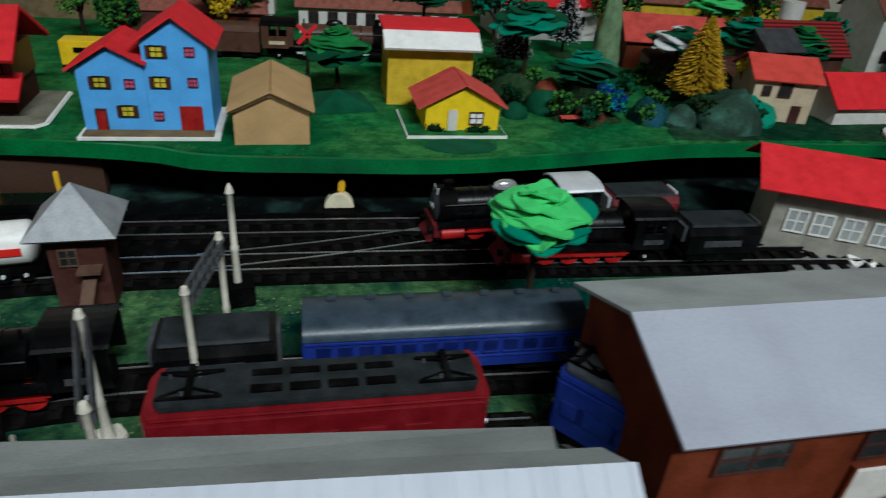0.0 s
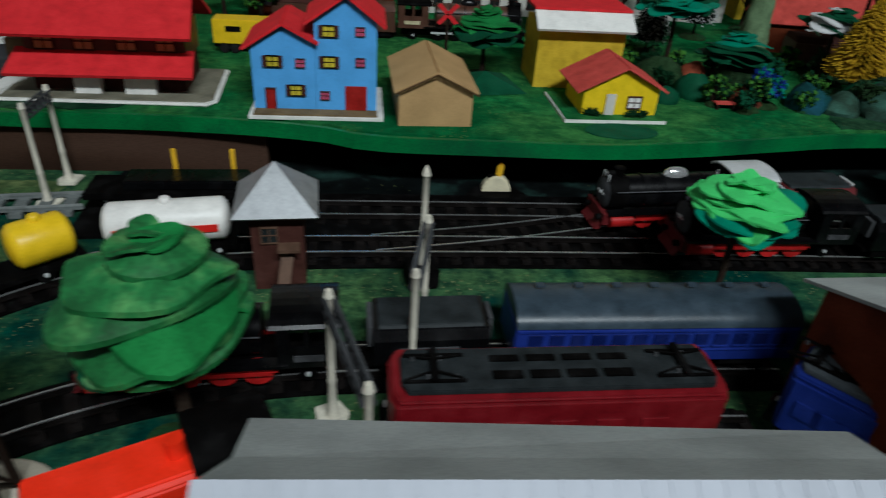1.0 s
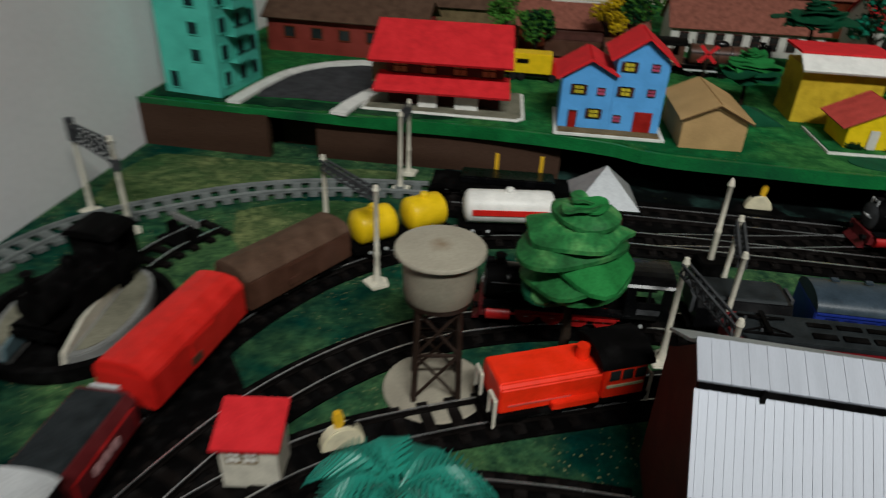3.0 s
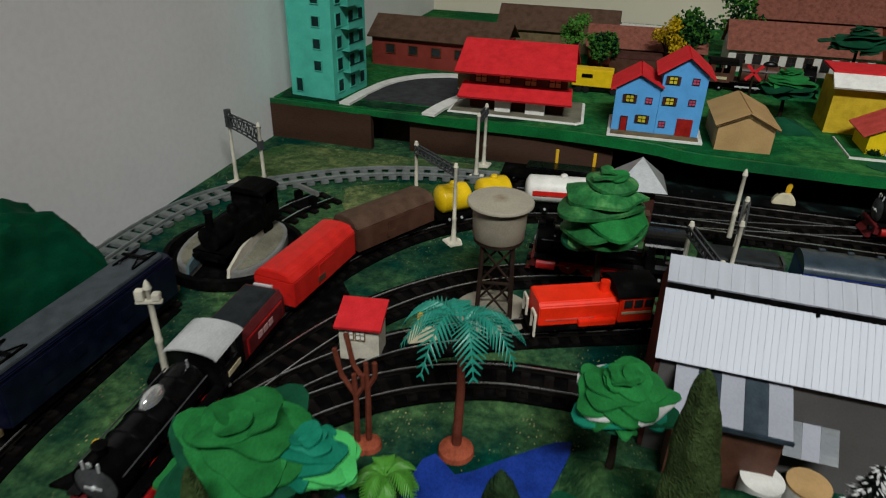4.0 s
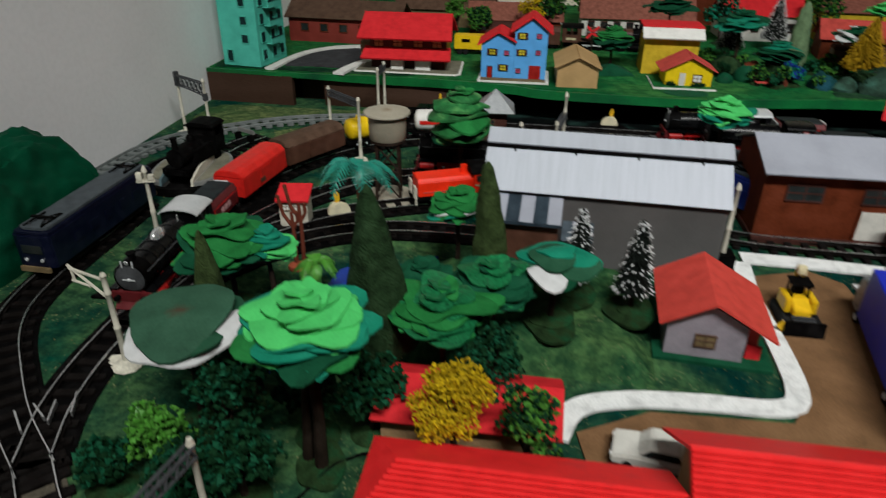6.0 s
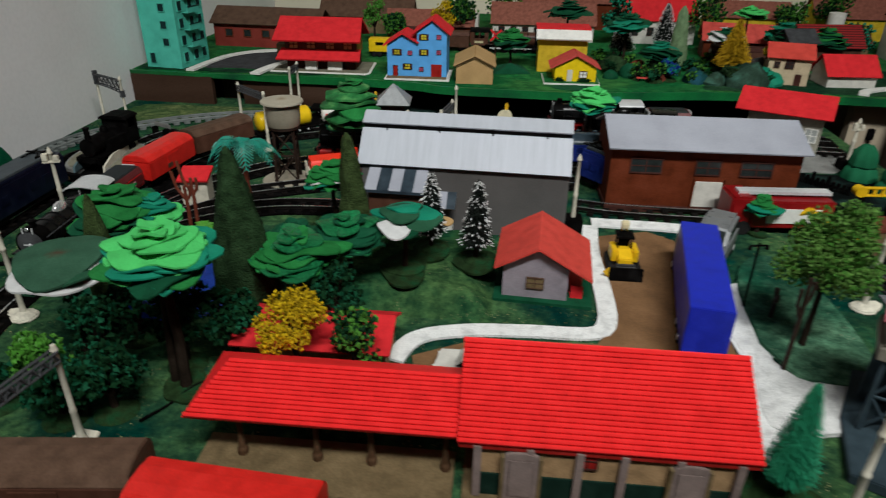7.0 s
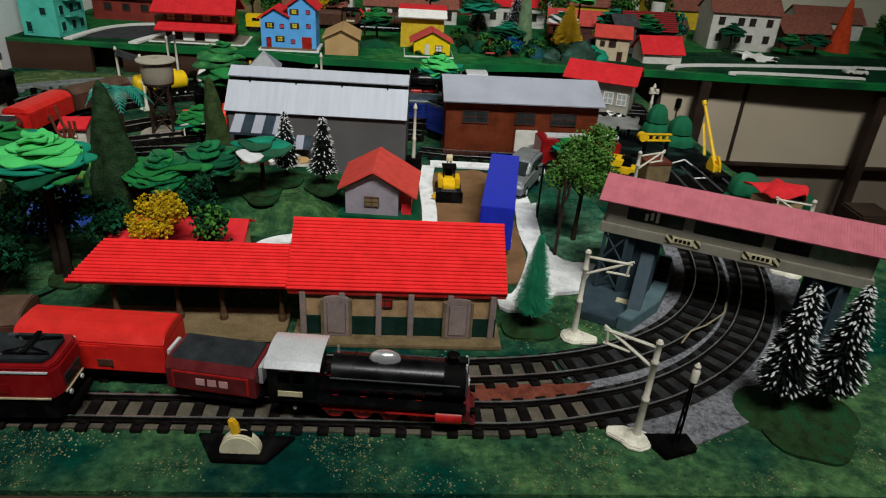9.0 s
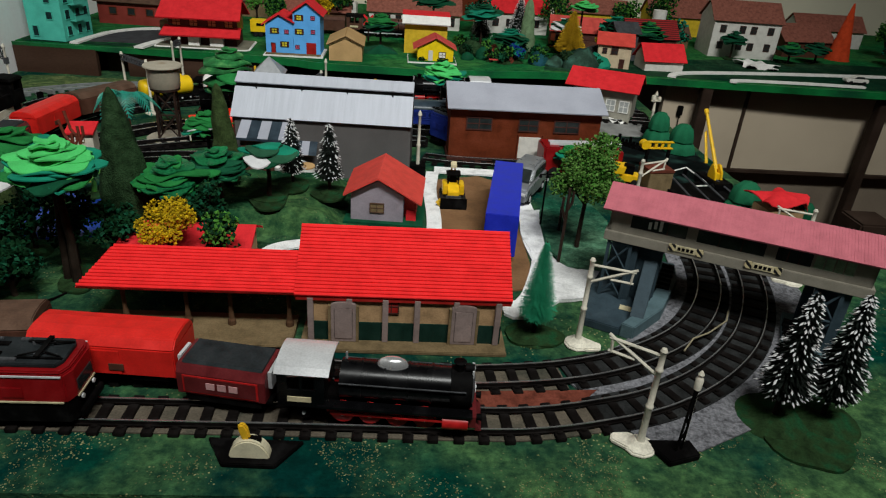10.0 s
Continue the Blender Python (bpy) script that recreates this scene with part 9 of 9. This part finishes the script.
cottage(0.355, 0.88, -4, 0.13, 0.07, 0.045, 0.066, OCHRE, BROWNROOF, "ochre house with a brown roof", [(-0.04 + 0.026 * i, 0.014, 0.01, 0.014) for i in range(4)])
cottage(0.47, 0.8, 2, 0.1, 0.05, 0.02, 0.038, TANBASE, BROWNTOP, "low tan house with a brown roof", ())
cottage(0.30, 0.73, -8, 0.1, 0.05, 0.03, 0.05, BRICK, EVADARKRED, "brick red house behind the gardens", ((0.02, 0.01, 0.01, 0.01),))
cottage(-0.18, 0.80, 2, 0.14, 0.05, 0.028, 0.048, BRICK, BROWNROOF, "dark red long building at the back", [(-0.05 + 0.025 * i, 0.01, 0.01, 0.01) for i in range(5)])
cottage(-0.3, 0.87, 0, 0.16, 0.06, 0.03, 0.055, TANBASE, BROWNTOP, "tan long building at the back", ())
cottage(0.56, 0.95, 0, 0.14, 0.06, 0.04, 0.07, OCHRE, BROWNROOF, "yellow house at the back of the shelf", ())
cottage(0.07, 0.98, 0, 0.2, 0.06, 0.05, 0.08, BRICK, BROWNROOF, "dark brick building at the back of the shelf", ())
cottage(0.86, 0.92, 0, 0.14, 0.06, 0.035, 0.06, WHITEHOUSE, BROWNROOF, "white house at the back of the shelf", ())
steam_engine(-0.05, 0.715, 0, 0.115, "dark brown steam engine parked on the shelf", BLACKMATT, BLACK, BLACKMATT, BROWNCAR, z=Z - 0.006)
box_van(-0.135, 0.715, 0, 0.05, BROWNCAR, BROWNCAR, "brown wagon parked on the shelf").location.z = Z - 0.006
box_van(-0.19, 0.735, 0, 0.06, BROWNCAR, HUTBROWN, "dark red wagon parked on the shelf").location.z = Z - 0.006
box_van(0.29, 0.66, -10, 0.09, BROWNCAR, HUTBROWN, "dark red wagon parked among the trees").location.z = Z - 0.006
bus = thing("toy_bus", -0.165, 0.885, Z, -4, "long white toy bus at the back of the shelf", "bus")
part("body", M().box(-0.062, 0.062, -0.013, 0.013, 0.005, 0.034), CARWHITE, bus, bevel=0.002)
part("roof_rack", M().box(-0.05, 0.05, -0.009, 0.009, 0.034, 0.036), WHITE, bus)
for i in range(7):
    part("window", M().box(-0.056 + i * 0.0165, -0.0425 + i * 0.0165, -0.0136, -0.0129, 0.02, 0.029), GLASS, bus)
for x in (-0.042, 0.04):
    for s in (-1, 1):
        part("wheel", M().cyl((x, s * 0.009, 0.005), (x, s * 0.0132, 0.005), 0.005, 0.005, 14), TYRE, bus)
wn = thing("windmill", -0.068, 0.66, Z, 0, "small red toy windmill on a dark post", "windmill")
part("post", M().cyl((0, 0, 0), (0, 0, 0.034), 0.0016, 0.001, 8), BARK, wn)
for a in range(4):
    b = M().box(-0.0016, 0.0016, -0.0008, 0.0, 0.001, 0.011)
    b.v = [tuple(pose(0, -0.0018, 0.034, 0, 45 + 90 * a, 0) @ Vector(v)) for v in b.v]
    part("blade", b, EVARED, wn)
wt2 = thing("roof_tank", 0.445, 0.745, Z, 0, "small round tank on a lattice stand", "water tower")
part("stand", M().tube([(-0.008, -0.008, 0), (-0.006, -0.006, 0.05)], 0.0011, 5).tube([(0.008, -0.008, 0), (0.006, -0.006, 0.05)], 0.0011, 5).tube([(0.008, 0.008, 0), (0.006, 0.006, 0.05)], 0.0011, 5).tube([(-0.008, 0.008, 0), (-0.006, 0.006, 0.05)], 0.0011, 5), TOWERLEG, wt2)
part("tank", M().cyl((0, 0, 0.05), (0, 0, 0.068), 0.012, 0.012, 22), WHITEHOUSE, wt2, smooth=True)
cn = thing("felt_cone_tree", 0.80, 0.752, Z, 0, "orange-red felt cone on the shelf", "cone")
part("cone", M().lathe([(0.022, 0), (0.02, 0.003), (0.002, 0.098), (0.0003, 0.1)], 24), ORANGECONE, cn, smooth=True)
pp = thing("plaster_scrap", 0.588, 0.633, Z, 8, "crumpled sheet of white paper on the shelf", "paper")
part("sheet", foam_layer(0.032, 0.006, 5, 0.005, 0.0012, random.Random(3), 0.2, 0.2), WHITE, pp)
lil2 = thing("bench", 0.13, 0.545, Z, 0, "small red bench on the turf", "bench")
part("seat", M().box(-0.008, 0.008, -0.003, 0.003, 0.004, 0.0052), EVADARKRED, lil2)
for s in (-1, 1):
    part("leg", M().box(s * 0.006 - 0.0008, s * 0.006 + 0.0008, -0.0025, 0.0025, 0, 0.004), BARK, lil2)

foam_tree(-0.046, 0.6, 0.05, 0.024, (EVADARK, EVAGREEN), "layered dark green foam tree on the shelf", 6, z=Z, seed=41, squash=0.5, base=0.014)
foam_tree(0.115, 0.63, 0.07, 0.028, (EVATEAL, EVADARK), "teal foam tree on the shelf", 6, z=Z, seed=42, squash=0.35)
foam_tree(0.16, 0.6, 0.04, 0.026, (EVADARK, EVADARK, EVATEAL), "low spreading foam tree on the shelf", 4, z=Z, seed=43, squash=0.4)
foam_tree(0.25, 0.62, 0.058, 0.024, (EVADARK, SNOW, EVADARK), "dark foam tree with white edges on the shelf", 5, z=Z, seed=44, squash=0.4)
foam_tree(0.275, 0.625, 0.085, 0.022, (EVALIME, EVALIME), "bright lime foam tree on the shelf", 5, z=Z, seed=45, squash=0.3)
foam_tree(0.345, 0.665, 0.06, 0.026, (EVADARK, EVATEAL), "dark green foam tree on the shelf", 6, z=Z, seed=46, squash=0.5)
foam_tree(0.40, 0.66, 0.055, 0.026, (EVADARK, EVAGREEN), "dark green foam tree on the shelf", 6, z=Z, seed=47, squash=0.5)
foam_tree(0.04, 0.72, 0.075, 0.028, (EVADARK, EVADARK), "dark foam tree behind the shop", 6, z=Z, seed=48, squash=0.4)
foam_tree(0.565, 0.69, 0.045, 0.02, (EVADARK, EVADARK), "dark foam tree before the farmhouse", 5, z=Z, seed=49, squash=0.5)
foam_tree(0.66, 0.67, 0.035, 0.022, (EVADARK, EVAGREEN), "low dark foam bush before the farmhouse", 4, z=Z, seed=50, squash=0.4)
foam_tree(0.72, 0.69, 0.035, 0.022, (EVADARK, EVADARK), "low dark foam bush on the shelf", 4, z=Z, seed=51, squash=0.4)
bristle_tree(0.121, 0.689, 0.06, 0.02, PINEDARK, "dark bottle-brush tree with frosted tips on the shelf", SNOW, 1100, 61, z=Z, snowy=0.75)
bristle_tree(0.196, 0.755, 0.075, 0.02, PINEDARK, "dark bottle-brush tree with frosted tips on the shelf", SNOW, 1100, 62, z=Z, snowy=0.75)
cypress(0.192, 0.64, 0.085, 0.013, paint("pale_felt_green", (0.16, 0.25, 0.13), 0.9, vary=0.3, bump=0.5), "pale green felt cone tree", 8, Z)
feather = bristle_tree(0.252, 0.582, 0.078, 0.026, paint("gold_feather", (0.42, 0.25, 0.012), 0.85, vary=0.4, scale=90), "feathery golden tree on the shelf", None, 1500, 71, z=Z, thick=0.0006, group="feathery trees")
cottage(0.352, 0.64, 8, 0.036, 0.04, 0.045, 0.058, DARKGREY, DARKGREY, "narrow dark grey house among the shelf gardens", ((0.002, 0.014, 0.008, 0.01),))
cottage(0.405, 0.675, 5, 0.085, 0.05, 0.036, 0.06, BROWNCAR, TOWNROOF, "low dark red house with a striped red roof", ())
flock_tree(0.303, 0.592, 0.046, 0.012, (LEAFYELLOW, WINYELLOW), "small yellow flowering bush on the shelf", 72, Z, 260, low=0.4)
for i, (x, y, h, r) in enumerate(((0.46, 0.7, 0.06, 0.026), (0.5, 0.88, 0.09, 0.035), (-0.13, 0.78, 0.08, 0.03), (0.13, 0.79, 0.09, 0.03), (0.27, 0.8, 0.085, 0.032), (0.41, 0.83, 0.08, 0.03), (0.68, 0.87, 0.08, 0.03), (0.92, 0.8, 0.075, 0.028), (-0.06, 0.9, 0.09, 0.035), (0.87, 0.7, 0.05, 0.022), (-0.23, 0.72, 0.055, 0.022))):
    flock_tree(x, y, h, r, (LEAFDARK, LEAFGREEN) if i % 3 else (EVATEAL, LEAFDARK), "dark green flocked tree in the shelf town", 80 + i, Z, 700, low=0.35, size=0.002)
flock_tree(-0.155, 0.75, 0.07, 0.022, (LEAFYELLOW, LEAFGOLD), "yellow flocked tree at the back of the shelf", 95, Z, 500, low=0.45)
flock_tree(-0.265, 0.74, 0.07, 0.022, (PALMLIME, LEAFGREEN), "light green flocked tree at the back of the shelf", 96, Z, 500, low=0.45)
flock_tree(0.165, 0.555, 0.03, 0.016, (WATER, EVATEAL), "low blue-green bush at the shelf edge", 97, Z, 320, low=0.2)

LUMPGREEN = paint("grey_green_lump", (0.03, 0.065, 0.045), 0.9, vary=0.5, scale=60, bump=0.6, other=(0.06, 0.16, 0.12))
LUMPBLUE = paint("blue_green_lump", (0.012, 0.07, 0.075), 0.7, vary=0.5, scale=60, bump=0.5, other=(0.02, 0.1, 0.16))
# rocks and low scrub at the shelf edge
for i, (x, y, r, mat) in enumerate(((0.285, 0.57, 0.016, DARKGREY), (0.252, 0.56, 0.02, EVADARK), (0.15, 0.555, 0.012, BARKRED), (0.118, 0.575, 0.016, EVADARK), (0.205, 0.555, 0.014, MOSSDARK), (0.09, 0.56, 0.01, EVADARK), (0.135, 0.615, 0.013, CLAY), (0.30, 0.62, 0.02, DARKGREY), (0.262, 0.544, 0.027, LUMPGREEN), (0.292, 0.556, 0.02, EVATEAL), (0.2, 0.553, 0.017, LUMPBLUE), (0.222, 0.545, 0.014, LUMPGREEN), (0.1, 0.605, 0.02, MOSSDARK), (0.168, 0.6, 0.022, MOSSDARK))):
    rk = thing("scenery_rock", x, y, Z, rnd.uniform(0, 360), "rough painted lump of scenery on the shelf", "rock", "scenery lumps")
    m = M().lathe([(r, 0), (r * 1.02, r * 0.25), (r * 0.8, r * 0.7), (r * 0.35, r * 1.0), (0.0004, r * 1.05)], 14)
    m.v = [(v[0] * (1 + 0.35 * noise.noise(Vector((v[0] * 90, v[1] * 90, v[2] * 90 + i)))), v[1] * (1 + 0.35 * noise.noise(Vector((v[1] * 90, v[0] * 90, i)))), v[2] * (1 + 0.3 * noise.noise(Vector((v[0] * 70, v[1] * 70, i))))) for v in m.v]
    part("lump", m, mat, rk, smooth=True)
for i in range(26):
    x, y = rnd.uniform(0.08, 0.33), rnd.uniform(0.53, 0.66)
    flock_tree(x, y, rnd.uniform(0.014, 0.028), rnd.uniform(0.008, 0.013), rnd.choice(((LEAFDARK,), (EVADARK, LEAFDARK), (LEAFGREEN, LEAFDARK), (MOSSDARK,))), "low dark green scrub on the shelf", 200 + i, Z, 130, low=0.25, base=0.006)

# ---- scattered turf ----
tuft = M()
for i in range(9000):
    x, y = rnd.uniform(-0.55, 0.42), rnd.uniform(-0.25, 0.5)
    if noise.noise(Vector((x * 14, y * 14, 3))) < 0.08 or x > 0.355:
        continue
    s = rnd.uniform(0.0003, 0.0008)
    tuft.add([(x - s, y - s * .6, 0.0001), (x + s, y - s * .5, 0.0001), (x, y + s, 0.0001), (x + rnd.uniform(-s, s) * .4, y, s * rnd.uniform(0.8, 1.5))], ((0, 2, 1), (0, 1, 3), (1, 2, 3), (2, 0, 3)))
tagged(new("turf_crumbs", tuft.data("turf_crumbs", paint("straw_flock", (0.16, 0.17, 0.07), 0.95, vary=0.6, scale=60, other=(0.06, 0.13, 0.04)))), "scattered straw and green flock crumbs on the turf", "flock", "", "stuff")
flakes = M()
for i in range(9000):
    x, y = rnd.uniform(-0.25, 0.42), rnd.uniform(-0.254, -0.208)
    if noise.noise(Vector((x * 26, y * 34, 7))) < 0.12 or (x > 0.1 and y > -0.222 and x < 0.16):
        continue
    s, a = rnd.uniform(0.0002, 0.0007), rnd.uniform(0, 6.3)
    c, d = math.cos(a) * s, math.sin(a) * s
    flakes.add([(x - c, y - d, 0.0002), (x + d * .5, y - c * .5, 0.0002), (x + c, y + d, 0.0004), (x - d * .5, y + c * .5, 0.0002), (x, y, 0.0004 + s * .5)], ((0, 1, 4), (1, 2, 4), (2, 3, 4), (3, 0, 4), (3, 2, 1, 0)))
tagged(new("straw_flakes", flakes.data("straw_flakes", paint("straw_and_bark", (0.26, 0.25, 0.11), 0.95, vary=0.7, scale=260, other=(0.5, 0.46, 0.25)))), "loose straw and bark flakes along the table edge", "flakes", "", "stuff")
